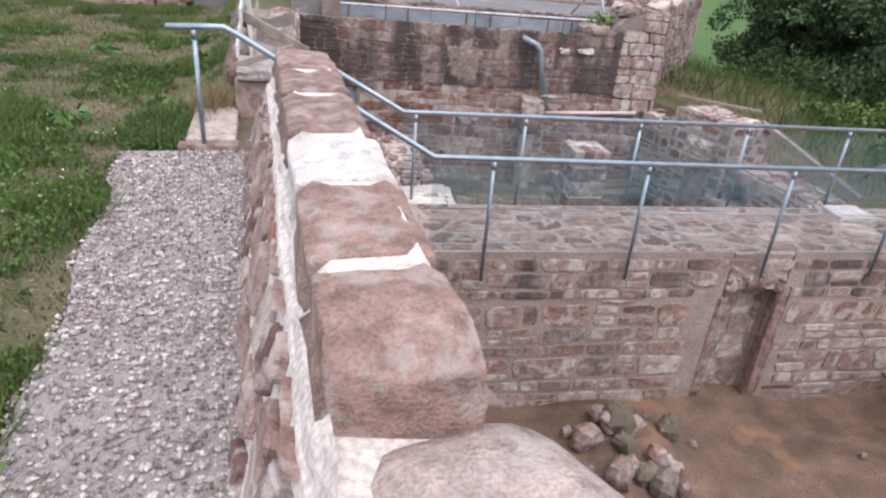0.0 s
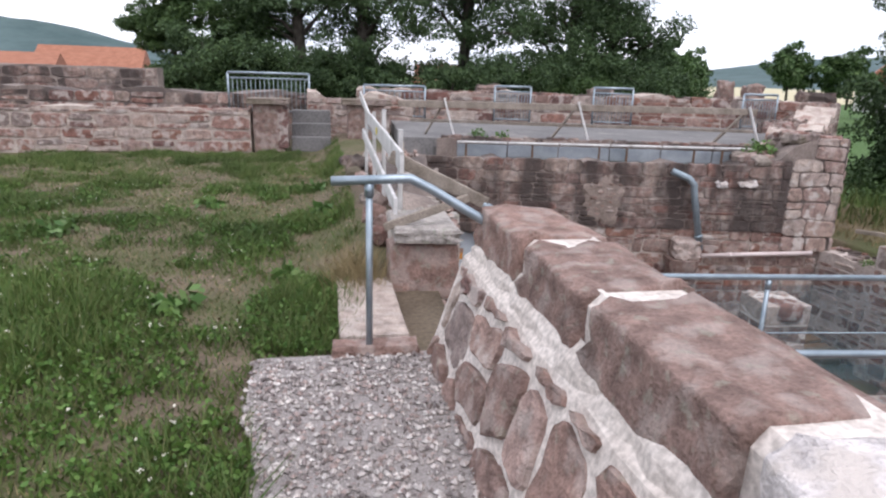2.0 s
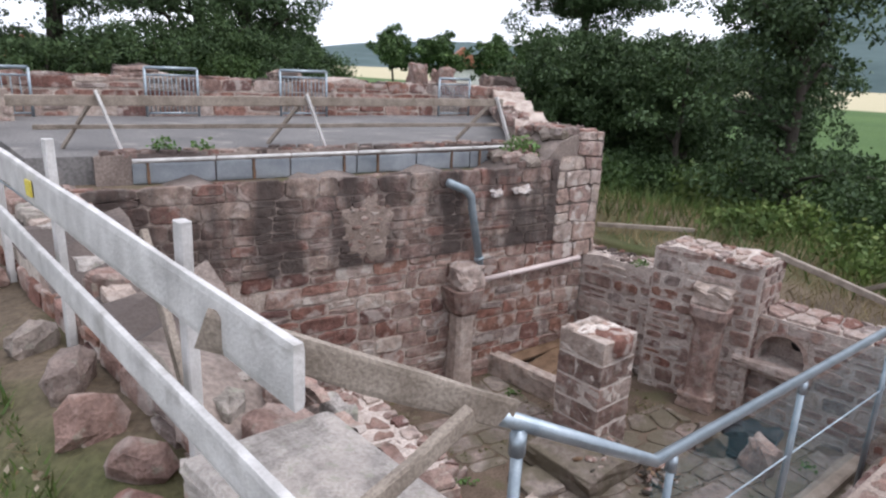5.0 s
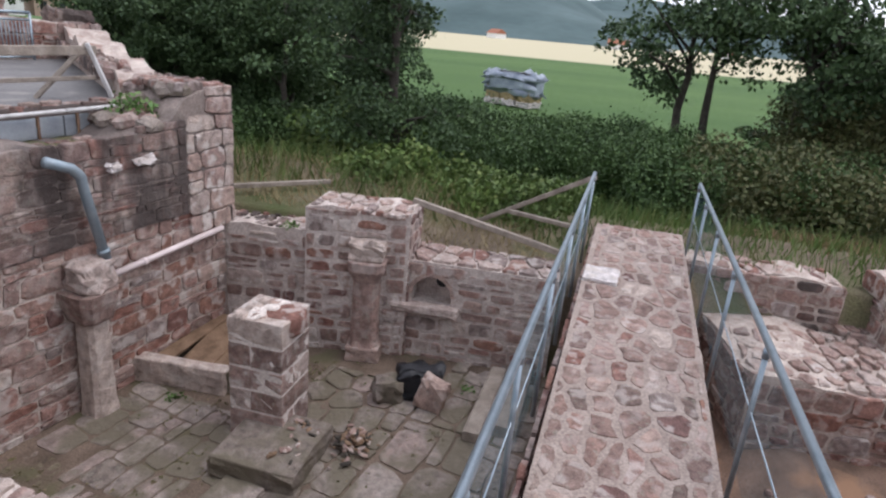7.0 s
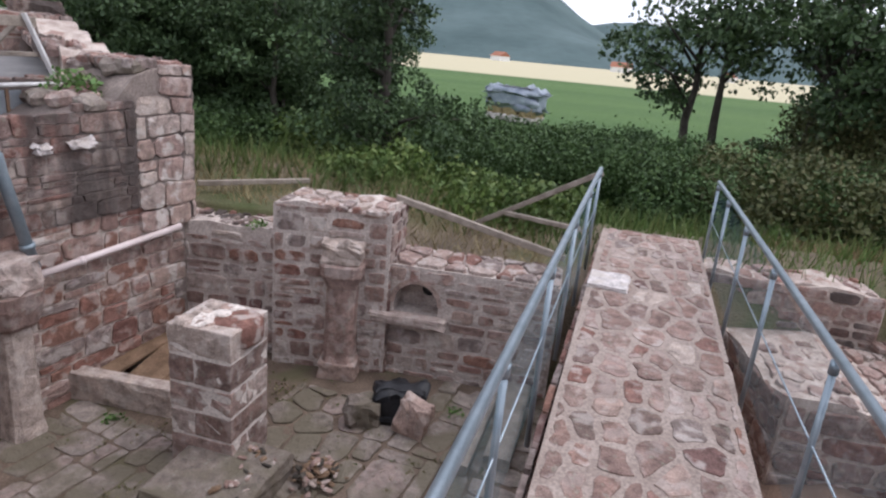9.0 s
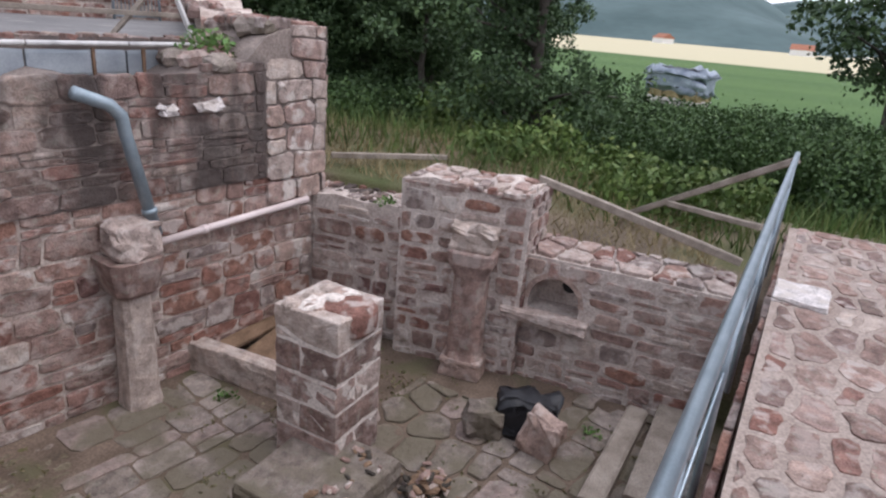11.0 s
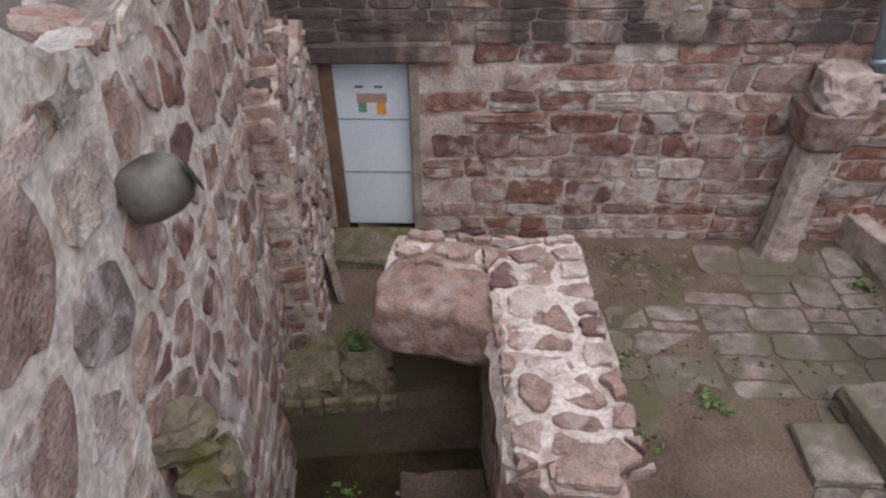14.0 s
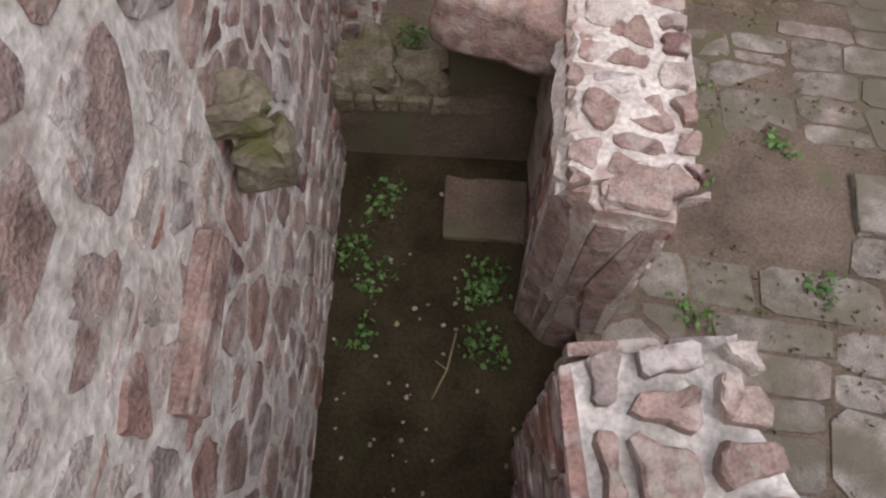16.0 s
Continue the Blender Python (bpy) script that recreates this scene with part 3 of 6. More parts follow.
def axis(parts):
    out = []
    for a, b, step in parts:
        k = int(round((b - a) / step))
        out += [a + (b - a) * i / k for i in range(k)]
    return out + [parts[-1][1]]


gx = axis([(-2500, -300, 550), (-300, -40, 65), (-40, -8, 4), (-8, -1, 0.5), (-1, 10, 0.2), (10, 20, 0.6), (20, 60, 4), (60, 400, 40), (400, 3000, 520)])
gy = axis([(-2500, -300, 550), (-300, -40, 65), (-40, -8, 4), (-8, 14, 0.24), (14, 24, 0.6), (24, 60, 4), (60, 400, 40), (400, 3000, 520)])
gv = [(x, y, ground_z(x, y)) for y in gy for x in gx]
gf = [(j * len(gx) + i, j * len(gx) + i + 1, (j + 1) * len(gx) + i + 1, (j + 1) * len(gx) + i) for j in range(len(gy) - 1) for i in range(len(gx) - 1)]
tagged(new("ground", mesh_of("ground", gv, gf, ground_mat(), True)), "dry patchy grass, meadow and stubble reaching the hills", "ground", kind="structure")


# ---- long west wall with coping, beside the gravel strip ----
def extruded(name, section, y0, y1, mat, step=0.25, jag=0.012, seed=5, x_shift=lambda y: 0.0):
    r = random.Random(seed)
    n, k = len(section), int((y1 - y0) / step)
    verts, faces = [], []
    for j in range(k + 1):
        y = y0 + (y1 - y0) * j / k
        verts += [(x + x_shift(y) + r.uniform(-jag, jag), y, z + r.uniform(-jag, jag)) for x, z in section]
    for j in range(k):
        for i in range(n):
            a, b = j * n + i, j * n + (i + 1) % n
            faces.append((a, a + n, b + n, b))
    faces += [tuple(range(n)), tuple(range(k * n + n - 1, k * n - 1, -1))]
    return mesh_of(name, verts, faces, mat)


wall_west = tagged(new("wall_west", extruded("wall_west", [(-0.29, -0.3), (0.1, -3.3), (0.46, -3.3), (0.44, 0.60), (0.0, 0.68), (-0.06, 0.62), (-0.25, 0.05)], -5, 6.0, M_MORTARW)),
                   "red sandstone retaining wall with thick coping stones beside gravel", "wall", kind="structure")
face_stones(wall_west, (-0.268, 5.95, 0.0), (0, -1, 0), (0.20, 0, 0.60), 7.4, 0.645, [M_CAP, M_RED, M_CAP, M_PALE], (0.2, 0.42), (0.2, 0.46), 0.05, 0.04, 0.1, 21, rubble=True)
face_stones(wall_west, (0.452, -2.0, -3.0), (0, 1, 0), (0, 0, 1), 8.0, 3.55, M_RED, (0.15, 0.26), (0.2, 0.5), 0.03, 0.02, 0.1, 22)
part("coping_bed", extruded("coping_bed", [(0.035, 0.55), (0.44, 0.55), (0.42, 0.88), (0.39, 0.916), (0.08, 0.916), (0.04, 0.87)], 2.0, 5.95, M_MORTARW, 0.2, 0.004, 8), wall_west, "pale mortar between the coping stones")
part("mortar_fillet", extruded("mortar_fillet", [(-0.06, 0.56), (0.03, 0.6), (0.02, 0.75), (-0.025, 0.68)], 1.4, 5.95, M_MORTARW, 0.12, 0.016, 9), wall_west, "pale mortar fillet along the coping")


def coping(y0, y1, mat, seed, lx=0.47, top=0.93, low=0.58, x=0.225):
    bm = bevel_box(lx, y1 - y0, top - low, 0.0, 0.0, seed, 5)
    for v in bm.verts:
        p = v.co
        k = noise.noise(Vector((p.x * 3 + seed, p.y * 3, p.z * 3)))
        f = noise.noise(Vector((p.x * 11 + seed, p.y * 11, p.z * 11)))
        edge = max(0, abs(p.x) / (lx / 2) - 0.75) * 0.25 * (p.z > 0.2)
        v.co += Vector((k * 0.018, k * 0.012, k * 0.02 + f * 0.008 - edge * 0.28))
        if p.z > 0.2:
            v.co.x *= 0.94
        if y0 < 1.7 and p.y < 0:
            v.co.z -= max(0, p.z - 0.1) * (p.y / 0.235) ** 2 * 0.35
    sharp = [e for e in bm.edges if len(e.link_faces) == 2 and e.calc_face_angle() > 0.7]
    bmesh.ops.bevel(bm, geom=sharp, offset=0.018, segments=2, profile=0.6, affect="EDGES")
    part("coping_stone", done(bm, "coping_stone", mat, True), wall_west, m=pose(x, (y0 + y1) / 2, low))


for i, (y0, y1, mat) in enumerate(((1.66, 2.12, M_CAP), (2.21, 2.85, M_CAP), (2.91, 3.54, M_CAPW), (3.62, 4.41, M_CAP), (4.50, 5.15, M_CAP), (5.24, 5.98, M_CAP))):
    coping(y0, y1, mat, 40 + i)
bm = bevel_box(0.86, 1.15, 0.5, 0.0, 0.0, 3, 8)
for v in bm.verts:
    p = v.co.copy()
    r2 = abs(p.x / 0.43) ** 3 + abs(p.y / 0.575) ** 3
    v.co += Vector((-p.x * 0.10 * r2, -p.y * 0.08 * r2, -0.10 * r2 * (p.z > 0.25) + 0.035 * noise.noise(p * 4) + 0.012 * noise.noise(p * 14)))
part("coping_stone", done(bm, "coping_stone", M_PALE, True), wall_west, "pale rounded stone at the wall's broken end", pose(0.38, 1.20, 0.19, 0, 3, 4))
part("mortar_bed", extruded("mortar_bed", [(-0.24, 0.1), (0.8, 0.1), (0.74, 0.30), (0.3, 0.40), (-0.06, 0.44)], 0.1, 1.84, M_MORTAR, 0.12, 0.02, 10), wall_west, "pale mortar under the loose coping")

# ---- west wall north of the stair, inner face over the passage ----
def face_x(y):
    return 0.22 + 0.075 * (y - 8.0)


def north_top(x, y):
    return 0.46 + 0.16 * smooth_step(8.4, 8.8, y) * smooth_step(11.0, 10.2, y) * smooth_step(-0.05, 0.15, x) - 0.12 * smooth_step(11.5, 12.8, y) + 0.06 * math.sin(y * 3.1) + 0.05 * math.sin(y * 7.7 + x * 5) - 0.10 * smooth_step(-0.1, 0.25, x) * (0.5 + 0.5 * math.sin(y * 4))


wall_west_north = solid("wall_west_north", [(-0.33, 7.22), (0.17, 7.22), (0.56, 12.62), (0.50, 13.1), (-0.24, 13.1), (-0.15, 7.95), (-0.33, 7.82)], -2.95, north_top, M_PLASTER,
                        "tall rubble wall with smeared pale mortar over the passage", jag=0.03, step=0.22, top_mat=M_MORTARD)
face_stones(wall_west_north, (face_x(7.22), 7.22, -2.9), (0.075, 1, 0), (0, 0, 1), 5.35, 2.45, [M_RED, M_CAP, M_LIMED, M_LIMED], (0.13, 0.36), (0.14, 0.42), 0.04, 0.02, 0.12, 31, rubble=True)
face_stones(wall_west_north, (face_x(7.22), 7.22, -0.45), (0.075, 1, 0), (0, 0, 1), 5.35, 0.98, [M_LIMED, M_CAP, M_LIMED, M_RED], (0.2, 0.42), (0.2, 0.5), 0.065, 0.02, 0.12, 33, rubble=True)
face_stones(wall_west_north, (-0.38, 7.21, -0.2), (1, 0, 0), (0, 0, 1), 0.56, 0.14, M_RED, (0.15, 0.22), (0.2, 0.35), 0.03, 0.03, 0.1, 32)
part("end_block", block("end_block", (0.53, 0.3, 0.44), M_CAP, 0.03, 0.006, 19, 3), wall_west_north, "reddish dressed block under the end slab", pose(-0.115, 7.30, -0.05))
face_stones(wall_west_north, (-0.13, 7.28, 0.44), (1, 0, 0), (0.03, 1, 0), 0.42, 5.5, [M_SLAB, M_PALE, M_SLAB, M_CAP], (0.2, 0.36), (0.22, 0.44), 0.05, 0.06, 0.14, 34, holes=[(-0.1, 0.5, -0.1, 0.46)], rubble=True)
part("end_slab", block("end_slab", (0.50, 0.72, 0.12), M_SLAB, 0.03, 0.004, 17, 3), wall_west_north, "pale lichen-spotted slab on the wall's broken end", pose(-0.10, 7.44, 0.41, 0, 2, -1))
face_stones(wall_west_north, (-0.222, 12.0, 0.0), (0.017, -1, 0), (0, 0, 1), 4.05, 0.42, M_RED, (0.14, 0.22), (0.18, 0.4), 0.03, 0.03, 0.1, 35)
shoulder = solid("wall_shoulder", [(0.40, 11.05), (0.66, 11.05), (0.80, 12.56), (0.45, 12.62)], -3.4, -0.45, M_MORTAR, "low mortared shoulder of rubble beside the cellar door", jag=0.06, step=0.2)
face_stones(shoulder, (0.665, 11.05, -2.8), (0.09, 1, 0), (0, 0, 1), 1.5, 2.3, [M_RED, M_LIMED], (0.09, 0.2), (0.14, 0.36), 0.04, 0.03, 0.1, 36, rubble=True)
face_stones(shoulder, (0.40, 11.045, -2.8), (1, 0, 0), (0, 0, 1), 0.27, 2.3, M_RED, (0.12, 0.2), (0.16, 0.3), 0.05, 0.02, 0.1, 37)
face_stones(shoulder, (0.42, 11.08, -0.45), (1, 0, 0), (0, 1, 0), 0.30, 1.4, [M_PALE, M_GREY, M_CAP], (0.16, 0.26), (0.16, 0.3), 0.04, 0.07, 0.1, 38)

# ---- north wall of the cellar: pointed below, weathered above ----
wall_north = solid("wall_north", [W2(0.5, 0.0), W2(0.92, 0.0), W2(0.92, 0.5), W2(1.66, 0.5), W2(1.66, 0.0), W2(6.99, 0.0), W2(6.99, 0.85), W2(0.2, 0.85)], -3.4, -0.66, M_MORTAR,
                   "pointed red sandstone cellar wall with a painted door", step=0.5)
face_stones(wall_north, W(0.55, 0, -2.6), U, UP, 6.6, 1.98, [M_RED, M_RED, M_DEEP, M_CAP, M_LIMED], (0.11, 0.28), (0.16, 0.58), 0.02, 0.026, 0.12, 41, holes=[(0.36, 1.12, 0, 1.9)])


def wall_top(x, y):
    u = x * 0.9775 - (y - 12.77) * 0.2108
    z = 0.30 + 0.05 * math.sin(u * 4.3) + 0.03 * math.sin(u * 11)
    return z + 0.16 * smooth_step(5.2, 6.4, u) + 0.40 * smooth_step(6.3, 6.7, u)


wall_upper = solid("wall_north_upper", [W2(0.2, -0.03), W2(7.32, -0.03), W2(7.32, 0.9), W2(0.2, 0.9)], -0.655, wall_top, M_MORTARD,
                   "weathered dark rubble wall streaked by rain, with pale quoins", jag=0.03, step=0.2)
face_stones(wall_upper, W(0.22, -0.03, -0.65), U, UP, 6.28, 1.15, M_GREY, (0.085, 0.22), (0.12, 0.52), 0.010, 0.020, 0.1, 42, top=lambda s: 1.02 + 0.16 * smooth_step(5.0, 6.2, s))
for i in range(34):
    u, v = 5.9 + 0.9 * rng.random(), 0.02 + 0.84 * rng.random()
    x, y = W2(u, v)
    k = rng.uniform(0.2, 0.4)
    part("stone", stone_data(i % 14, (M_GREY, M_RED, M_PAVE)[i % 3]), wall_upper, m=Matrix.Translation((x, y, wall_top(x, y) + 0.03)) @ pose(0, 0, 0, 90 + rng.uniform(-20, 20), 0, i * 37) @ Matrix.Diagonal((k, k * 0.5, k * 0.7, 1)))
face_stones(wall_upper, W(3.34, -0.058, -0.46), U, UP, 0.58, 0.56, [M_RED, M_CAP, M_LIMED], (0.07, 0.13), (0.1, 0.22), 0.06, 0.016, 0.1, 43, rubble=True)
blob = []
for w in [2 * math.pi * k / 60 for k in range(60)]:
    k = 1 + 0.45 * noise.noise(Vector((math.cos(w) * 1.6, math.sin(w) * 1.6, 3.0))) + 0.25 * noise.noise(Vector((math.cos(w) * 5, math.sin(w) * 5, 8.0)))
    blob.append((0.34 * k * math.cos(w), 0.36 * k * math.sin(w)))
bv = [W(3.62 + x, -0.036, -0.19 + y) for x, y in blob] + [W(3.62 + x * 0.8, -0.058, -0.19 + y * 0.8) for x, y in blob] + [W(3.62, -0.062, -0.19)]
part("mortar_patch", mesh_of("mortar_patch", bv, [(k, (k + 1) % 60, 60 + (k + 1) % 60, 60 + k) for k in range(60)] + [(60 + k, 60 + (k + 1) % 60, 120) for k in range(60)], plain_mat("worn_patch_mortar", (0.20, 0.155, 0.13), (0.32, 0.255, 0.22), 0.95, 0, 7, 50, 0.9)), wall_upper, "pale repaired mortar patch")
face_stones(wall_upper, W(6.5, -0.03, -0.95), U, UP, 0.82, 1.82, [M_PALE, M_LIMED, M_LIMED], (0.2, 0.32), (0.28, 0.5), 0.018, 0.03, 0.14, 44, top=lambda s: 1.5 if s < 0.3 else 2)
face_stones(wall_upper, W(7.325, -0.03, -0.95), V, UP, 0.93, 1.82, M_PALE, (0.2, 0.32), (0.3, 0.6), 0.018, 0.03, 0.14, 45)
face_stones(wall_upper, W(0.25, 0.0, 0.29), U, V, 6.2, 0.62, M_GREY, (0.14, 0.26), (0.2, 0.5), 0.03, 0.03, 0.12, 46)
face_stones(wall_upper, W(6.5, 0.0, 0.85), U, V, 0.8, 0.85, [M_GREY, M_RED], (0.16, 0.3), (0.25, 0.45), 0.03, 0.06, 0.16, 47)
solid("wall_foot", [W2(7.0, 0.0), W2(7.31, 0.0), W2(7.31, 0.85), W2(7.0, 0.85)], -3.4, -0.66, M_MORTARD, "rubble foot of the corner pier", step=0.4)

# ---- east wall with pier, niche and sill ----
wall_east = solid("wall_east", [(7.17, 6.75), (7.9, 6.75), (7.9, 8.75), (7.17, 8.75)], -3.4, -1.74, M_MORTARL, "low pointed sandstone wall with an arched niche", jag=0.0)
for name, pts, z0, z1 in (("wall_body", (7.17, 7.9, 6.75, 8.12), -1.745, -1.14), ("wall_body", (7.17, 7.9, 8.66, 8.74), -1.745, -1.14), ("wall_body", (7.52, 7.9, 8.12, 8.66), -1.745, -1.14), ("wall_body", (7.17, 7.52, 8.12, 8.66), -1.33, -1.14)):
    x0, x1, y0, y1 = pts
    part(name, block(name, (x1 - x0, y1 - y0, z1 - z0), M_MORTARL, 0.0), wall_east, m=pose((x0 + x1) / 2, (y0 + y1) / 2, z0))
face_stones(wall_east, (7.165, 8.75, -2.6), (0, -1, 0), UP, 2.0, 1.45, [M_RED, M_LIMED, M_CAP], (0.12, 0.24), (0.16, 0.46), 0.045, 0.018, 0.1, 51, holes=[(0.08, 0.64, 0.84, 1.27)])
face_stones(wall_east, (7.17, 6.75, -1.12), (1, 0, 0), (0, 1, 0), 0.72, 2.0, [M_RED, M_PALE], (0.2, 0.34), (0.25, 0.5), 0.03, 0.03, 0.12, 52)
wall_east_north = solid("wall_east_north", [(7.10, 9.95), (7.75, 9.95), (7.75, 11.5), (7.02, 11.3)], -3.4, -0.93, M_MORTARL, "pointed sandstone wall with a mortared top", jag=0.03)
face_stones(wall_east_north, (7.015, 11.3, -2.6), (0.05, -1, 0), UP, 1.35, 1.62, [M_RED, M_CAP, M_LIMED], (0.12, 0.24), (0.16, 0.46), 0.05, 0.018, 0.1, 53)
face_stones(wall_east_north, (7.06, 9.95, -0.93), (1, 0, 0), (0, 1, 0), 0.68, 1.4, [M_RED, M_GREY], (0.13, 0.22), (0.2, 0.42), 0.045, 0.03, 0.12, 54)
pier = solid("wall_pier", [(6.92, 10.08), (7.08, 8.72), (7.78, 8.72), (7.70, 10.05)], -3.4, lambda x, y: -0.52 + 0.05 * math.sin(x * 6) * math.sin(y * 5), M_MORTARL, "broad sandstone pier with pale pointing", jag=0.02)
face_stones(pier, (6.915, 10.08, -2.6), (0.117, -1, 0), UP, 1.36, 2.08, [M_RED, M_CAP, M_LIMED], (0.14, 0.24), (0.22, 0.45), 0.05, 0.018, 0.12, 55)
face_stones(pier, (7.08, 8.715, -2.6), (1, 0, 0), UP, 0.7, 2.08, [M_RED, M_PALE], (0.14, 0.24), (0.25, 0.5), 0.035, 0.02, 0.12, 56)
face_stones(pier, (6.95, 8.74, -0.52), (1, 0, 0), (0, 1, 0), 0.78, 1.32, [M_RED, M_LIMED, M_PALE], (0.16, 0.28), (0.22, 0.42), 0.045, 0.03, 0.12, 57)

# ---- the wall that is walked on, between cellar and pit ----
BD = Vector((8.12, -0.89, 0)).normalized()
BN = Vector((0.109, 0.994, 0))


def on_pit_wall(s, deep=0.0, z=0.0):
    """A point on the wall's face towards the pit, s along it and deep into it."""
    return Vector((0.467, 5.92, z)) + BD * s + BN * deep


NOTCH = [tuple(on_pit_wall(s, d).xy) for s, d in ((4.28, 0.0), (4.40, 0.22), (4.98, 0.22), (5.03, 0.0))]
bridge = solid("wall_bridge", [(0.44, 5.92), (1.38, 5.82), *NOTCH, (9.5, 4.93), (9.5, 6.24), (1.38, 7.05), (0.44, 7.12)], -3.4, lambda x, y: BRIDGE if x > 1.3 else -1.3, M_PATCH, "broad sandstone wall top used as a walkway", step=0.5)
face_stones(bridge, (1.40, 5.84, BRIDGE), BD, BN, 8.1, 1.21, [M_PALE, M_CAP, M_DULL, M_CAP, M_RED, M_DULL], (0.14, 0.35), (0.18, 0.56), 0.05, 0.012, 0.1, 61)
face_stones(bridge, (0.47, 5.915, -3.05), BD, UP, 8.95, 1.53, [M_LIMED, M_RED, M_CAP, M_LIMED], (0.13, 0.32), (0.2, 0.6), 0.045, 0.014, 0.1, 62, holes=[(4.24, 5.07, 0.0, 1.55)])
face_stones(bridge, (0.47, 5.915, -1.52), BD, UP, 8.95, 0.50, [M_STREAK, M_LIMED, M_STREAK], (0.12, 0.24), (0.22, 0.55), 0.03, 0.014, 0.1, 67, holes=[(4.24, 5.07, 0.0, 0.22)])
face_stones(bridge, (9.5, 6.245, -2.7), -BD, UP, 8.1, 1.68, M_RED, (0.14, 0.26), (0.22, 0.5), 0.03, 0.02, 0.1, 63, joined=M_REDJ)
bridge_stub = solid("wall_stub", [(1.38, 6.95), (2.1, 6.95), (1.98, 8.28), (1.40, 8.22)], -3.4, lambda x, y: -1.0 - 0.10 * smooth_step(7.6, 8.2, y) + 0.05 * math.sin(x * 9 + y * 7), M_MORTARW, "broken wall stub with fresh pale mortar", jag=0.05, step=0.12)
face_stones(bridge_stub, (1.42, 7.1, -1.0), (1, 0, 0), (0, 1, 0), 0.6, 1.16, [M_RED, M_PALE, M_CAP], (0.14, 0.34), (0.14, 0.36), 0.05, 0.045, 0.16, 64, rubble=True)
face_stones(bridge_stub, (1.38, 8.22, -2.8), (0, -1, 0), UP, 1.1, 1.75, M_RED, (0.16, 0.26), (0.2, 0.45), 0.03, 0.02, 0.1, 65)
face_stones(bridge_stub, (1.99, 8.27, -2.8), (-1, 0, 0), UP, 0.6, 1.75, M_RED, (0.16, 0.26), (0.2, 0.4), 0.03, 0.02, 0.1, 66)

# ---- low wall in the passage ----
low_wall = solid("wall_low", [(1.50, 9.08), (1.64, 8.88), (1.94, 8.80), (2.16, 9.36), (2.32, 10.46), (1.75, 10.66), (1.68, 9.74)], -2.95, lambda x, y: -1.24 - 0.03 * math.sin(y * 9), M_MORTAR, "low, angled rubble wall with pale mortar joints", jag=0.03, step=0.12)
part("mortar_top", extruded("mortar_top", [(1.50, -1.3), (2.10, -1.3), (2.08, -1.205), (1.85, -1.18), (1.56, -1.20)], 9.0, 10.5, M_MORTARL, 0.08, 0.024, 12, lambda y: 0.14 * (y - 9.0)), low_wall, "pale mortar on top of the wall")
face_stones(low_wall, (1.50, 8.92, -1.19), (1, -0.12, 0), (0.14, 1, 0), 0.60, 1.62, [M_RED, M_CAP, M_PALE, M_CAP], (0.12, 0.34), (0.12, 0.34), 0.04, 0.035, 0.14, 71)
face_stones(low_wall, (1.68, 9.74, -2.8), (-0.23, -1, 0), UP, 0.66, 1.55, [M_GREY, M_RED], (0.22, 0.34), (0.3, 0.5), 0.025, 0.03, 0.1, 74)
face_stones(low_wall, (1.50, 9.08, -2.9), (0.57, -0.8, 0), UP, 0.24, 1.6, M_CAP, (0.6, 0.9), (0.24, 0.3), 0.02, 0.02, 0.1, 75)
face_stones(low_wall, (1.64, 8.875, -2.9), (0.3, -0.08, 0), UP, 0.30, 1.6, M_CAP, (0.6, 0.9), (0.3, 0.4), 0.02, 0.02, 0.1, 78)
face_stones(low_wall, (1.95, 8.80, -2.8), (0.37, 0.93, 0), UP, 0.6, 1.5, M_RED, (0.18, 0.3), (0.25, 0.45), 0.03, 0.02, 0.1, 76)
face_stones(low_wall, (2.17, 9.36, -2.8), (0.15, 1, 0), UP, 1.1, 1.5, M_RED, (0.18, 0.3), (0.25, 0.45), 0.03, 0.02, 0.1, 77)
# dark tone on these two bodies paints the shade of the enclosed recess
solid("wall_low_back", [(1.16, 10.44), (1.95, 10.34), (1.95, 10.8), (1.16, 10.8)], -2.95, -1.55, M_DIRT_SHADE, "masonry under the great slab, shade put into its colour", step=0.2)
passage_back = solid("wall_passage_end", [(0.34, 10.40), (1.9, 10.22), (1.9, 10.43), (0.34, 10.75)], -2.95, lambda x, y: -2.33 + 0.04 * math.sin(x * 9), M_DIRT_SHADE, "low retaining face closing the passage, shade put into its colour", jag=0.02, step=0.12)
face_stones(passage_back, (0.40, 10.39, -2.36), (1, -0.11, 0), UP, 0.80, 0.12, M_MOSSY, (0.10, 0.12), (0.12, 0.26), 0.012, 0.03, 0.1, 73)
end_cap = bevel_box(0.27, 0.21, 0.13, 0.03, 0.006, 14, 2)
part("end_cap", done(end_cap, "end_cap", M_DULL), low_wall, "greyish capping stone at the wall's end", pose(1.82, 8.96, -1.285, 2, 0, -14))
slab_bm = bevel_box(0.98, 0.66, 0.36, 0.05, 0.0, 15, 6)
for v in slab_bm.verts:
    p = v.co.copy()
    v.co += Vector((0.05 * noise.noise(p * 4), 0.05 * noise.noise(p * 4 + Vector((3, 0, 0))), 0.05 * noise.noise(p * 3 + Vector((0, 5, 0)))))
great = tagged(new("great_slab", done(slab_bm, "great_slab", M_CAP, True)), "thick rough sandstone slab bridging the passage wall", "slab")
great.matrix_basis = pose(1.60, 10.22, -1.56, 0, 0, -24)
slab_top = thing("slab_mortar", "pale mortar and small stones smeared over the slab", "mortar")
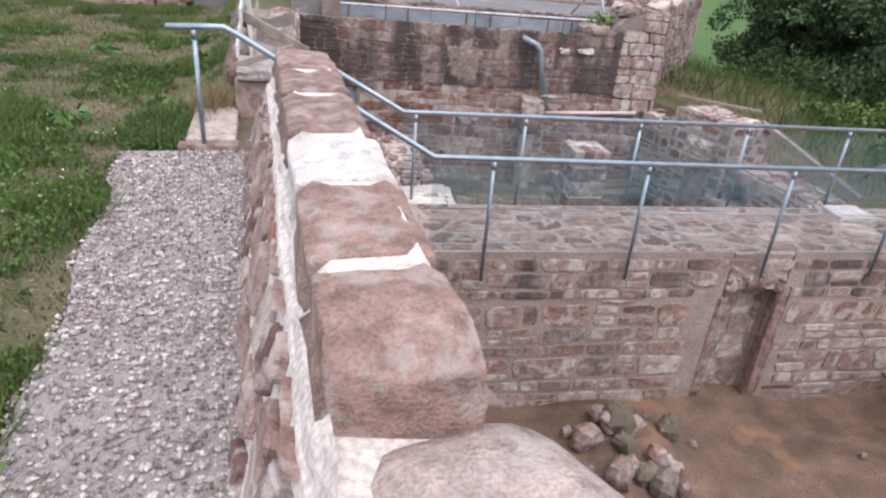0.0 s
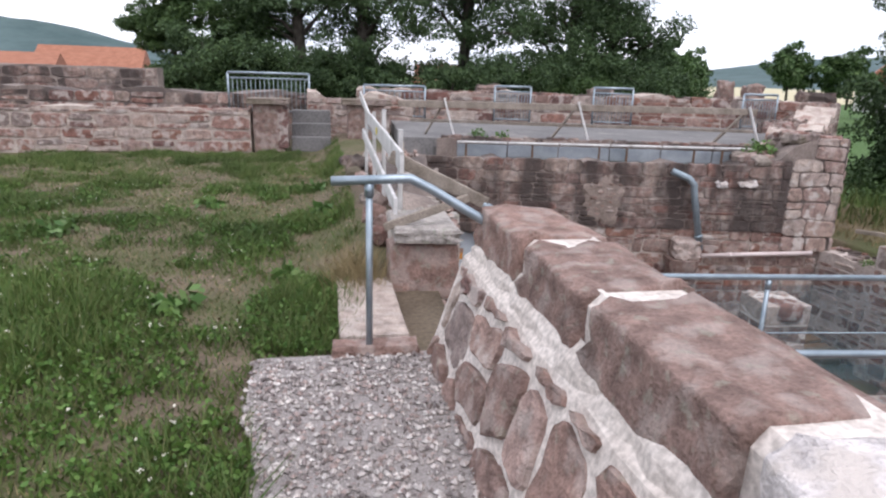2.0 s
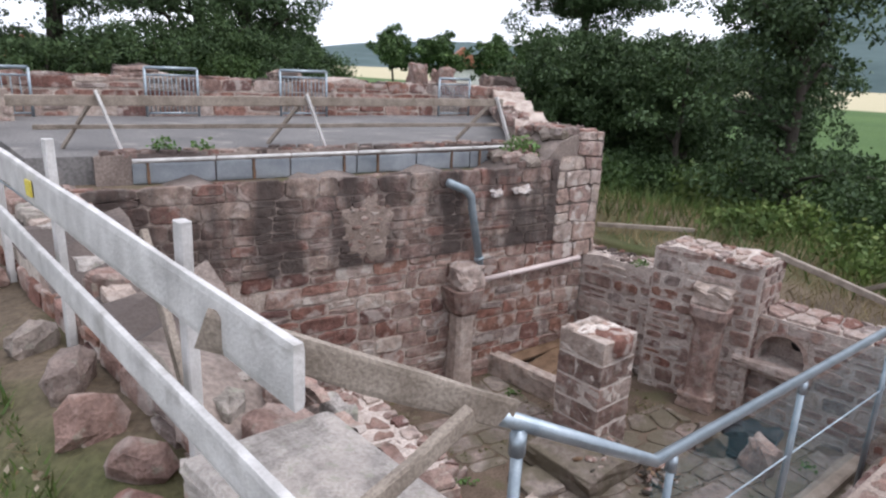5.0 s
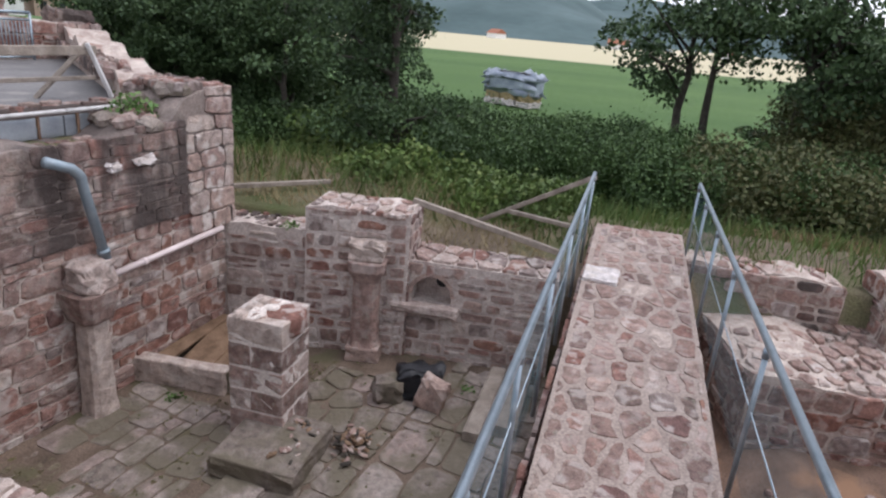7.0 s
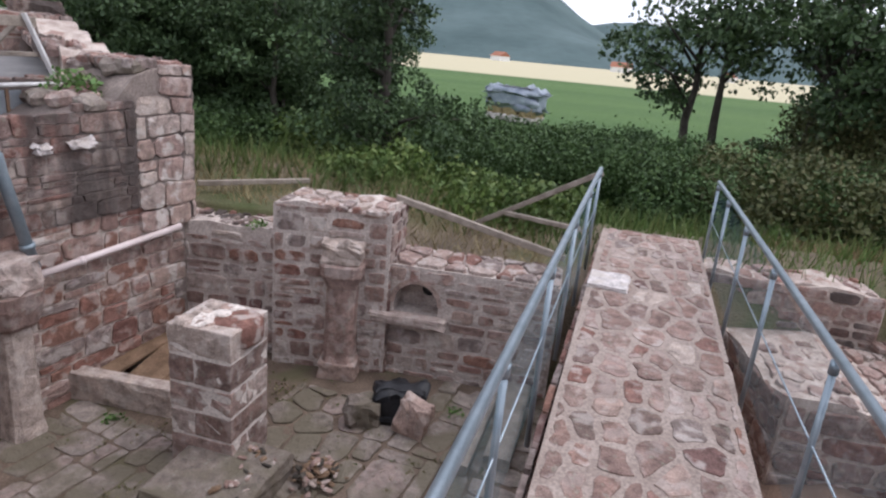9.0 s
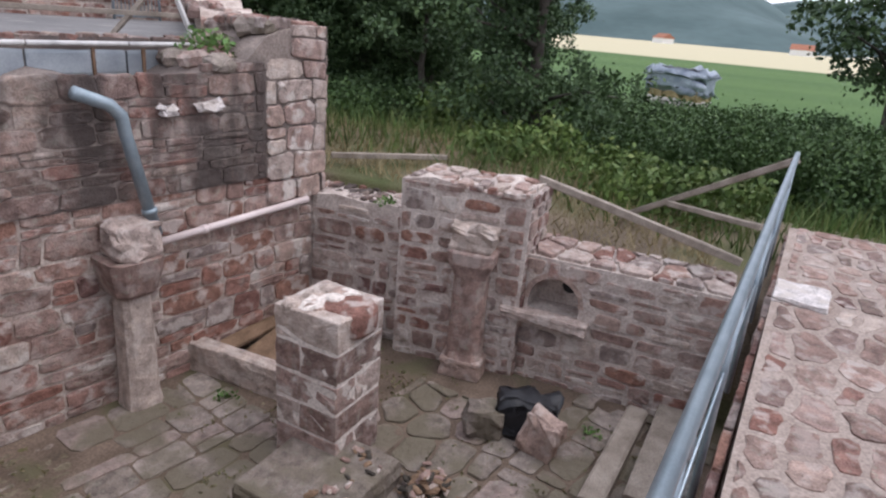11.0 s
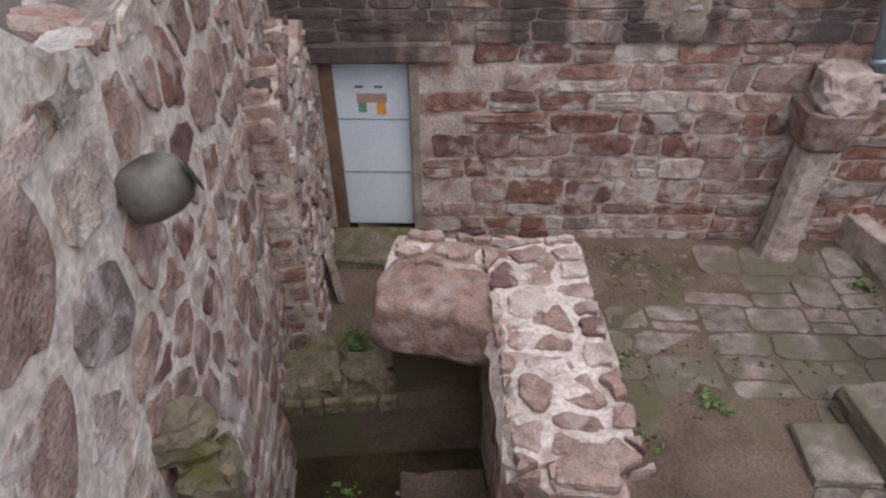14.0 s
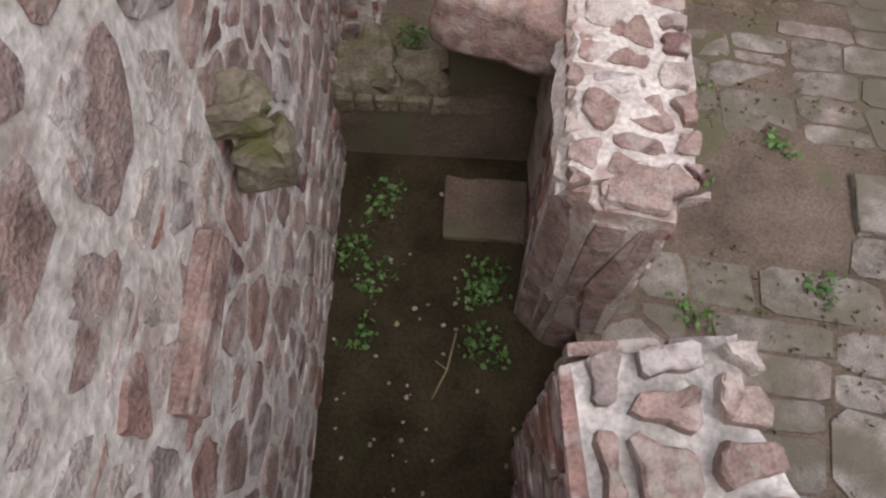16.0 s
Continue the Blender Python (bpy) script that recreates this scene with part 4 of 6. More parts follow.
face_stones(slab_top, (1.14, 10.44, -1.20), (0.93, -0.36, 0), (0.36, 0.93, 0), 0.95, 0.36, [M_RED, M_PALE, M_CAP], (0.14, 0.22), (0.2, 0.34), 0.06, 0.03, 0.1, 79)
part("mortar_skin", mesh_of("mortar_skin", [Vector((1.14, 10.44, -1.215)) + Vector((0.93, -0.36, 0)) * (0.95 * i / 8) + Vector((0.36, 0.93, 0)) * (0.36 * j / 3) + UP * (0.02 * noise.noise(Vector((i, j, 1.0)) * 0.7) - 0.03 * ((i in (0, 8)) + (j in (0, 3)))) for j in range(4) for i in range(9)],
     [(j * 9 + i, j * 9 + i + 1, j * 9 + i + 10, j * 9 + i + 9) for j in range(3) for i in range(8)], M_MORTARL), slab_top)

# ---- floors ----
floor = solid("floor", [(1.8, 6.9), (7.3, 6.4), (7.2, 11.6), (0.5, 12.9), (0.5, 10.55), (1.8, 10.40)], -2.95, -2.53, M_DIRT_SHADE, "mossy earth between worn paving slabs", "floor", step=0.4, jag=0.01)
face_stones(floor, W(2.6, -3.2, -2.53), U, V, 3.0, 3.1, M_PAVE, (0.2, 0.46), (0.24, 0.6), 0.018, 0.014, 0.1, 81, holes=[(0.6, 1.6, 0.4, 1.05), (0.5, 1.5, 2.5, 3.1)])
face_stones(floor, W(2.9, -5.0, -2.53), U, V, 3.6, 1.78, M_PAVE, (0.34, 0.6), (0.42, 0.8), 0.018, 0.016, 0.1, 82, holes=[(-0.1, 0.5, 0.9, 1.6)])
face_stones(floor, W(5.6, -3.2, -2.53), U, V, 1.5, 1.4, M_PAVE, (0.3, 0.45), (0.3, 0.6), 0.03, 0.022, 0.1, 83, rubble=True)
face_stones(floor, W(6.5, -4.6, -2.53), U, V, 1.6, 1.4, M_PAVE, (0.3, 0.45), (0.3, 0.6), 0.03, 0.022, 0.1, 84)
face_stones(floor, W(3.1, -0.72, -2.53), U, V, 1.05, 0.6, [M_PAVE, M_MOSSY], (0.09, 0.2), (0.1, 0.26), 0.05, 0.008, 0.1, 85, rubble=True)
face_stones(floor, W(2.62, -4.0, -2.53), U, V, 0.62, 0.78, M_PAVE, (0.2, 0.4), (0.25, 0.5), 0.03, 0.012, 0.1, 86, rubble=True)
passage = solid("floor_passage", [(0.1, 7.1), (1.79, 7.1), (1.79, 10.5), (0.3, 10.6)], -3.0, -2.86, M_DARK_EARTH, "very dark earth floor of the narrow passage", "floor", step=0.4)
def pit_z(x, y):
    heap = 0.26 * math.exp(-((x - 3.2) ** 2 + (y - 4.7) ** 2) / 0.7) + 0.22 * smooth_step(5.2, 6.6, x) * smooth_step(5.0, 3.6, y)
    return -2.95 + heap + 0.10 * noise.noise(Vector((x * 0.9, y * 0.9, 1.0))) + 0.04 * noise.noise(Vector((x * 3.1, y * 3.1, 6.0)))


px_, py_ = [0.42 + 0.2 * i for i in range(43)], [-4.0 + 0.2 * j for j in range(51)]
tagged(new("floor_pit", mesh_of("floor_pit", [(x, y, pit_z(x, y)) for y in py_ for x in px_], [(j * 43 + i, j * 43 + i + 1, j * 43 + i + 44, j * 43 + i + 43) for j in range(50) for i in range(42)], M_EARTH, True)),
                   "bare reddish earth with rubble in the open pit", "floor", kind="structure")

# ---- closing walls of the pit ----
pit_east = solid("wall_pit_east", [(8.70, 2.75), (9.5, 2.75), (9.5, 5.02), (8.85, 5.1)], -3.4, lambda x, y: -1.18 - 0.04 * math.sin(y * 5), M_MORTAR, "low broken sandstone wall beyond the walkway", jag=0.04)
face_stones(pit_east, (8.845, 5.1, -3.05), (-0.06, -1, 0), UP, 2.36, 1.88, [M_RED, M_CAP, M_GREY], (0.15, 0.28), (0.22, 0.5), 0.035, 0.03, 0.1, 91)
face_stones(pit_east, (8.76, 2.8, -1.20), (1, 0, 0), (0.03, 1, 0), 0.70, 2.25, [M_RED, M_PALE], (0.22, 0.34), (0.28, 0.5), 0.05, 0.05, 0.12, 92)
pit_block = solid("wall_pit_block", [(7.9, -4.0), (9.2, -4.0), (9.3, 2.3), (8.15, 2.35)], -3.4, lambda x, y: -0.85 - 0.15 * smooth_step(0.5, 2.3, y), M_MORTAR, "ruined sandstone wall block above the pit", jag=0.05)
face_stones(pit_block, (8.145, 2.35, -3.05), (-0.04, -1, 0), UP, 5.0, 2.1, [M_RED, M_CAP, M_DEEP], (0.16, 0.3), (0.22, 0.55), 0.035, 0.03, 0.12, 93)
face_stones(pit_block, (9.29, 2.31, -3.05), (-1, 0.035, 0), UP, 1.14, 2.05, [M_RED, M_CAP], (0.16, 0.3), (0.22, 0.5), 0.035, 0.03, 0.12, 94)
pit_link = solid("wall_pit_link", [(8.3, 2.2), (9.3, 2.2), (9.4, 2.85), (8.72, 2.85)], -3.4, -1.78, M_MORTAR, "low broken link between the pit walls", jag=0.04)
face_stones(pit_link, (8.4, 2.32, -1.78), (1, 0, 0), (0.1, 1, 0), 0.85, 0.5, [M_PALE, M_CAP], (0.18, 0.3), (0.2, 0.4), 0.04, 0.03, 0.1, 99)
pit_bank = solid("wall_pit_bench", [(6.85, 0.5), (8.3, 0.5), (8.86, 4.6), (6.75, 4.35)], -3.4, lambda x, y: -1.84 + 0.05 * math.sin(x * 4 + y * 3), M_MORTAR, "broad broken sandstone footing in the pit", jag=0.04, step=0.25)
face_stones(pit_bank, (6.745, 4.35, -3.05), (0.026, -1, 0), UP, 3.85, 1.20, [M_RED, M_CAP, M_RED, M_DEEP], (0.15, 0.3), (0.22, 0.55), 0.035, 0.03, 0.1, 100)
face_stones(pit_bank, (8.86, 4.605, -3.05), (-1, -0.12, 0), UP, 2.1, 1.20, [M_RED, M_CAP], (0.15, 0.3), (0.22, 0.5), 0.035, 0.03, 0.1, 107)
face_stones(pit_bank, (6.8, 0.6, -1.84), (1, 0, 0), (0, 1, 0), 1.75, 3.75, [M_PALE, M_CAP, M_LIMED], (0.18, 0.34), (0.22, 0.5), 0.05, 0.04, 0.12, 108)
solid("wall_pit_south", [(0.3, -5.0), (9.0, -5.0), (9.0, -4.0), (0.3, -4.0)], -3.4, -0.4, M_MORTAR, "closing rubble wall of the pit", step=0.8)

# ---- roof deck behind the north wall, with parapet ----
deck = solid("deck", [W2(0.3, 0.92), W2(7.0, 0.92), W2(10.2, 5.9), W2(-0.5, 5.9)], 0.2, 0.60, M_CONC, "worn grey concrete deck over the vaulted cellar", "floor", step=0.8, jag=0.006)
parapet = solid("wall_parapet", [W2(-1.3, 5.9), W2(10.45, 5.9), W2(10.45, 6.5), W2(-1.3, 6.5)], -0.3, lambda x, y: 1.24 + 0.07 * math.sin(x * 2.1) + 0.05 * math.sin(x * 5.3 + 1), M_MORTAR, "ruined red sandstone parapet wall behind the deck", step=0.25, jag=0.04)
face_stones(parapet, W(-1.3, 5.895, 0.55), U, UP, 11.75, 0.72, [M_RED, M_DEEP, M_PALE, M_DEEP], (0.16, 0.3), (0.3, 0.7), 0.035, 0.02, 0.12, 95)
face_stones(parapet, W(-1.3, 5.92, 1.22), U, V, 11.75, 0.55, [M_RED, M_GREY], (0.2, 0.3), (0.3, 0.6), 0.04, 0.08, 0.2, 96)
for u, w, h in ((7.75, 0.34, 0.42), (8.42, 0.42, 0.34), (9.95, 0.8, 0.2), (2.0, 0.7, 0.16), (4.7, 0.6, 0.14)):
    part("merlon", block("merlon", (w, 0.4, h + 0.1), M_CAP if w < 0.5 else M_GREY, 0.05, 0.03, int(u * 10), 2), parapet, "upright broken stone on the parapet", Matrix.Translation(W(u, 6.2, 1.18)) @ pose(0, 0, 0, 0, 0, -12))
deck_edge = solid("deck_edge_east", [W2(6.45, 0.92), W2(7.28, 0.92), W2(10.4, 5.88), W2(9.6, 5.88)], -0.9, lambda x, y: 0.84 + 0.08 * math.sin(x * 3 + y * 2) + 0.25 * smooth_step(13.5, 16, y), M_MORTAR, "rough stone kerb along the deck's open side", step=0.25, jag=0.05)
face_stones(deck_edge, W(6.85, 1.0, 0.86), W(10.0, 5.9) - W(6.85, 1.0), Vector((-0.70, 0.72, 0)), 5.6, 0.5, [M_DULL, M_GREY], (0.22, 0.34), (0.25, 0.5), 0.04, 0.12, 0.2, 97)
face_stones(deck_edge, W(7.285, 0.92, -0.9), W(10.41, 5.88) - W(7.285, 0.92), UP, 5.8, 1.75, [M_DULL, M_PALE], (0.2, 0.3), (0.25, 0.5), 0.03, 0.03, 0.14, 98)

# ---- low walls at the far end of the meadow ----
wall_field = solid("wall_field", [(-14, 16.2), (-2.3, 16.2), (-2.3, 16.7), (-14, 16.7)], -0.2, lambda x, y: 0.84 + 0.04 * math.sin(x * 3), M_MORTAR, "low sandstone wall with pale joints along the meadow", step=0.3, jag=0.02)
face_stones(wall_field, (-14, 16.195, 0.0), (1, 0, 0), UP, 11.7, 0.84, [M_RED, M_PALE, M_RED], (0.18, 0.3), (0.3, 0.7), 0.04, 0.025, 0.12, 101)
face_stones(wall_field, (-14, 16.2, 0.84), (1, 0, 0), (0, 1, 0), 11.7, 0.5, M_PALE, (0.2, 0.26), (0.3, 0.6), 0.03, 0.03, 0.12, 102, joined=M_GREYJ)
wall_back = solid("wall_back", [(-14, 18.8), (-1.2, 18.8), (-1.2, 19.5), (-14, 19.5)], -0.2, lambda x, y: 1.12 + 0.06 * math.sin(x * 2.3), M_MORTARD, "second ruined wall behind the meadow wall", step=0.3, jag=0.04)
face_stones(wall_back, (-14, 18.795, 0.1), (1, 0, 0), UP, 12.8, 1.0, [M_GREY, M_RED], (0.16, 0.28), (0.3, 0.6), 0.035, 0.025, 0.12, 103)
wall_rear = solid("wall_rear", [(-16, 20.6), (-5.0, 20.6), (-5.0, 21.2), (-16, 21.2)], -0.2, 1.62, M_MORTARD, "grey capped rear wall", step=0.5, jag=0.02)
face_stones(wall_rear, (-16, 20.595, 0.9), (1, 0, 0), UP, 11.0, 0.7, M_GREY, (0.3, 0.45), (0.5, 1.0), 0.03, 0.02, 0.12, 104)
rubble_mid = solid("wall_mid", [(-1.2, 17.9), (1.2, 17.6), (1.2, 18.3), (-1.2, 18.6)], -0.2, lambda x, y: 1.1 + 0.12 * math.sin(x * 4), M_MORTAR, "broken rubble wall behind the gateway", step=0.2, jag=0.06)
face_stones(rubble_mid, (-1.2, 17.895, 0.0), (1, -0.125, 0), UP, 2.4, 1.1, [M_PALE, M_RED], (0.16, 0.26), (0.25, 0.5), 0.04, 0.03, 0.12, 105)
lintel = part("lintel", beam_mesh("lintel", W(0.74, -0.01, -0.745), W(1.95, -0.01, -0.72), 0.16, 0.14, M_GREY, V, 8), wall_north, "dark mossy stone lintel over the door")


# ---- stair and slab ----
slab = tagged(new("threshold_slab", block("threshold_slab", (0.42, 1.15, 0.13), M_PALE, 0.015, 0.004, 2, 2)), "worn pale stone slab at the head of the stair", "slab")
slab.matrix_basis = pose(-0.57, 6.72, -0.03)
kerb = tagged(new("kerb_stone", block("kerb_stone", (0.50, 0.14, 0.13), M_DEEP, 0.012, 0.004, 4, 2)), "red sandstone kerb at the end of the gravel", "kerb")
kerb.matrix_basis = pose(-0.58, 6.03, -0.02)
stair = thing("stone_stair", "worn sandstone steps leading down onto the wall top", "stairs")
for i in range(5):
    part("step", block("step", (0.42, 1.02, 0.9), M_PAVE if i % 2 else M_PALE, 0.02, 0.006, 60 + i, 2), stair, m=pose(-0.17 + 0.33 * i, 6.58, -0.17 - 0.185 * i - 0.75))

# ---- handrails with wire screens beside the walkway ----
def railing(name, label, top, posts, cable_drop, screens, low):
    rail = thing(name, label, "railing")
    part("top_rail", tube_mesh("top_rail", top, 0.026, M_STEEL, 12), rail)
    for p, foot in posts:
        post = part("post", tube_mesh("post", [(p[0], p[1], foot), (p[0], p[1], p[2] - 0.02)], 0.019, M_STEEL, 8), rail)
        part("clamp", tube_mesh("clamp", [(p[0], p[1], p[2] - 0.10), (p[0], p[1], p[2] - 0.03)], 0.026, M_STEEL, 8), post)
    for a, b in screens:
        a, b = Vector(a), Vector(b)
        part("wire_screen", mesh_of("wire_screen", [a - UP * 0.07, b - UP * 0.07, b - UP * low, a - UP * low], [(0, 1, 2, 3)], M_NET), rail, "fine woven wire screen")
        part("cable", tube_mesh("cable", [a - UP * cable_drop, b - UP * cable_drop], 0.006, M_STEEL, 6), rail)
    return rail


LK, LE = Vector((1.38, 7.19, 0.09)), Vector((8.40, 6.46, 0.06))
l_posts = [((0.40, 7.17, 0.655), -0.9)] + [((*LK.lerp(LE, k).xy, LK.lerp(LE, k).z), -1.25) for k in (0.02, 0.2, 0.4, 0.6, 0.8, 0.995)]
railing("handrail", "galvanised handrail with wire screen along the walkway", [(0.33, 7.18, 0.70), LK, LE], l_posts, 0.5, [(LK, LE)], 0.95)
RK, RE = Vector((1.36, 5.71, 0.07)), Vector((8.88, 4.96, -0.01))
r_posts = [((-0.615, 6.0, 1.08), -0.05), ((0.2, 5.95, 0.72), -0.9)] + [((*RK.lerp(RE, k).xy, RK.lerp(RE, k).z), -1.22) for k in (0.075, 0.28, 0.49, 0.67, 0.85, 0.995)]
railing("handrail", "galvanised handrail bent down from the grass to the walkway", [(-0.82, 6.0, 1.065), (-0.39, 5.99, 1.08), (-0.27, 5.985, 1.02), RK, RE], r_posts, 0.5, [(RK, RE)], 0.95)

# ---- board fence on the wall ----
fence = thing("board_fence", "makeshift fence of whitewashed boards on thin posts", "fence")
part("board", beam_mesh("board", (-0.285, 7.24, 1.0), (-0.255, 11.4, 1.07), 0.16, 0.028, M_WHITEW, (1, 0, 0), 1), fence)
part("board", beam_mesh("board", (-0.335, 7.2, 0.68), (-0.315, 11.45, 0.845), 0.12, 0.028, M_WHITEW, (1, 0, 0), 2), fence)
part("board", beam_mesh("board", (-0.25, 10.95, 1.05), (-0.355, 11.34, 1.36), 0.11, 0.028, M_WHITEW, (1, 0, 0), 3), fence)
for x, y, z0, z1 in ((-0.24, 8.0, 0.16, 1.18), (-0.25, 9.4, 0.16, 1.27), (-0.26, 10.6, 0.16, 1.18), (-0.31, 11.3, 0.16, 1.2)):
    part("fence_post", beam_mesh("fence_post", (x + 0.03, y, z0), (x + 0.03, y, z1), 0.055, 0.04, M_WHITEW, (1, 0, 0), int(y * 10)), fence)
part("marker", block("marker", (0.008, 0.10, 0.075), plain_mat("yellow_paint", (0.62, 0.50, 0.06), (0.72, 0.60, 0.12), 0.7, 0, 20, 90, 0.1), 0.002), fence, "faded yellow mark on the upper board", pose(-0.292, 9.52, 1.0, -3, 0, 0))
part("wire", tube_mesh("wire", [(-0.24, 7.9, 0.9), (-0.24, 9.4, 0.92), (-0.27, 11.3, 0.95)], 0.006, M_STEELD, 5), fence)
plank = tagged(new("loose_board", beam_mesh("loose_board", (-0.33, 7.62, 1.0), (0.36, 7.17, 0.70), 0.10, 0.03, M_WOOD, (0.6, 0.8, 0), 5)), "greyed timber board tied to the handrail's end", "board")
tagged(new("loose_board", beam_mesh("loose_board", (-0.42, 7.20, 0.52), (0.22, 7.20, 0.74), 0.06, 0.03, M_WOOD, (0, 1, 0), 6)), "short greyed batten propping the fence", "board")
tagged(new("loose_board", beam_mesh("loose_board", (-0.20, 8.0, 0.45), (-0.12, 8.6, 1.0), 0.05, 0.03, M_WOOD, (1, 0, 0), 7)), "greyed batten leaning on a fence post", "board")

def turned(name, prof, mat, sides=16, square=0.0, smooth=False):
    """A body of rings (radius, height); square pulls the rings towards a square."""
    verts, faces = [], []
    for r0, z0 in prof:
        for s in range(sides):
            w = 2 * math.pi * (s + 0.5) / sides
            c, q = math.cos(w), math.sin(w)
            k = 1 / (abs(c) ** (2 + square * 8) + abs(q) ** (2 + square * 8)) ** (1 / (2 + square * 8))
            verts.append((c * k * r0, q * k * r0, z0))
    for i in range(len(prof) - 1):
        for s in range(sides):
            a, b = i * sides + s, i * sides + (s + 1) % sides
            faces.append((a, b, b + sides, a + sides))
    faces += [tuple(range(sides - 1, -1, -1)), tuple(range((len(prof) - 1) * sides, len(prof) * sides))]
    return mesh_of(name, verts, faces, mat, smooth)


# ---- pillar, column and corbelled half-pillar ----
pillar = thing("stone_pillar", "square pillar of pinkish sandstone blocks with pale joints", "pillar", (5.08, 9.70, 0), rz=-4)
part("core", block("core", (0.603, 0.603, 1.36), M_MORTARW, 0.02), pillar, "pale mortar core", pose(0, 0, -2.5))
z = -2.53
for i, h in enumerate((0.36, 0.25, 0.26, 0.27, 0.28)):
    for k, side in enumerate((-1, 1)):
        wide = 0.36 if (i + k) % 2 else 0.25
        a = (0.61, wide, h - 0.02) if i % 2 else (wide, 0.61, h - 0.02)
        off = side * (0.305 - wide / 2)
        mat = (M_PALE, M_DULL, M_CAP, M_PALE, M_LIMED)[(i * 2 + k) % 5]
        part("stone_block", block("stone_block", a, mat, 0.012, 0.006, 70 + i * 2 + k, 2), pillar, m=pose(0 if i % 2 else off, off if i % 2 else 0, z))
    z += h
part("cap_block", turned("cap_block", [(0.19, 0.0), (0.21, 0.03), (0.205, 0.19), (0.18, 0.225)], M_RED, 18, 0.1, True), pillar, "rounded red drum stone bedded in the broken top", pose(0.02, -0.17, z - 0.22))
for i in range(9):
    part("rubble", stone_data(i, (M_PALE, M_MORTARW)[i % 2]), pillar, m=Matrix.Translation((rng.uniform(-0.22, 0.18), rng.uniform(-0.05, 0.22), z - 0.03)) @ Matrix.Diagonal((0.2, 0.2, 0.10, 1)) @ pose(0, 0, 0, 90, 0, rng.uniform(0, 90)))
plinth = tagged(new("plinth_block", block("plinth_block", (0.92, 0.9, 0.26), M_PAVE, 0.025, 0.012, 12, 3)), "worn sandstone plinth slab with rubble on it", "plinth")
plinth.matrix_basis = pose(4.56, 9.42, -2.55, 0, 0, -3)

column = thing("engaged_column", "engaged sandstone column with moulded base and capital", "column", (6.96, 9.22, 0), rz=6)
part("base", block("base", (0.46, 0.46, 0.22), M_PALE, 0.03, 0.008, 3, 2), column, m=pose(0, 0, -2.55))
part("shaft", turned("shaft", [(0.215, -2.34), (0.19, -2.26), (0.178, -1.9), (0.172, -1.42)], M_CAP, 16, 0.25), column)
part("capital", turned("capital", [(0.17, -1.42), (0.19, -1.36), (0.235, -1.26), (0.25, -1.14), (0.24, -1.12)], M_PALE, 16, 0.5), column)
part("top_stone", block("top_stone", (0.42, 0.46, 0.26), M_PALE, 0.04, 0.02, 8, 2), column, m=pose(0.02, 0, -1.125))
half = thing("engaged_column", "half pillar on the cellar wall with corbelled capital", "column", tuple(W(4.92, -0.17, 0)), rz=-12)
part("shaft", turned("shaft", [(0.17, -2.56), (0.145, -2.4), (0.13, -1.42)], M_PALE, 16, 0.45), half)
part("capital", turned("capital", [(0.16, -1.42), (0.19, -1.38), (0.23, -1.2), (0.24, -1.08)], M_CAP, 16, 0.6), half)
part("top_stone", block("top_stone", (0.42, 0.36, 0.3), M_PALE, 0.05, 0.025, 9, 2), half, m=pose(0.05, 0, -1.08))

# ---- niche and sill in the east wall ----
niche = thing("wall_niche", "arched niche with a painted-on flue hole and stone sill", "niche", kind="structure")
arch = [(math.cos(w) * 0.26, math.sin(w) * 0.26) for w in [math.pi * i / 12 for i in range(13)]]
av = [(7.148, 8.39 - c * 1.22, -1.60 + s * 1.22) for c, s in arch] + [(7.150, 8.39 - c, -1.60 + s) for c, s in arch]
part("arch_ring", mesh_of("arch_ring", av, [(i, i + 1, i + 14, i + 13) for i in range(12)], M_PALE), niche)
# no hole is cut: a black disc paints the dark inside of the flue
part("flue", turned("flue", [(0.085, 0.0), (0.08, 0.01), (0.03, 0.012)], M_BLACK, 14), niche, "black disc painting the shade inside a flue hole", pose(7.512, 8.31, -1.52, 0, -90, 0))
for sgn in (-1, 1):
    corner = [(7.16, 8.39 + sgn * 0.28, -1.32), (7.16, 8.39 + sgn * 0.28, -1.55)] + [(7.16, 8.39 + sgn * 0.27 * math.cos(w), -1.60 + 0.27 * math.sin(w)) for w in [math.pi / 2 * k / 6 for k in range(1, 7)]]
    deep = [(x + 0.34, y, z) for x, y, z in corner]
    nn = len(corner)
    part("spandrel", mesh_of("spandrel", corner + deep, [tuple(range(nn)), tuple(range(2 * nn - 1, nn - 1, -1))] + [(k, (k + 1) % nn, nn + (k + 1) % nn, nn + k) for k in range(nn)], M_MORTAR), niche)
part("sill", block("sill", (0.2, 0.92, 0.12), M_PALE, 0.025, 0.008, 5, 3), niche, m=pose(7.11, 8.45, -1.84))

# ---- cellar door ----
door = thing("door_1", "pale blue-white boarded cellar door with posted notices", "door", tuple(W(1.29, 0.10, FLOOR)), kind="structure", rz=-12.2)
part("door_leaf", block("door_leaf", (0.62, 0.045, 1.60), M_DOOR, 0.006), door, m=pose(0, 0, 0.05))
for x, w in ((-0.36, 0.10), (0.36, 0.08)):
    part("jamb", block("jamb", (w, 0.16, 1.72), M_WOODB if x < 0 else M_WOOD, 0.008, 0.002, 1, 1), door, m=pose(x, -0.03, 0.02))
part("lintel", block("lintel", (0.82, 0.16, 0.10), M_WOODB, 0.008), door, m=pose(0, -0.03, 1.68))
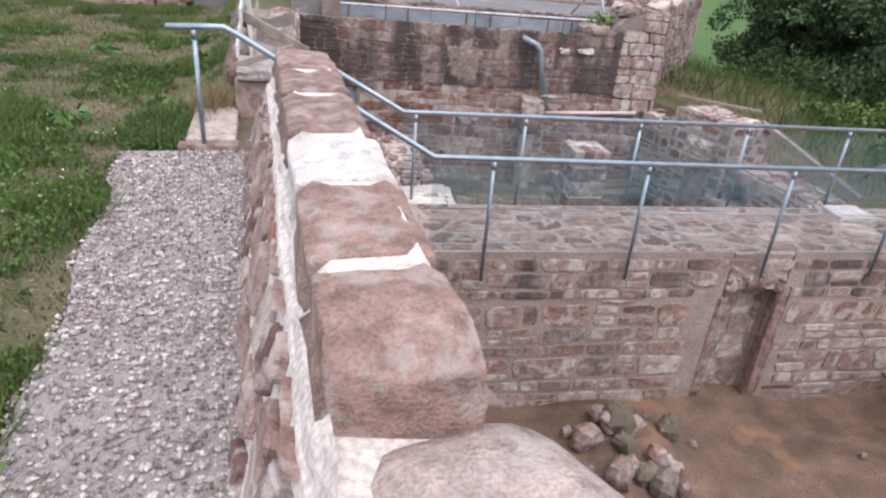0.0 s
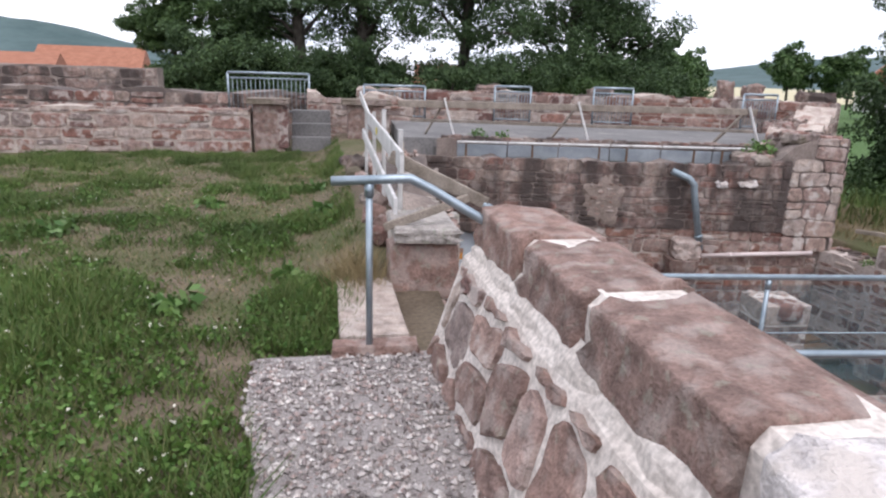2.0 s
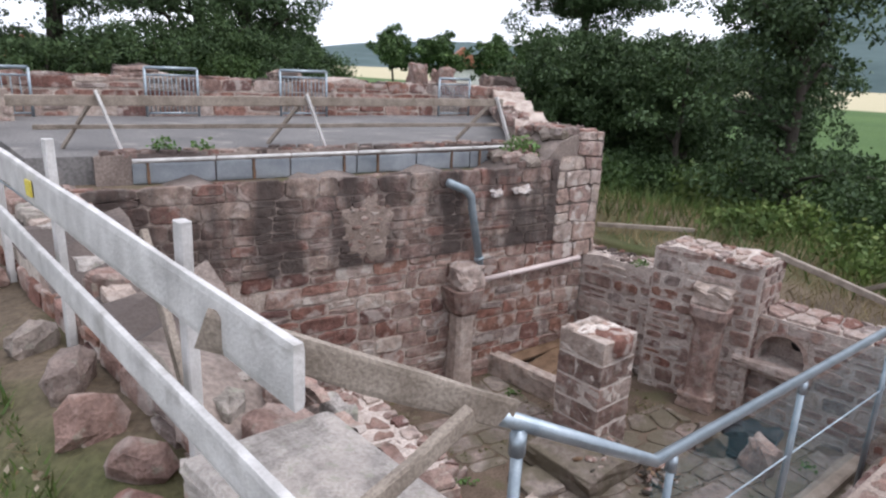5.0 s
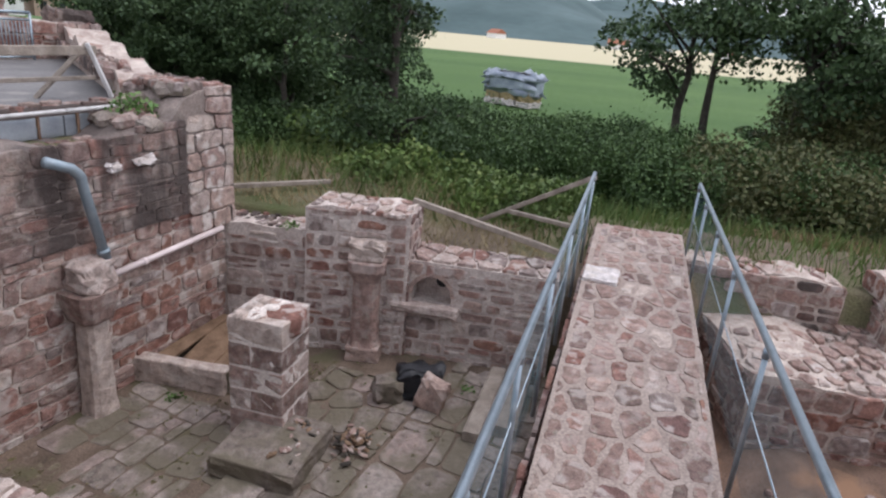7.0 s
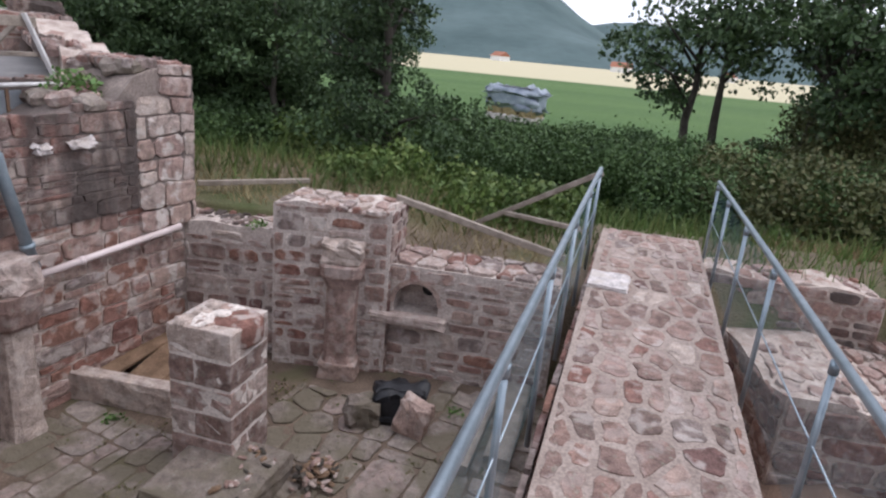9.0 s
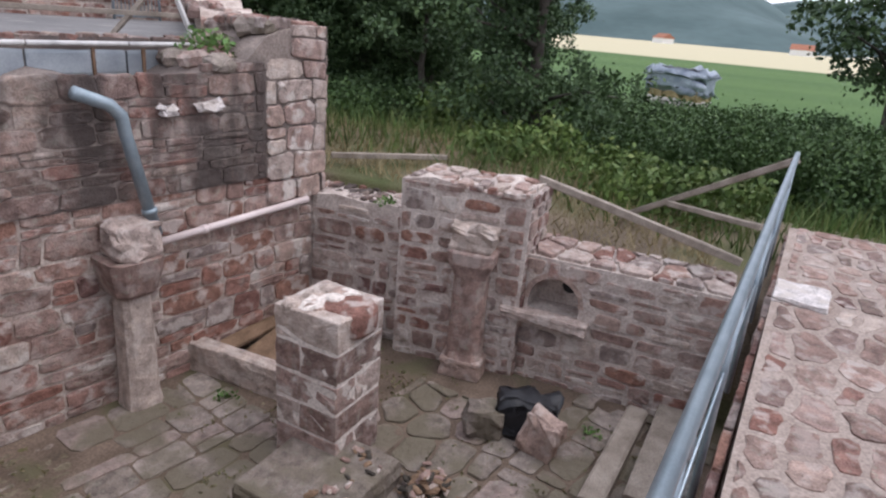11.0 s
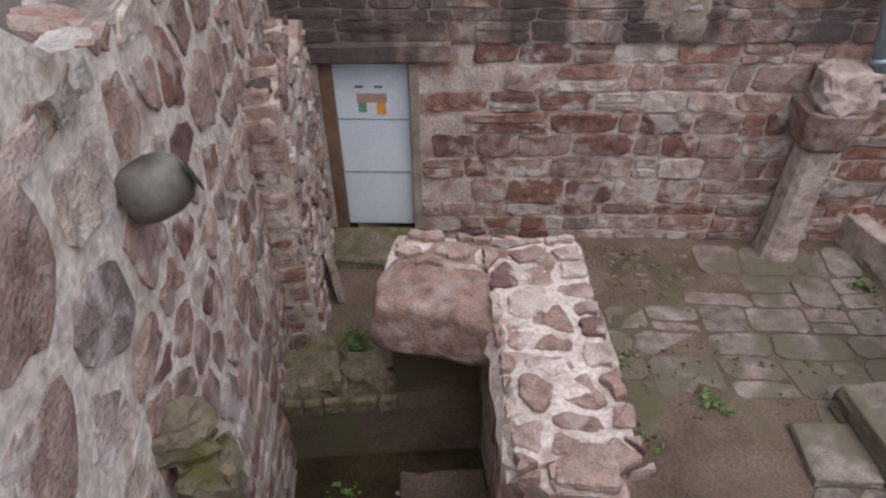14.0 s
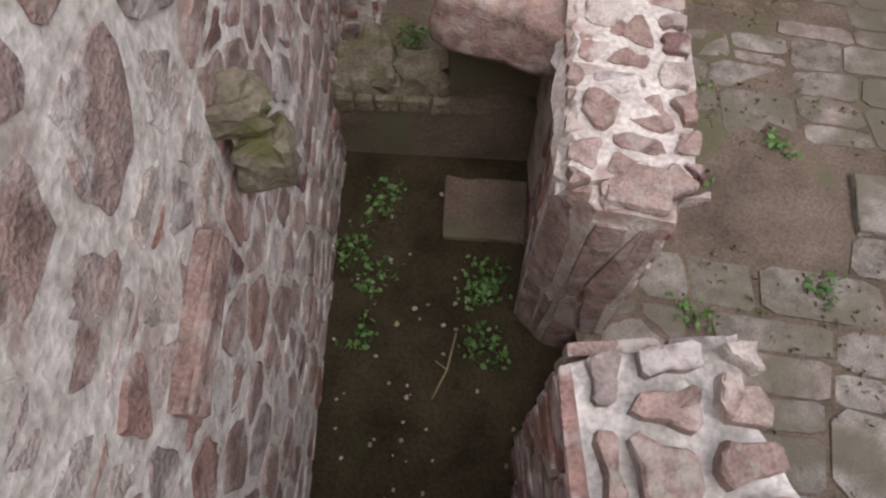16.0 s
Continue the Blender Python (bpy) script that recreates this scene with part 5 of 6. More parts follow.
for zz in (0.62, 1.14):
    part("seam", block("seam", (0.62, 0.006, 0.008), M_STEELD, 0.0), door, m=pose(0, -0.025, zz))
NOTE = [plain_mat("notice_" + n, c, tuple(min(1, k * 1.15) for k in c), 0.6, 0, 20, 80, 0.0) for n, c in (("green", (0.10, 0.26, 0.17)), ("white", (0.62, 0.62, 0.64)), ("orange", (0.62, 0.27, 0.06)), ("dark", (0.10, 0.09, 0.11)), ("brown", (0.34, 0.22, 0.17)))]
notice = thing("notice_sheet", "small coloured notices pinned to the door", "notice", tuple(W(1.29, 0.10, FLOOR)), rz=-12.2)
for x, zz, w, h, k in ((-0.085, 1.21, 0.07, 0.16, 0), (-0.01, 1.20, 0.08, 0.15, 1), (0.075, 1.19, 0.075, 0.13, 2), (0.0, 1.30, 0.25, 0.08, 4), (-0.02, 1.335, 0.2, 0.03, 3), (-0.1, 1.43, 0.07, 0.018, 3), (0.06, 1.43, 0.07, 0.018, 3)):
    part("sheet", block("sheet", (w, 0.004, h), NOTE[k], 0.0), notice, m=pose(x, -0.026 - 0.001 * k, zz))
step_slab = tagged(new("door_step", block("door_step", (1.0, 0.5, 0.14), M_MOSSY, 0.02, 0.01, 6, 2)), "mossy stone step before the cellar door", "step")
step_slab.matrix_basis = Matrix.Translation(W(1.22, -0.28, -2.56)) @ pose(0, 0, 0, 0, 0, -12)
lean = tagged(new("leaning_slab", block("leaning_slab", (0.05, 0.26, 0.5), M_PALE, 0.012, 0.008, 7, 2)), "thin pale stone slab leaning on the wall", "slab")
lean.matrix_basis = pose(0.83, 11.7, -2.5, 0, -8, 3)
# mossy tone, picked darker so that it also carries the recess's shade
ledge = thing("mossy_steps", "mossy worn stone steps in the passage", "steps")
for i, (x, y, s) in enumerate(((0.58, 10.66, (0.46, 0.44, 0.76)), (0.98, 10.62, (0.38, 0.40, 0.70)), (0.62, 11.1, (0.6, 0.46, 0.50)), (1.12, 11.06, (0.38, 0.42, 0.46)))):
    part("step_stone", block("step_stone", s, M_MOSSY, 0.06, 0.016, 70 + i, 4), ledge, m=pose(x, y, -2.94, 0, 0, 4 * (-1) ** i))

# ---- trough of planks ----
trough = thing("stone_trough", "shallow stone-curbed trough covered with brown planks", "trough")
part("curb", block("curb", (0.18, 1.3, 0.34), M_PALE, 0.02, 0.01, 3, 3), trough, m=pose(5.50, 11.10, -2.55, 0, 0, 1))
part("curb", block("curb", (1.4, 0.16, 0.3), M_PAVE, 0.02, 0.01, 4, 3), trough, m=pose(6.2, 10.42, -2.55, 0, 0, -2))
for i in range(4):
    part("plank", block("plank", (1.25, 0.22, 0.05), M_RUST, 0.008, 0.006, 20 + i, 2), trough, m=pose(6.25, 10.62 + 0.235 * i, -2.36 + 0.03 * (i % 2), 0, -4, -8 + 5 * (i % 3)))

# ---- pipes on the wall ----
pipe = thing("downpipe", "bent blue-grey downpipe on the weathered wall", "pipe")
P1, P2, P3 = W(4.62, -0.16, 0.30), W(4.95, -0.16, 0.17), W(5.2, -0.16, -0.95)
part("pipe", tube_mesh("pipe", [P1, P1.lerp(P2, 0.8), P2 + Vector((0.03, 0, -0.07)), P2.lerp(P3, 0.2), P3], 0.052, M_STEELD, 12), pipe)
part("bracket", tube_mesh("bracket", [P2.lerp(P3, 0.78), P2.lerp(P3, 0.82)], 0.066, M_STEELD, 12), pipe)
pvc = thing("drain_pipe", "pinkish white drain pipe fixed along the wall", "pipe")
Q1, Q2 = W(5.22, -0.10, -1.06), W(7.0, -0.10, -0.95)
part("pipe", tube_mesh("pipe", [Q1, Q2], 0.036, M_PVC, 12), pvc)
part("collar", tube_mesh("collar", [Q1.lerp(Q2, 0.26), Q1.lerp(Q2, 0.29)], 0.043, M_PVC, 12), pvc)
for u, w in ((5.45, 0.16), (5.85, 0.26)):
    s = tagged(new("white_stone", block("white_stone", (w, 0.12, 0.09), M_CAPW, 0.03, 0.015, int(u * 10), 2)), "whitened stone lying on a ledge of the wall", "stone")
    s.matrix_basis = Matrix.Translation(W(u, -0.04, 0.05 if u < 5.6 else 0.07)) @ pose(0, 0, 0, 0, 0, -12)

# ---- gutter and edge of the deck ----
gutter = thing("gutter", "grey zinc gutter channel with pale rim along the deck", "gutter")
for i in range(6):
    a, b = 1.25 + 0.86 * i, 1.25 + 0.86 * (i + 1) - 0.02
    part("rim", tube_mesh("rim", [W(a, 0.70, 0.565 + 0.005 * i), W(b, 0.70, 0.57 + 0.005 * i)], 0.022, M_WHITEW, 8), gutter)
    part("channel", beam_mesh("channel", W(a, 0.76, 0.42), W(b, 0.76, 0.42), 0.22, 0.03, M_ZINC, V, 30 + i), gutter)
    for k in (0.15 + 0.33 * (i * 7 % 5) / 2.5,):
        part("strut", beam_mesh("strut", W(a + k, 0.735, 0.31), W(a + k, 0.735, 0.55), 0.03, 0.02, M_WOODB, V, 60 + i), gutter, "dark gutter bracket")
deck_lip = solid("deck_lip", [W2(0.9, 0.78), W2(6.6, 0.78), W2(6.6, 0.95), W2(0.9, 0.95)], 0.3, 0.62, M_MORTARD, "broken slate edge of the deck", "edge", jag=0.03, step=0.15)
face_stones(deck_lip, W(0.95, 0.77, 0.62), U, V, 5.6, 0.26, M_GREY, (0.12, 0.2), (0.12, 0.3), 0.03, 0.04, 0.1, 111)

# ---- trestle fence on the deck ----
trestle = thing("trestle_fence", "low plank fence on timber trestles across the deck", "fence")
part("rail_board", beam_mesh("rail_board", W(0.2, 1.15, 1.15), W(6.35, 1.15, 1.18), 0.11, 0.03, M_WOOD, V, 41), trestle)
part("rail_board", beam_mesh("rail_board", W(0.4, 1.35, 0.86), W(6.6, 1.35, 0.84), 0.05, 0.03, M_WOOD, V, 42), trestle)
for u in (1.0, 3.3, 6.2):
    part("leg", beam_mesh("leg", W(u + 0.2, 0.98, 0.60), W(u, 1.1, 1.26), 0.06, 0.03, M_WHITEW, U, int(u * 7)), trestle)
    part("leg", beam_mesh("leg", W(u - 0.35, 1.6, 0.60), W(u + 0.03, 1.12, 1.26), 0.06, 0.03, M_WOOD, U, int(u * 9)), trestle)

# ---- railings along the parapet and the far wall ----
def bar_railing(at, length, height, rz, n):
    g = thing("railing", "galvanised bar railing set behind the ruined wall", "railing", at, "bar railings", rz=rz)
    for zz, rr in ((height, 0.028), (height - 0.12, 0.018), (0.08, 0.018)):
        part("rail", tube_mesh("rail", [(0, 0, zz), (length, 0, zz)], rr, M_STEEL, 8), g)
    for x in (0.0, length):
        post = part("post", tube_mesh("post", [(x, 0, 0), (x, 0, height)], 0.024, M_STEEL, 8), g)
    for i in range(1, n):
        x = length * i / n
        part("bar", tube_mesh("bar", [(x, 0, 0.08), (x, 0, height - 0.12)], 0.009, M_STEELD, 5), g)


for (x0, y0, top), (x1, y1, _) in (((0.14, 18.57, 1.37), (1.59, 18.26, 1.43)), ((3.24, 17.9, 1.43), (4.08, 17.72, 1.46)), ((5.56, 17.4, 1.46), (6.47, 17.21, 1.47)), ((9.04, 16.65, 1.41), (9.82, 16.49, 1.41))):
    bar_railing((x0, y0, 0.58), math.dist((x0, y0), (x1, y1)), top - 0.58, -12.2, 12)
bar_railing((-3.02, 19.0 - 0.35, 0.62), 1.86, 0.96, 0, 18)

# ---- gateway piers with caps and steps ----
for x, w, h in ((-1.94, 0.60, 0.98), (0.05, 0.78, 1.0)):
    g = thing("gate_pier", "reddish sandstone gate pier with a flat grey capstone", "gate pier", (x, 16.5, 0), "gate piers")
    part("shaft", block("shaft", (w, 0.6, h + 0.1), M_CAP, 0.03, 0.012, int(w * 50), 3), g, m=pose(0, 0, -0.1))
    part("capstone", block("capstone", (w + 0.24, 0.78, 0.11), M_PAVE, 0.012, 0.005, 3, 2), g, "grey flat capstone", pose(0, 0, h))
    part("quoin", block("quoin", (0.2, 0.62, 0.8), M_RED, 0.02, 0.01, 4, 2), g, m=pose(w / 2 - 0.02, 0.0, 0.1))
gate_steps = thing("gate_steps", "grey stone steps between the gate piers", "steps", (-1.1, 16.5, 0))
for i in range(3):
    part("step", block("step", (0.82, 0.34, 0.3), M_CONC, 0.015, 0.004, i, 1), gate_steps, m=pose(0, 0.1 + 0.34 * i, 0.0 + 0.26 * i))

# ---- timbers by the walkway's end ----
for i, (a, b, w) in enumerate((((7.68, 8.84, -0.47), (7.75, 6.75, -0.96), 0.08), ((8.42, 6.44, 0.0), (9.35, 8.15, -1.15), 0.07), ((9.0, 7.6, -0.80), (8.15, 6.62, -0.68), 0.06))):
    tagged(new("timber_beam", beam_mesh("timber_beam", a, b, w, 0.07, M_WOOD, None, 50 + i)), "weathered grey timber propped by the walkway's end", "timber", "propped timbers")
tagged(new("timber_beam", beam_mesh("timber_beam", (8.1, 11.75, -0.74), (9.2, 10.6, -0.76), 0.07, 0.07, M_WOOD, None, 55)), "weathered timber lying in the grass", "timber")
floor_beam = tagged(new("floor_beam", beam_mesh("floor_beam", (5.6, 7.15, -2.44), (7.15, 7.05, -2.44), 0.14, 0.26, M_WOOD, (0, 1, 0), 56)), "old squared timber lying on the paving", "timber")
floor_beam.location.z = 0.0
tagged(new("floor_beam", beam_mesh("floor_beam", (5.42, 7.50, -2.45), (6.98, 7.36, -2.45), 0.12, 0.2, M_WOOD, (0, 1, 0), 58)), "greyed squared timber lying beside another on the paving", "timber")

# ---- debris round the pillar ----
for i in range(150):
    w, d = rng.uniform(0, 6.28), abs(rng.gauss(0, 0.5))
    x, y, z0 = 4.98 + 0.30 * d * math.cos(w), 8.72 + 0.22 * d * math.sin(w), -2.5 + 0.14 * max(0.0, 1 - d) * rng.random()
    if i > 125:
        x, y, z0 = rng.uniform(4.25, 4.9), rng.uniform(9.02, 9.34), -2.29
    sc = rng.uniform(0.02, 0.065)
    st = tagged(new("debris_stone", stone_data(i % 14, (M_RUST, M_CAP, M_BARK, M_LIMED, M_RUST)[i % 5])), "small chip of stone, wood and mortar by the plinth", "stone", "debris by the pillar")
    st.matrix_basis = Matrix.Translation((x, y, z0 + sc * 0.3)) @ pose(0, 0, 0, 90 + rng.uniform(-30, 30), 0, rng.uniform(0, 180)) @ Matrix.Diagonal((sc * 1.9, sc * 0.5, sc * 0.9, 1))

# ---- loose stones in the cellar ----
for i, (x, y, z, s, rz, mat, label) in enumerate(((5.98, 8.10, -2.53, (0.22, 0.34, 0.40), -8, M_PALE, "pinkish dressed stone set on edge on the paving"), (5.98, 8.6, -2.53, (0.24, 0.34, 0.3), 20, M_PAVE, "brown stone block on the paving"))):
    st = tagged(new("loose_stone", block("loose_stone", s, mat, 0.035, 0.02, 60 + i, 2)), label, "stone")
    st.matrix_basis = pose(x, y, z, 12 if i == 0 else 0, 0, rz)
sheet = bevel_box(0.56, 0.34, 0.42, 0.06, 0.0, 4, 7)
for v in sheet.verts:
    p = v.co.copy()
    v.co += Vector((0.07 * noise.noise(p * 7), 0.09 * noise.noise(p * 7 + Vector((4, 0, 0))), (0.10 * noise.noise(p * 6) - 0.5 * p.x ** 2) * (p.z > 0.05)))
tarp = tagged(new("plastic_sheet", done(sheet, "plastic_sheet", M_BLACK, True)), "crumpled black plastic sheet over loose stones", "plastic sheet")
tarp.matrix_basis = pose(6.2, 8.28, -2.56, 0, 0, -70)
pot = thing("clay_jug", "broken grey stoneware jug set into the wall", "jug", (0.33, 9.32, 0.055))
pot.scale = (0.88, 0.88, 0.88)
part("body", turned("body", [(0.02, 0.0), (0.09, 0.005), (0.11, 0.06), (0.115, 0.14), (0.095, 0.2), (0.06, 0.23)], M_POT, 24, 0.0, True), pot, m=pose(0, 0, 0.0, 0, 70, 20))
# the jug is closed; this black disc paints the shade inside its mouth
part("mouth", turned("mouth", [(0.062, 0.0), (0.058, 0.004), (0.01, 0.002)], M_BLACK, 14), pot, "black disc painting the shade in the broken mouth", pose(0.235, 0.02, 0.078, 0, 70, 20))
part("rim", turned("rim", [(0.055, 0.0), (0.07, 0.01), (0.068, 0.05), (0.05, 0.06)], M_POT, 12), pot, "chipped rim", pose(-0.10, -0.02, 0.12, 0, -20, 10))
for i, (y, z, s, d) in enumerate(((8.95, -0.85, (0.2, 0.2, 0.22), 0.10), (9.0, -0.62, (0.2, 0.18, 0.14), 0.04))):
    st = tagged(new("projecting_stone", block("projecting_stone", s, M_MOSSY, 0.03, 0.008, 80 + i, 2)), "greenish stone jutting out of the wall", "stone")
    st.matrix_basis = pose(face_x(y) + d, y, z - 0.1, 0, 6, 10)
tagged(new("white_slab", block("white_slab", (0.5, 0.42, 0.05), M_CAPW, 0.012, 0.008, 3, 2)), "whitened flat stone on the walkway", "slab").matrix_basis = pose(7.05, 6.27, -0.955, 0, 0, -8)
block_niche = thing("blocked_doorway", "blocked doorway with dressed red jambs in the pit wall", "doorway", kind="structure")
TURN = math.degrees(math.atan2(BD.y, BD.x))
part("head_masonry", block("head_masonry", (0.72, 0.24, 0.36), M_PATCH, 0.02, 0.012, 31, 3), block_niche, "limed masonry over the arched head", Matrix.Translation(on_pit_wall(4.66, 0.115, -1.315)) @ pose(0, 0, 0, 0, 0, TURN))
for i in range(6):
    s_at, w = 4.36 + 0.12 * i, 0.13
    part("arch_stone", block("arch_stone", (w, 0.2, 0.17), (M_LIMED, M_CAP)[i % 2], 0.02, 0.008, 33 + i, 2), block_niche, m=Matrix.Translation(on_pit_wall(s_at, 0.08, -1.45 + 0.07 * math.sin(math.pi * (i + 0.5) / 6))) @ pose(0, 0, 0, 0, (i - 2.5) * -7, TURN))
face_stones(block_niche, on_pit_wall(4.40, 0.215, -2.95), BD, UP, 0.58, 1.62, [M_LIMED, M_CAP, M_LIMED], (0.18, 0.4), (0.2, 0.4), 0.04, 0.02, 0.08, 121, rubble=True)
for s_at, w, h in ((4.31, 0.12, 1.42), (5.06, 0.15, 1.58)):
    part("jamb", block("jamb", (w, 0.16, h), M_CAP, 0.02, 0.008, int(s_at * 20), 4), block_niche, "dressed pinkish jamb", Matrix.Translation(on_pit_wall(s_at, 0.06, -2.95)) @ pose(0, 0, 0, 0, 0, TURN))
for i in range(34):
    x, y = (rng.uniform(2.7, 4.0), rng.uniform(4.0, 5.1)) if i < 24 else (rng.uniform(1.0, 6.4), rng.uniform(2.0, 5.0))
    sc = rng.uniform(0.10, 0.36) if i < 24 else rng.uniform(0.06, 0.16)
    st = tagged(new("rubble_stone", stone_data(i % 14, (M_RED, M_PAVE, M_CAP)[i % 3])), "fallen sandstone lump on the pit floor", "stone", "fallen stones")
    st.matrix_basis = Matrix.Translation((x, y, pit_z(x, y) + sc * 0.3)) @ pose(0, 0, 0, 90 + rng.uniform(-15, 15), 0, rng.uniform(0, 180)) @ Matrix.Diagonal((sc, sc * 0.9, sc * 0.8, 1))
for i, (x, y, s) in enumerate(((-0.38, 8.55, 0.30), (-0.36, 8.95, 0.32), (-0.40, 7.98, 0.32), (-0.32, 8.22, 0.28), (-0.36, 9.5, 0.28), (-0.40, 11.75, 0.50), (-0.38, 10.6, 0.30), (-0.46, 11.2, 0.26), (-0.48, 12.5, 0.34))):
    z = ground_z(x, y) + s * 0.12
    st = tagged(new("tumbled_stone", stone_data((i * 3) % 14, (M_CAP, M_PAVE, M_GREY)[i % 3])), "tumbled sandstone lying against the wall", "stone", "tumbled stones")
    st.matrix_basis = Matrix.Translation((x, y, z)) @ pose(0, 0, 0, 70 + 20 * math.sin(i * 2.0), 20 * math.cos(i * 3.0), i * 50) @ Matrix.Diagonal((s * 0.85, s * 0.7, s * 0.5, 1))
jamb_stone = tagged(new("red_jamb_stone", block("red_jamb_stone", (0.12, 0.54, 0.13), M_CAP, 0.015, 0.006, 90, 3)), "long dressed red stone set in the wall", "stone")
jamb_stone.matrix_basis = pose(face_x(8.32) + 0.02, 8.32, -0.84, 6, 0, -4)
flag = tagged(new("flat_slab", block("flat_slab", (0.58, 0.48, 0.06), M_DIRT_SHADE, 0.02, 0.006, 92, 3)), "flat mossy slab lying on the passage floor", "slab")
flag.matrix_basis = pose(1.38, 9.84, -2.88, 0, 0, -6)
flag = tagged(new("loose_flagstone", block("loose_flagstone", (0.42, 0.44, 0.06), M_PAVE, 0.014, 0.005, 93, 3)), "loose grey flagstone lying on bare earth", "slab")
flag.matrix_basis = pose(3.9, 9.53, -2.53, 0, 0, -14)
twigs = thing("fallen_twig", "pale bare twig lying on the passage floor", "twig")
part("twig", tube_mesh("twig", [(0.95, 8.55, -2.85), (1.05, 8.72, -2.84), (1.12, 8.95, -2.83)], 0.006, M_HAY, 5), twigs)
part("twig", tube_mesh("twig", [(1.05, 8.72, -2.84), (0.98, 8.78, -2.84)], 0.004, M_HAY, 5), twigs)
for i in range(60):
    x, y = rng.uniform(0.35, 1.45), rng.uniform(7.6, 10.1)
    st = tagged(new("pebble", stone_data(i % 14, (M_PALE, M_HAY, M_PAVE)[i % 3])), "pebble or fallen leaf on the dark floor", "pebble", "pebbles in the passage")
    k = rng.uniform(0.012, 0.035)
    st.matrix_basis = Matrix.Translation((x, y, -2.858)) @ pose(0, 0, 0, 90, 0, i * 31) @ Matrix.Diagonal((k, k * 0.5, k * 0.8, 1))


# ---- gravel strip ----
g = np.random.default_rng(5)
n = 9000
gy_ = g.uniform(0.2, 5.95, n)
west_edge = -1.0 - 0.045 * gy_ + 0.03 * np.sin(gy_ * 4.2) + 0.02 * np.sin(gy_ * 9.1)
gx_ = west_edge + g.random(n) * (-0.25 - west_edge)
octa = np.array([(1, 0, 0), (-1, 0, 0), (0, 1, 0), (0, -1, 0), (0, 0, 1), (0, 0, -1)], float)
of = np.array([(0, 2, 4), (2, 1, 4), (1, 3, 4), (3, 0, 4), (2, 0, 5), (1, 2, 5), (3, 1, 5), (0, 3, 5)])
sz = g.uniform(0.007, 0.019, n)[:, None, None] * g.uniform(0.6, 1.3, (n, 6, 1))
gvv = (octa[None] * sz * g.uniform(0.6, 1.2, (n, 1, 3))) + np.stack([gx_, gy_, 0.055 + g.uniform(0, 0.012, n)], 1)[:, None, :]
gravel = tagged(new("gravel", mesh_of("gravel", gvv.reshape(-1, 3).tolist(), (of[None] + 6 * np.arange(n)[:, None, None]).reshape(-1, 3).tolist(), M_GRAVEL)), "pale grey and pinkish gravel strip beside the wall", "gravel", kind="stuff")
tagged(new("gravel_bed", mesh_of("gravel_bed", [(-0.98 - 0.045 * y + 0.03 * math.sin(y * 4.2), y, 0.05) if i == 0 else (-0.23, y, 0.05) for y in [0.1 + 0.1 * k for k in range(60)] for i in (0, 1)],
    [(2 * k, 2 * k + 1, 2 * k + 3, 2 * k + 2) for k in range(59)], plain_mat("gravel_bed", (0.28, 0.25, 0.235), (0.44, 0.40, 0.385), 0.95, 0, 60, 160, 1.0))), "fine gravel bed under the pebbles", "gravel", kind="structure")


M_CLOVER = leaf_mat("clover_green", [(0.045, 0.10, 0.02), (0.08, 0.155, 0.03), (0.11, 0.18, 0.045)])


# ---- grass of the meadow ----
def scatter(count, x0, x1, y0, y1, seed, keep):
    q = np.random.default_rng(seed)
    pts = []
    xs, ys, rs = q.uniform(x0, x1, count), q.uniform(y0, y1, count), q.random(count)
    for x, y, r in zip(xs, ys, rs):
        if r < keep(x, y):
            pts.append((x, y, ground_z(x, y)))
    return np.array(pts)


def tuft(x, y):
    return 0.8 * noise.noise(Vector((x * 0.9, y * 0.7, 2.0))) + 0.65 * noise.noise(Vector((x * 2.3, y * 2.1, 7.0))) + 0.35 * noise.noise(Vector((x * 6.1, y * 5.7, 4.0))) + (0.38 + 0.5 * noise.noise(Vector((x * 1.3, y * 1.3, 9.0)))) * smooth_step(8.6, 6.8, y)


def meadow_keep(x, y):
    if x > -0.97 - 0.045 * y + 0.03 * math.sin(y * 4.2) and y < 6.1 or x > -0.62 and y < 7.4 or x > -0.55:
        return 0
    return min(1.0, max(0.20, 0.40 + 1.1 * tuft(x, y)))


pts = scatter(330000, -6.5, -0.5, -0.5, 16.2, 3, meadow_keep)
hh = np.array([0.03 + 0.13 * max(0.03, tuft(x, y) + 0.15) for x, y, _ in pts])
tagged(new("grass", blades_mesh("grass", pts, hh * np.random.default_rng(1).uniform(0.6, 1.4, len(pts)), 0.0048, M_GRASS, 4, 0.5)), "uneven green meadow grass in tufts", "grass", kind="stuff")
pts = scatter(60000, -7.5, -0.5, -0.5, 16.2, 8, lambda x, y: 0 if meadow_keep(x, y) == 0 else min(1, max(0.1, 0.5 - tuft(x, y))))
tagged(new("dry_grass", blades_mesh("dry_grass", pts, np.random.default_rng(2).uniform(0.015, 0.05, len(pts)), 0.003, M_HAY, 5, 0.9)), "short dry straw-coloured grass", "grass", kind="stuff")
pts = scatter(9000, -5.0, -1.3, 1.0, 12.0, 9, lambda x, y: 0 if meadow_keep(x, y) == 0 else max(0, tuft(x, y) - 0.05) * 0.5)
pts[:, 2] += np.random.default_rng(3).uniform(0.05, 0.10, len(pts))
tagged(new("clover", leaves_mesh("clover", pts, np.full((len(pts), 3), 0.004), len(pts) * 3, 0.016, M_FLOWER, 6)), "small white clover heads in the grass", "clover", kind="stuff")


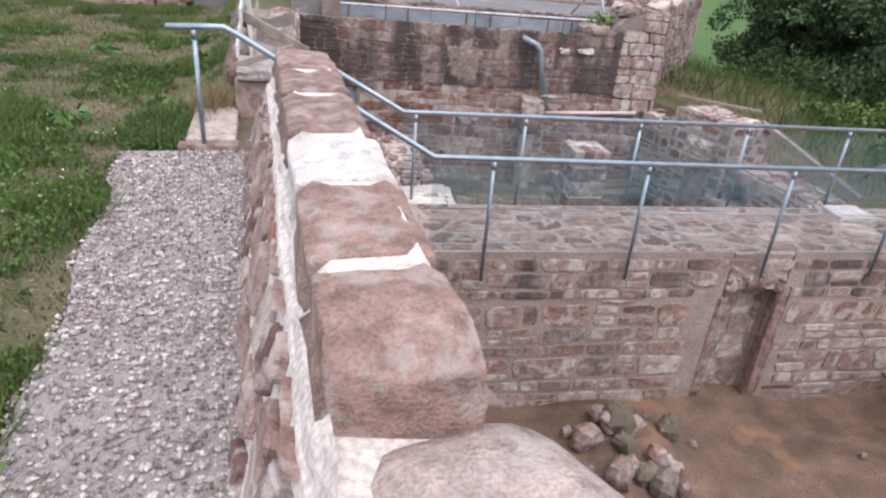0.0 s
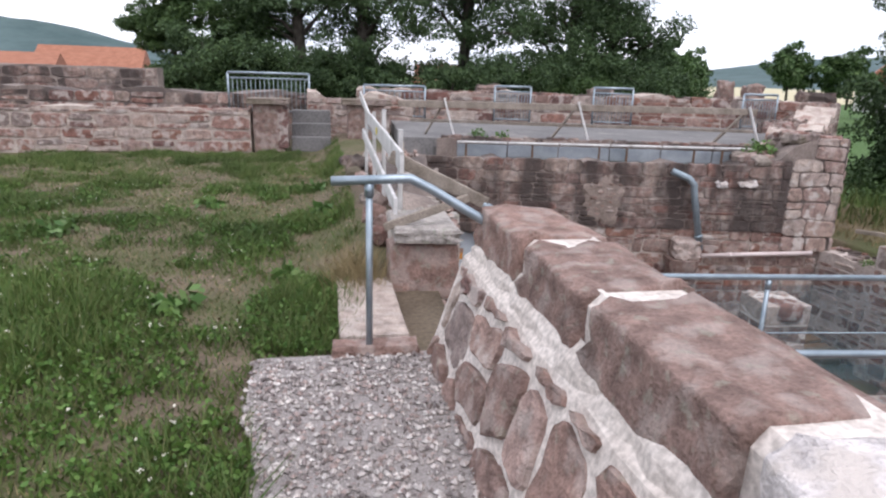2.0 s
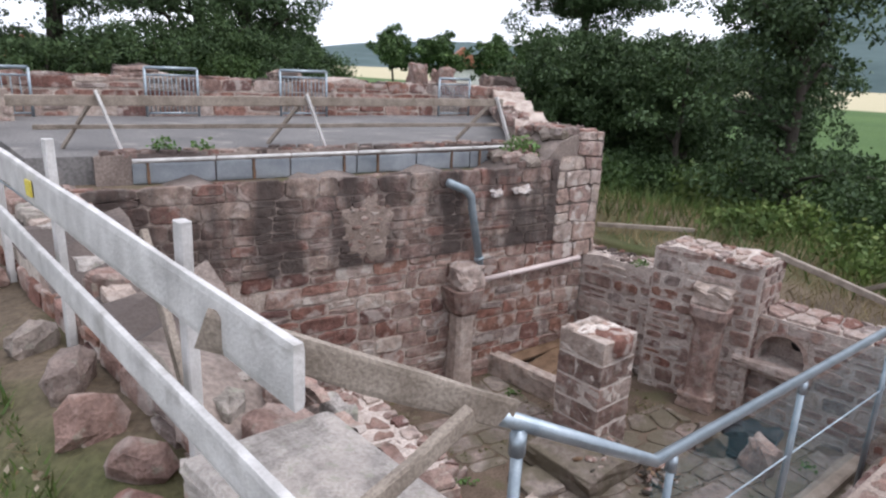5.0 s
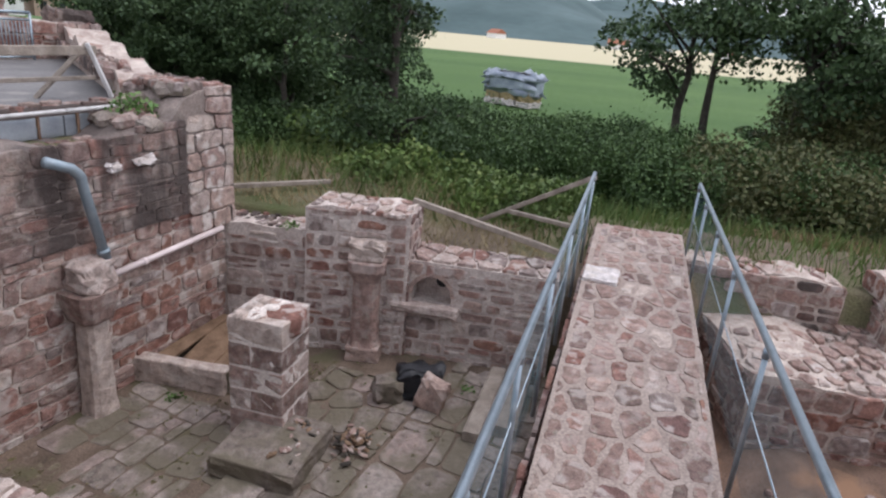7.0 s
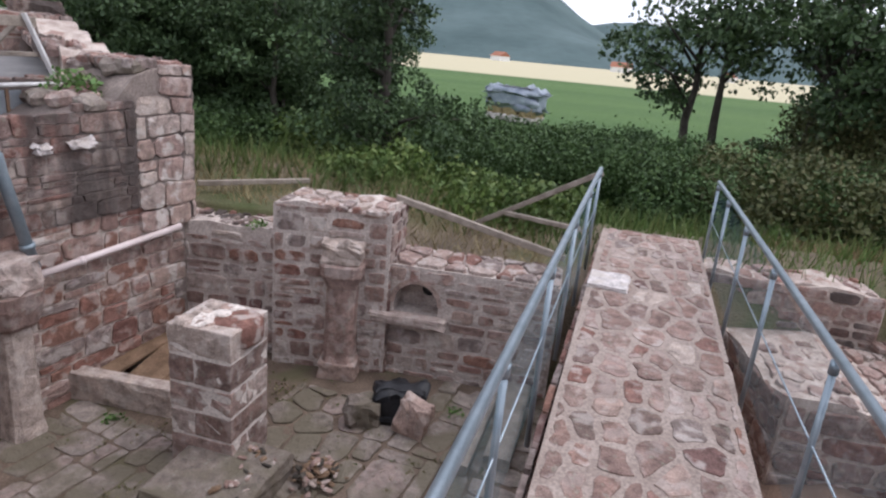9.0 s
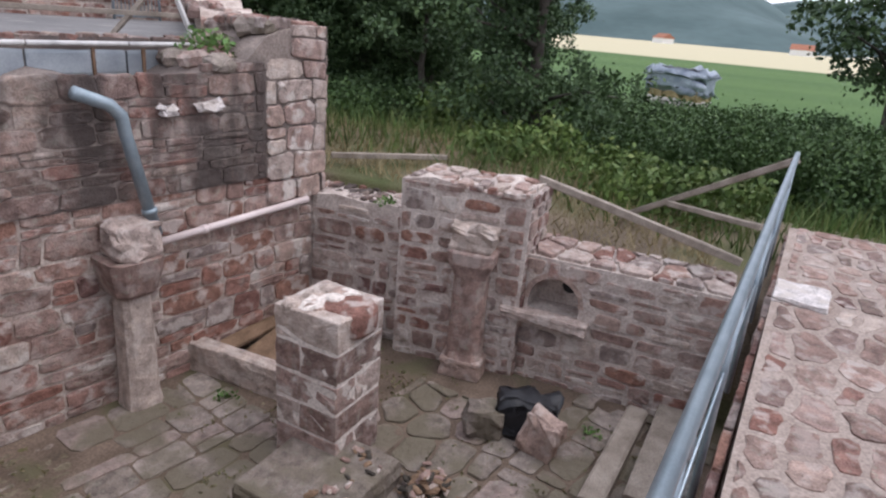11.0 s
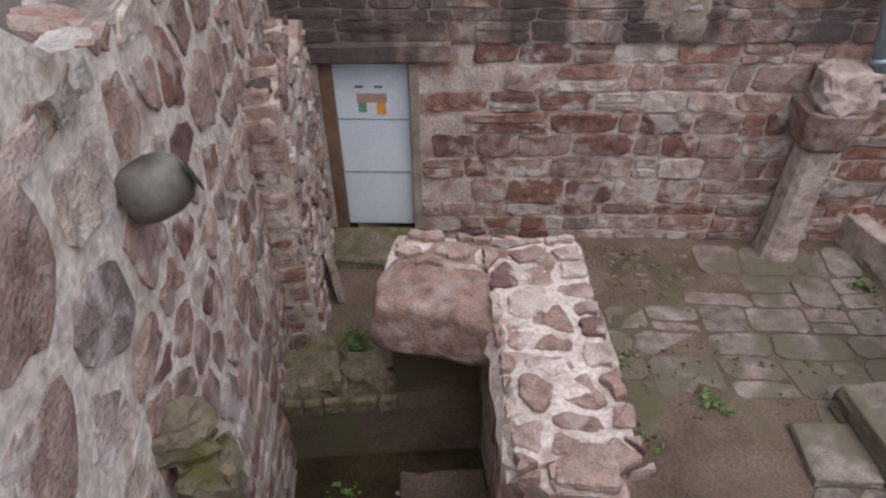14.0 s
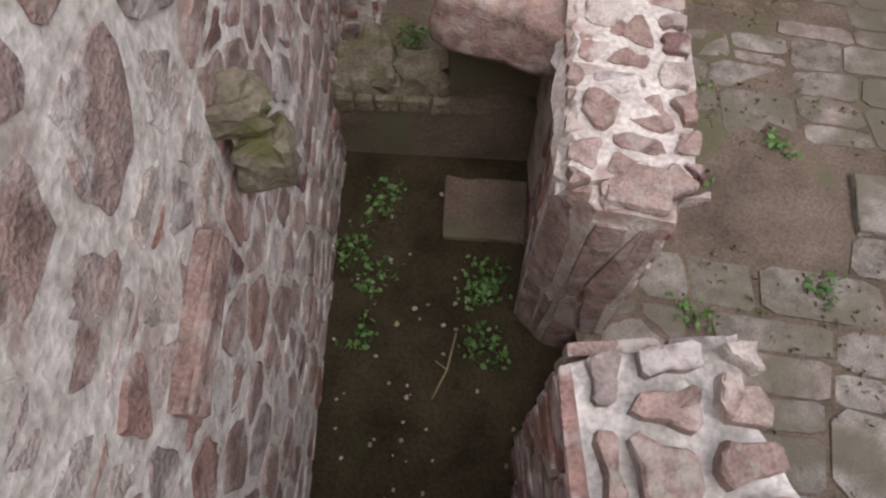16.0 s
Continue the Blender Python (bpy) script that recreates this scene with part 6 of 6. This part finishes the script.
q = np.random.default_rng(77)
cx, cy = q.uniform(-5.5, -0.7, 60000), q.uniform(0.5, 12, 60000)
ok = [k for k in range(60000) if meadow_keep(cx[k], cy[k]) and tuft(cx[k], cy[k]) > q.uniform(0.05, 0.5)]
leaf_at = np.array([(cx[k], cy[k], ground_z(cx[k], cy[k]) + q.uniform(0.02, 0.085)) for k in ok])
tagged(new("clover_leaves", leaves_mesh("clover_leaves", leaf_at, np.full((len(leaf_at), 3), 0.02), len(leaf_at) * 3, 0.034, M_CLOVER, 14)), "dense low clover leaves in patches", "clover", kind="stuff")


def weed(at, spread, height, count, size, mat, label, seed, name="weed", category="weed"):
    q = random.Random(seed)
    c = [(q.uniform(-spread, spread) * 0.6, q.uniform(-spread, spread) * 0.6, height * q.uniform(0.3, 0.7)) for _ in range(5)]
    ob = thing(name, label, category, at)
    part("leaves", leaves_mesh("leaves", c, [(spread * 0.6, spread * 0.6, height * 0.45)] * 5, count, size, mat, seed), ob)
    return ob


def at_ground(x, y):
    return (x, y, ground_z(x, y))


for i, (x, y) in enumerate(((-1.05, 7.6), (-1.5, 9.0), (-2.2, 10.5), (-0.95, 11.6), (-1.9, 7.0), (-0.9, 9.9), (-3.4, 9.2))):
    weed(at_ground(x, y), 0.16, 0.12, 70, 0.11, M_WEED, "broad-leaved dock plant in the meadow", 200 + i)
q = np.random.default_rng(12)
hay = np.stack([-0.62 + 0.10 * q.normal(size=900), 7.35 + 0.16 * q.normal(size=900), np.full(900, 0.05)], 1)
tagged(new("dry_tuft", blades_mesh("dry_tuft", hay, q.uniform(0.1, 0.34, 900), 0.003, M_HAY, 7, 0.5)), "tuft of long dry grass by the wall's end", "grass", kind="stuff")
for i, (p, s, h, c) in enumerate(((W(6.22, 0.42, 0.46), 0.26, 0.34, 300), (W(1.6, 0.95, 0.62), 0.14, 0.16, 120), (W(2.0, 0.95, 0.62), 0.12, 0.14, 90), ((7.15, 10.35, -0.95), 0.13, 0.12, 110),
                                  ((2.7, 9.9, -2.53), 0.16, 0.08, 70), ((3.3, 9.0, -2.53), 0.14, 0.08, 60), ((2.5, 8.9, -2.53), 0.16, 0.07, 60), ((0.45, 9.6, -2.86), 0.2, 0.07, 110), ((1.32, 9.28, -2.86), 0.18, 0.10, 150),
                                  ((0.5, 9.0, -2.86), 0.12, 0.06, 50), ((6.5, 7.7, -2.53), 0.12, 0.08, 50), ((6.15, 8.75, -2.53), 0.1, 0.12, 50), ((5.2, 10.9, -2.53), 0.14, 0.1, 50), ((0.95, 11.0, -2.44), 0.16, 0.12, 110), ((2.9, 10.6, -2.53), 0.14, 0.05, 50), ((0.72, 9.95, -2.86), 0.2, 0.08, 110), ((1.32, 8.85, -2.86), 0.2, 0.07, 100), ((0.62, 9.35, -2.86), 0.16, 0.05, 80), ((3.35, 10.05, -2.53), 0.12, 0.06, 50))):
    weed(tuple(p), s, h, c, 0.05 if c < 200 else 0.07, M_WEED, "small green weed rooted in the joints", 300 + i)


# ---- trees ----
def branch_tree(name, label, at, height, spread, count, leaf, mat, seed, low=0.25, trunks=1, limbs=9):
    q = random.Random(seed)
    t = thing(name, label, "tree", at)
    tips = []
    for k in range(trunks):
        lx, ly = q.uniform(-0.12, 0.12) * spread * (trunks > 1) * 2, q.uniform(-0.12, 0.12) * spread * (trunks > 1) * 2
        stem = [(lx * 0.3, ly * 0.3, -0.4)]
        for j in range(1, 7):
            stem.append((lx + q.uniform(-0.05, 0.05) * height * 0.3, ly + q.uniform(-0.05, 0.05) * height * 0.3, height * 0.9 * j / 6))
        part("trunk", tube_mesh("trunk", stem, [height * 0.026 * (1 - 0.14 * j) for j in range(7)], M_BARK, 8), t)
        for j in range(limbs):
            b = low + (0.85 - low) * q.random() ** (1.0 if limbs < 12 else 1.5)
            i0 = min(5, int(b * 6.5))
            p = Vector(stem[i0]).lerp(Vector(stem[i0 + 1]), q.random())
            w = q.uniform(0, 6.28)
            e = p + Vector((math.cos(w), math.sin(w), q.uniform(0.2, 0.9))) * spread * q.uniform(0.45, 0.9) * (1.1 - 0.5 * b)
            m = p.lerp(e, 0.5) + Vector((0, 0, 0.06 * height * q.random()))
            part("limb", tube_mesh("limb", [p, m, e], [height * 0.009, height * 0.006, height * 0.002], M_BARK, 6), t)
            tips += [e, m]
        tips.append(Vector(stem[-1]))
    centres, radii = [], []
    for e in tips:
        for _ in range(6):
            k = spread * q.uniform(0.07, 0.22)
            centres.append(e + Vector((q.gauss(0, 1), q.gauss(0, 1), q.gauss(0, 0.8))) * spread * 0.19)
            radii.append((k, k, k * q.uniform(0.55, 0.85)))
    part("crown", leaves_mesh("crown", centres, radii, count, leaf, mat, seed), t)
    return t


a = branch_tree("tree", "tall dark-leaved tree behind the ruins", (1.0, 33, 0), 13, 3.6, 42000, 0.14, M_LEAFD, 1, low=0.1, limbs=26)
b = branch_tree("tree", "tall dark-leaved tree with forked trunk", (11.6, 33.5, 0), 13, 3.4, 40000, 0.14, M_LEAFD, 2, low=0.12, trunks=2, limbs=14)
c = branch_tree("tree", "round leafy green tree", (-7.2, 34, 0), 5.4, 2.4, 30000, 0.13, M_LEAF, 3, low=0.05)
for ob, spots in ((a, [(-1.9, 34, 0, 40), (5.9, 33.5, 0, 200)]), (b, [(14.2, 35.5, 0, 120)]), (c, [(-4.6, 36, 0, 90)])):
    for x, y, z, rz in spots:
        copy_thing(ob, pose(x, y, z, 0, 0, rz))
wood = branch_tree("tree", "dense dark tree leafy down to the ground", (20.9, 20.6, -2.4), 9.5, 3.2, 60000, 0.115, M_LEAFD, 21, low=0.03, trunks=2)
low_wood = branch_tree("tree", "low dense tree in the hedge", (21.6, 18.0, -2.6), 5.4, 2.6, 32000, 0.12, M_LEAFD, 23, low=0.03, trunks=2)
for x, y, rz in ((24.5, 20.0, 160), (20.5, 17.0, 110), (24.2, 14.6, 30), (26, -5.0, 120), (24, -8.5, 260), (18.4, 18.2, 15), (17.6, 15.6, 190), (16.8, 19.0, 250), (24.6, -3.2, 310)):
    copy_thing(low_wood, pose(x, y, -2.6, 0, 0, rz))
for i, (x, z) in enumerate(((-4.9, -2.2), (-2.2, -2.8), (0.4, -2.4), (5.2, -3.0), (8.2, -2.7), (10.8, -2.4), (13.4, -3.0))):
    copy_thing(low_wood, pose(x, 30.2 + (i % 3) * 0.8, z, 0, 0, i * 53))
branch_tree("tree", "tall open tree with a dark leaning trunk by the bank", (14.2, 10.9, -2.3), 7.2, 2.3, 24000, 0.11, M_LEAFD, 6, low=0.12, limbs=24)
w2 = branch_tree("tree", "thin open tree by the ditch", (24.5, 2.6, -2.6), 7.5, 3.2, 8000, 0.19, M_LEAFD, 7, low=0.45, trunks=2)
copy_thing(w2, pose(22.5, -0.8, -2.6, 0, 0, 130))
copy_thing(w2, pose(20.5, -4.8, -2.6, 0, 0, 40))
bush = branch_tree("tree", "low round tree near the village", (55, 74, 0), 6, 3.6, 8000, 0.40, M_LEAF, 9, low=0.1)
for x, y, rz in ((48, 84, 30), (60, 70, 90), (66, 66, 140), (41, 80, 200), (76, 68, 10), (90, 66, 50), (36, 70, 70)):
    copy_thing(bush, pose(x, y, -0.5, 0, 0, rz))


def shrub(at, sx, sy, h, count, leaf, mat, seed, label):
    q = random.Random(seed)
    t = thing("shrub", label, "shrub", at, "ditch shrubs")
    cs, rs = [], []
    for _ in range(24):
        k = q.uniform(0.22, 0.45) * min(sx, h)
        cs.append((q.uniform(-sx, sx) * 0.8, q.uniform(-sy, sy) * 0.8, h * q.uniform(0.1, 0.75)))
        rs.append((k, k, k * 0.8))
    part("foliage", leaves_mesh("foliage", cs, rs, count, leaf, mat, seed), t)
    for j in range(5):
        e = cs[j]
        part("stem", tube_mesh("stem", [(e[0] * 0.2, e[1] * 0.2, -0.3), (e[0] * 0.6, e[1] * 0.6, e[2] * 0.6), e], [0.03, 0.02, 0.006], M_BARK, 5), t)
    return t


s1 = shrub((12.3, 8.4, -1.9), 1.1, 1.0, 1.3, 5000, 0.11, M_LEAFY, 1, "bushy green shrub behind the low wall")
s2 = shrub((19, 7, -2.7), 2.6, 2.4, 2.1, 18000, 0.105, M_LEAF, 2, "dense hedge shrub along the ditch")
s3 = shrub((15.6, 12.2, -2.5), 1.7, 1.7, 2.4, 8000, 0.15, M_LEAFY, 3, "yellow-green shrub among the trees")
for x, y, z, rz in ((10.6, 7.8, -1.75, 60), (11.0, 10.2, -1.5, 130), (13.4, 6.8, -2.2, 20), (12.5, 10.9, -1.7, 250)):
    copy_thing(s1, pose(x, y, z, 0, 0, rz))
for i, (x, y) in enumerate(((21, 3.4), (18.5, 3.8), (22, 9), (23.5, 13), (17, 0.5), (20.5, -0.5), (22.5, 6.0), (18, -3.5), (21, -5), (16, -6.5), (25, 17), (17.5, 13.5), (23, 21), (15.5, 16.5))):
    copy_thing(s2, pose(x, y, -2.75, 0, 0, i * 47))
s4 = shrub((17.4, 1.6, -2.8), 2.6, 2.4, 2.3, 12000, 0.13, M_SCRUB, 4, "brownish scrub willow by the ditch")
for x, y, z, rz in ((15.6, -0.8, -2.6, 50), (20.5, 0.2, -2.7, 140), (18.5, -3.0, -2.7, 230), (14.0, -3.0, -2.4, 300), (16.5, -5.5, -2.6, 80), (21.5, -3.5, -1.6, 200), (23.0, -2.2, -1.2, 320)):
    copy_thing(s4, pose(x, y, z, 0, 0, rz))
copy_thing(s3, pose(22.5, 14.5, -2.7, 0, 0, 80))
for i, x in enumerate((-6, -2.5, 1.0, 9.5, 13, 16)):
    copy_thing(s2, pose(x, 31 + (i % 3), -0.1, 0, 0, i * 61))
q = np.random.default_rng(31)
n = 42000
px, py = q.uniform(9.0, 26, n), q.uniform(-9, 20, n)
keep = (q.random(n) < 1.15 - px / 34) & ((np.hypot((px - 14.5) / 2.6, (py - 1.6) / 2.0) > 1) | (q.random(n) < 0.25))
pts = np.array([at_ground(x, y) for x, y in zip(px[keep], py[keep])])
tagged(new("tall_grass", blades_mesh("tall_grass", pts, q.uniform(0.12, 0.55, len(pts)), 0.012, M_GRASS, 8, 0.35)), "rank tall grass on the bank and ditch", "grass", kind="stuff")
pts = np.array([at_ground(x, y) for x, y in zip(q.uniform(7.9, 13, 9000), q.uniform(7, 14, 9000))])
tagged(new("dry_bank_grass", blades_mesh("dry_bank_grass", pts, q.uniform(0.05, 0.22, len(pts)), 0.006, M_HAY, 9, 0.6)), "dry yellow grass on the bank", "grass", kind="stuff")

pts = np.array([at_ground(x, y) for x, y in zip(q.normal(14.5, 1.4, 7000), q.normal(1.6, 1.0, 7000))])
tagged(new("dry_brush", blades_mesh("dry_brush", pts, q.uniform(0.05, 0.3, len(pts)), 0.008, leaf_mat("dead_brush", [(0.16, 0.10, 0.055), (0.22, 0.15, 0.085), (0.11, 0.08, 0.045)]), 10, 0.7)), "dead brown brush on the ditch bank", "grass", kind="stuff")

# ---- straw stack under a tarpaulin ----
stack = thing("straw_stack", "straw bale stack under a grey-blue tarpaulin in the field", "straw stack", (42.0, 10.4, -2.65), rz=-28)
stack.scale = (0.95, 0.95, 0.95)
for i in range(3):
    part("bale", done(bevel_box(1.5, 1.15, 0.9, 0.12, 0.04, i, 3), "bale", M_STRAW), stack, m=pose(0, -1.25 + 1.25 * i, 0.35))
    part("base_wrap", done(bevel_box(1.6, 1.2, 0.42, 0.1, 0.05, 9 + i, 3), "base_wrap", M_CAPW), stack, "white plastic at the foot", pose(0, -1.25 + 1.25 * i, 0))
cover = bevel_box(1.8, 4.0, 1.35, 0.35, 0.05, 5, 5)
for v in cover.verts:
    v.co.z += 0.12 * noise.noise(v.co * 1.7) - 0.10 * abs(v.co.y) ** 1.5 * 0.25 + (0.25 * noise.noise(v.co * 2.5) if v.co.z < 0.1 else 0)
part("tarpaulin", done(cover, "tarpaulin", M_TARP, True), stack, "sagging grey-blue tarpaulin", pose(0, 0, 0.78))
for i in range(4):
    part("tyre", done(bevel_box(0.5, 0.7, 0.12, 0.05, 0.03, 40 + i, 2), "tyre", M_BLACK), stack, "dark weight on the tarpaulin", pose(0, -1.2 + 0.8 * i, 2.08))


# ---- village and hills ----
def house(at, lx, ly, wall_h, roof_h, rz, wall, label, rows=1):
    h = thing("house", label, "house", at, rz=rz)
    part("wall", block("wall", (lx, ly, wall_h), wall, 0.0), h)
    ov = 0.5
    v = [(-lx / 2 - ov, -ly / 2 - ov, wall_h - 0.2), (lx / 2 + ov, -ly / 2 - ov, wall_h - 0.2), (lx / 2 + ov, ly / 2 + ov, wall_h - 0.2), (-lx / 2 - ov, ly / 2 + ov, wall_h - 0.2), (-lx / 2 - ov, 0, wall_h + roof_h), (lx / 2 + ov, 0, wall_h + roof_h)]
    part("roof", mesh_of("roof", v, [(0, 1, 5, 4), (2, 3, 4, 5), (3, 0, 4), (1, 2, 5), (3, 2, 1, 0)], M_TERRA), h)
    gv_ = [(-lx / 2, -ly / 2, wall_h - 0.3), (-lx / 2, ly / 2, wall_h - 0.3), (-lx / 2, 0, wall_h + roof_h - 0.4)]
    part("gable", mesh_of("gable", [(x - 0.02, y, z) for x, y, z in gv_], [(0, 2, 1)], wall), h)
    for r in range(rows):
        for i in range(3):
            part("window", block("window", (0.9, 0.06, 1.1), M_GLASS, 0.0), h, m=pose(-lx / 2 + lx * (i + 0.5) / 3, -ly / 2 - 0.02, 0.9 + 2.6 * r))
    return h


house((-24, 77, -0.9), 9, 8, 2.3, 2.2, 6, M_BEIGE, "long farmhouse with an orange tiled roof")
house((-24.5, 62, -0.9), 4, 5, 2.6, 0.9, 10, M_BEIGE, "low pinkish outbuilding with a tiled roof")
house((13.5, 84, -1.2), 5, 6, 2.0, 2.2, -10, M_BEIGE, "farm building with an orange roof between trees")
house((76, 82, -1.5), 5, 6, 3.4, 3.0, -130, M_HOUSE, "white house with a red gabled roof", 2)
house((84, 80, -1.5), 7, 6, 2.8, 2.6, -30, M_BEIGE, "house with a reddish tiled roof")
for i, (x, y) in enumerate(((420, 130), (460, 60), (430, -20), (450, 200), (455, -90), (300, 230), (250, 215))):
    house((x, y, -3), 12, 8, 3.6, 2.8, i * 40, M_HOUSE, "pale village house below the hills", 1)


def hill(name, at, lx, ly, h, seed):
    verts, faces, n = [], [], 40
    for j in range(n + 1):
        for i in range(n + 1):
            x, y = 2 * i / n - 1, 2 * j / n - 1
            k = max(0, 1 - x * x) ** 1.2 * max(0, 1 - y * y) ** 1.2
            verts.append((x * lx, y * ly, h * k * (0.85 + 0.3 * noise.noise(Vector((x * 2.2 + seed, y * 2.2, 0)))) + 6 * k * noise.noise(Vector((x * 14, y * 14, seed))) - 6))
    for j in range(n):
        for i in range(n):
            a0 = j * (n + 1) + i
            faces.append((a0, a0 + 1, a0 + n + 2, a0 + n + 1))
    ob = tagged(new(name, mesh_of(name, verts, faces, M_HILL, True)), "distant wooded hills, blue haze put into their colour", "hill", kind="structure")
    ob.matrix_basis = pose(*at)


# wood green shifted to blue: the haze of distance is in the colour
M_HILL = plain_mat("hazed_far_woods", (0.045, 0.075, 0.075), (0.085, 0.125, 0.125), 0.95, 0, 0.012, 0.09, 0.0)
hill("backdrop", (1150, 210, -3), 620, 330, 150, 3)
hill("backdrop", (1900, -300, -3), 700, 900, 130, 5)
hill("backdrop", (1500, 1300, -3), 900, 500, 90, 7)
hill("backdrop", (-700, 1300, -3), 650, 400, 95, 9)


# ---- dry leaves and pebbles on the bare soil ----
q = np.random.default_rng(91)
lx, ly = q.uniform(-4.5, -0.55, 9000), q.uniform(1.5, 15.5, 9000)
ok = [k for k in range(9000) if meadow_keep(lx[k], ly[k]) and tuft(lx[k], ly[k]) < q.uniform(-0.3, 0.25)]
leaf_at = np.array([(lx[k], ly[k], ground_z(lx[k], ly[k]) + 0.008) for k in ok])
tagged(new("leaf_litter", leaves_mesh("leaf_litter", leaf_at, np.full((len(leaf_at), 3), 0.006), len(leaf_at), 0.035, leaf_mat("fallen_leaves", [(0.28, 0.22, 0.15), (0.36, 0.31, 0.24), (0.18, 0.13, 0.08), (0.24, 0.17, 0.10)]), 15)), "dry fallen leaves and chips on bare soil", "leaves", kind="stuff")
fx, fy = q.uniform(2.2, 6.9, 5000), q.uniform(7.0, 12.2, 5000)
ok = [k for k in range(5000) if fy[k] < 12.6 - 0.2155 * fx[k] and noise.noise(Vector((fx[k] * 1.3, fy[k] * 1.3, 3.0))) > q.uniform(-0.1, 0.5)]
leaf_at = np.array([(fx[k], fy[k], -2.515) for k in ok])
tagged(new("floor_litter", leaves_mesh("floor_litter", leaf_at, np.full((len(leaf_at), 3), 0.01), len(leaf_at) * 3, 0.03, leaf_mat("moss_and_litter", [(0.10, 0.10, 0.035), (0.17, 0.13, 0.08), (0.075, 0.09, 0.03), (0.26, 0.21, 0.14)]), 16)), "moss, grit and dry litter on the paving", "litter", kind="stuff")
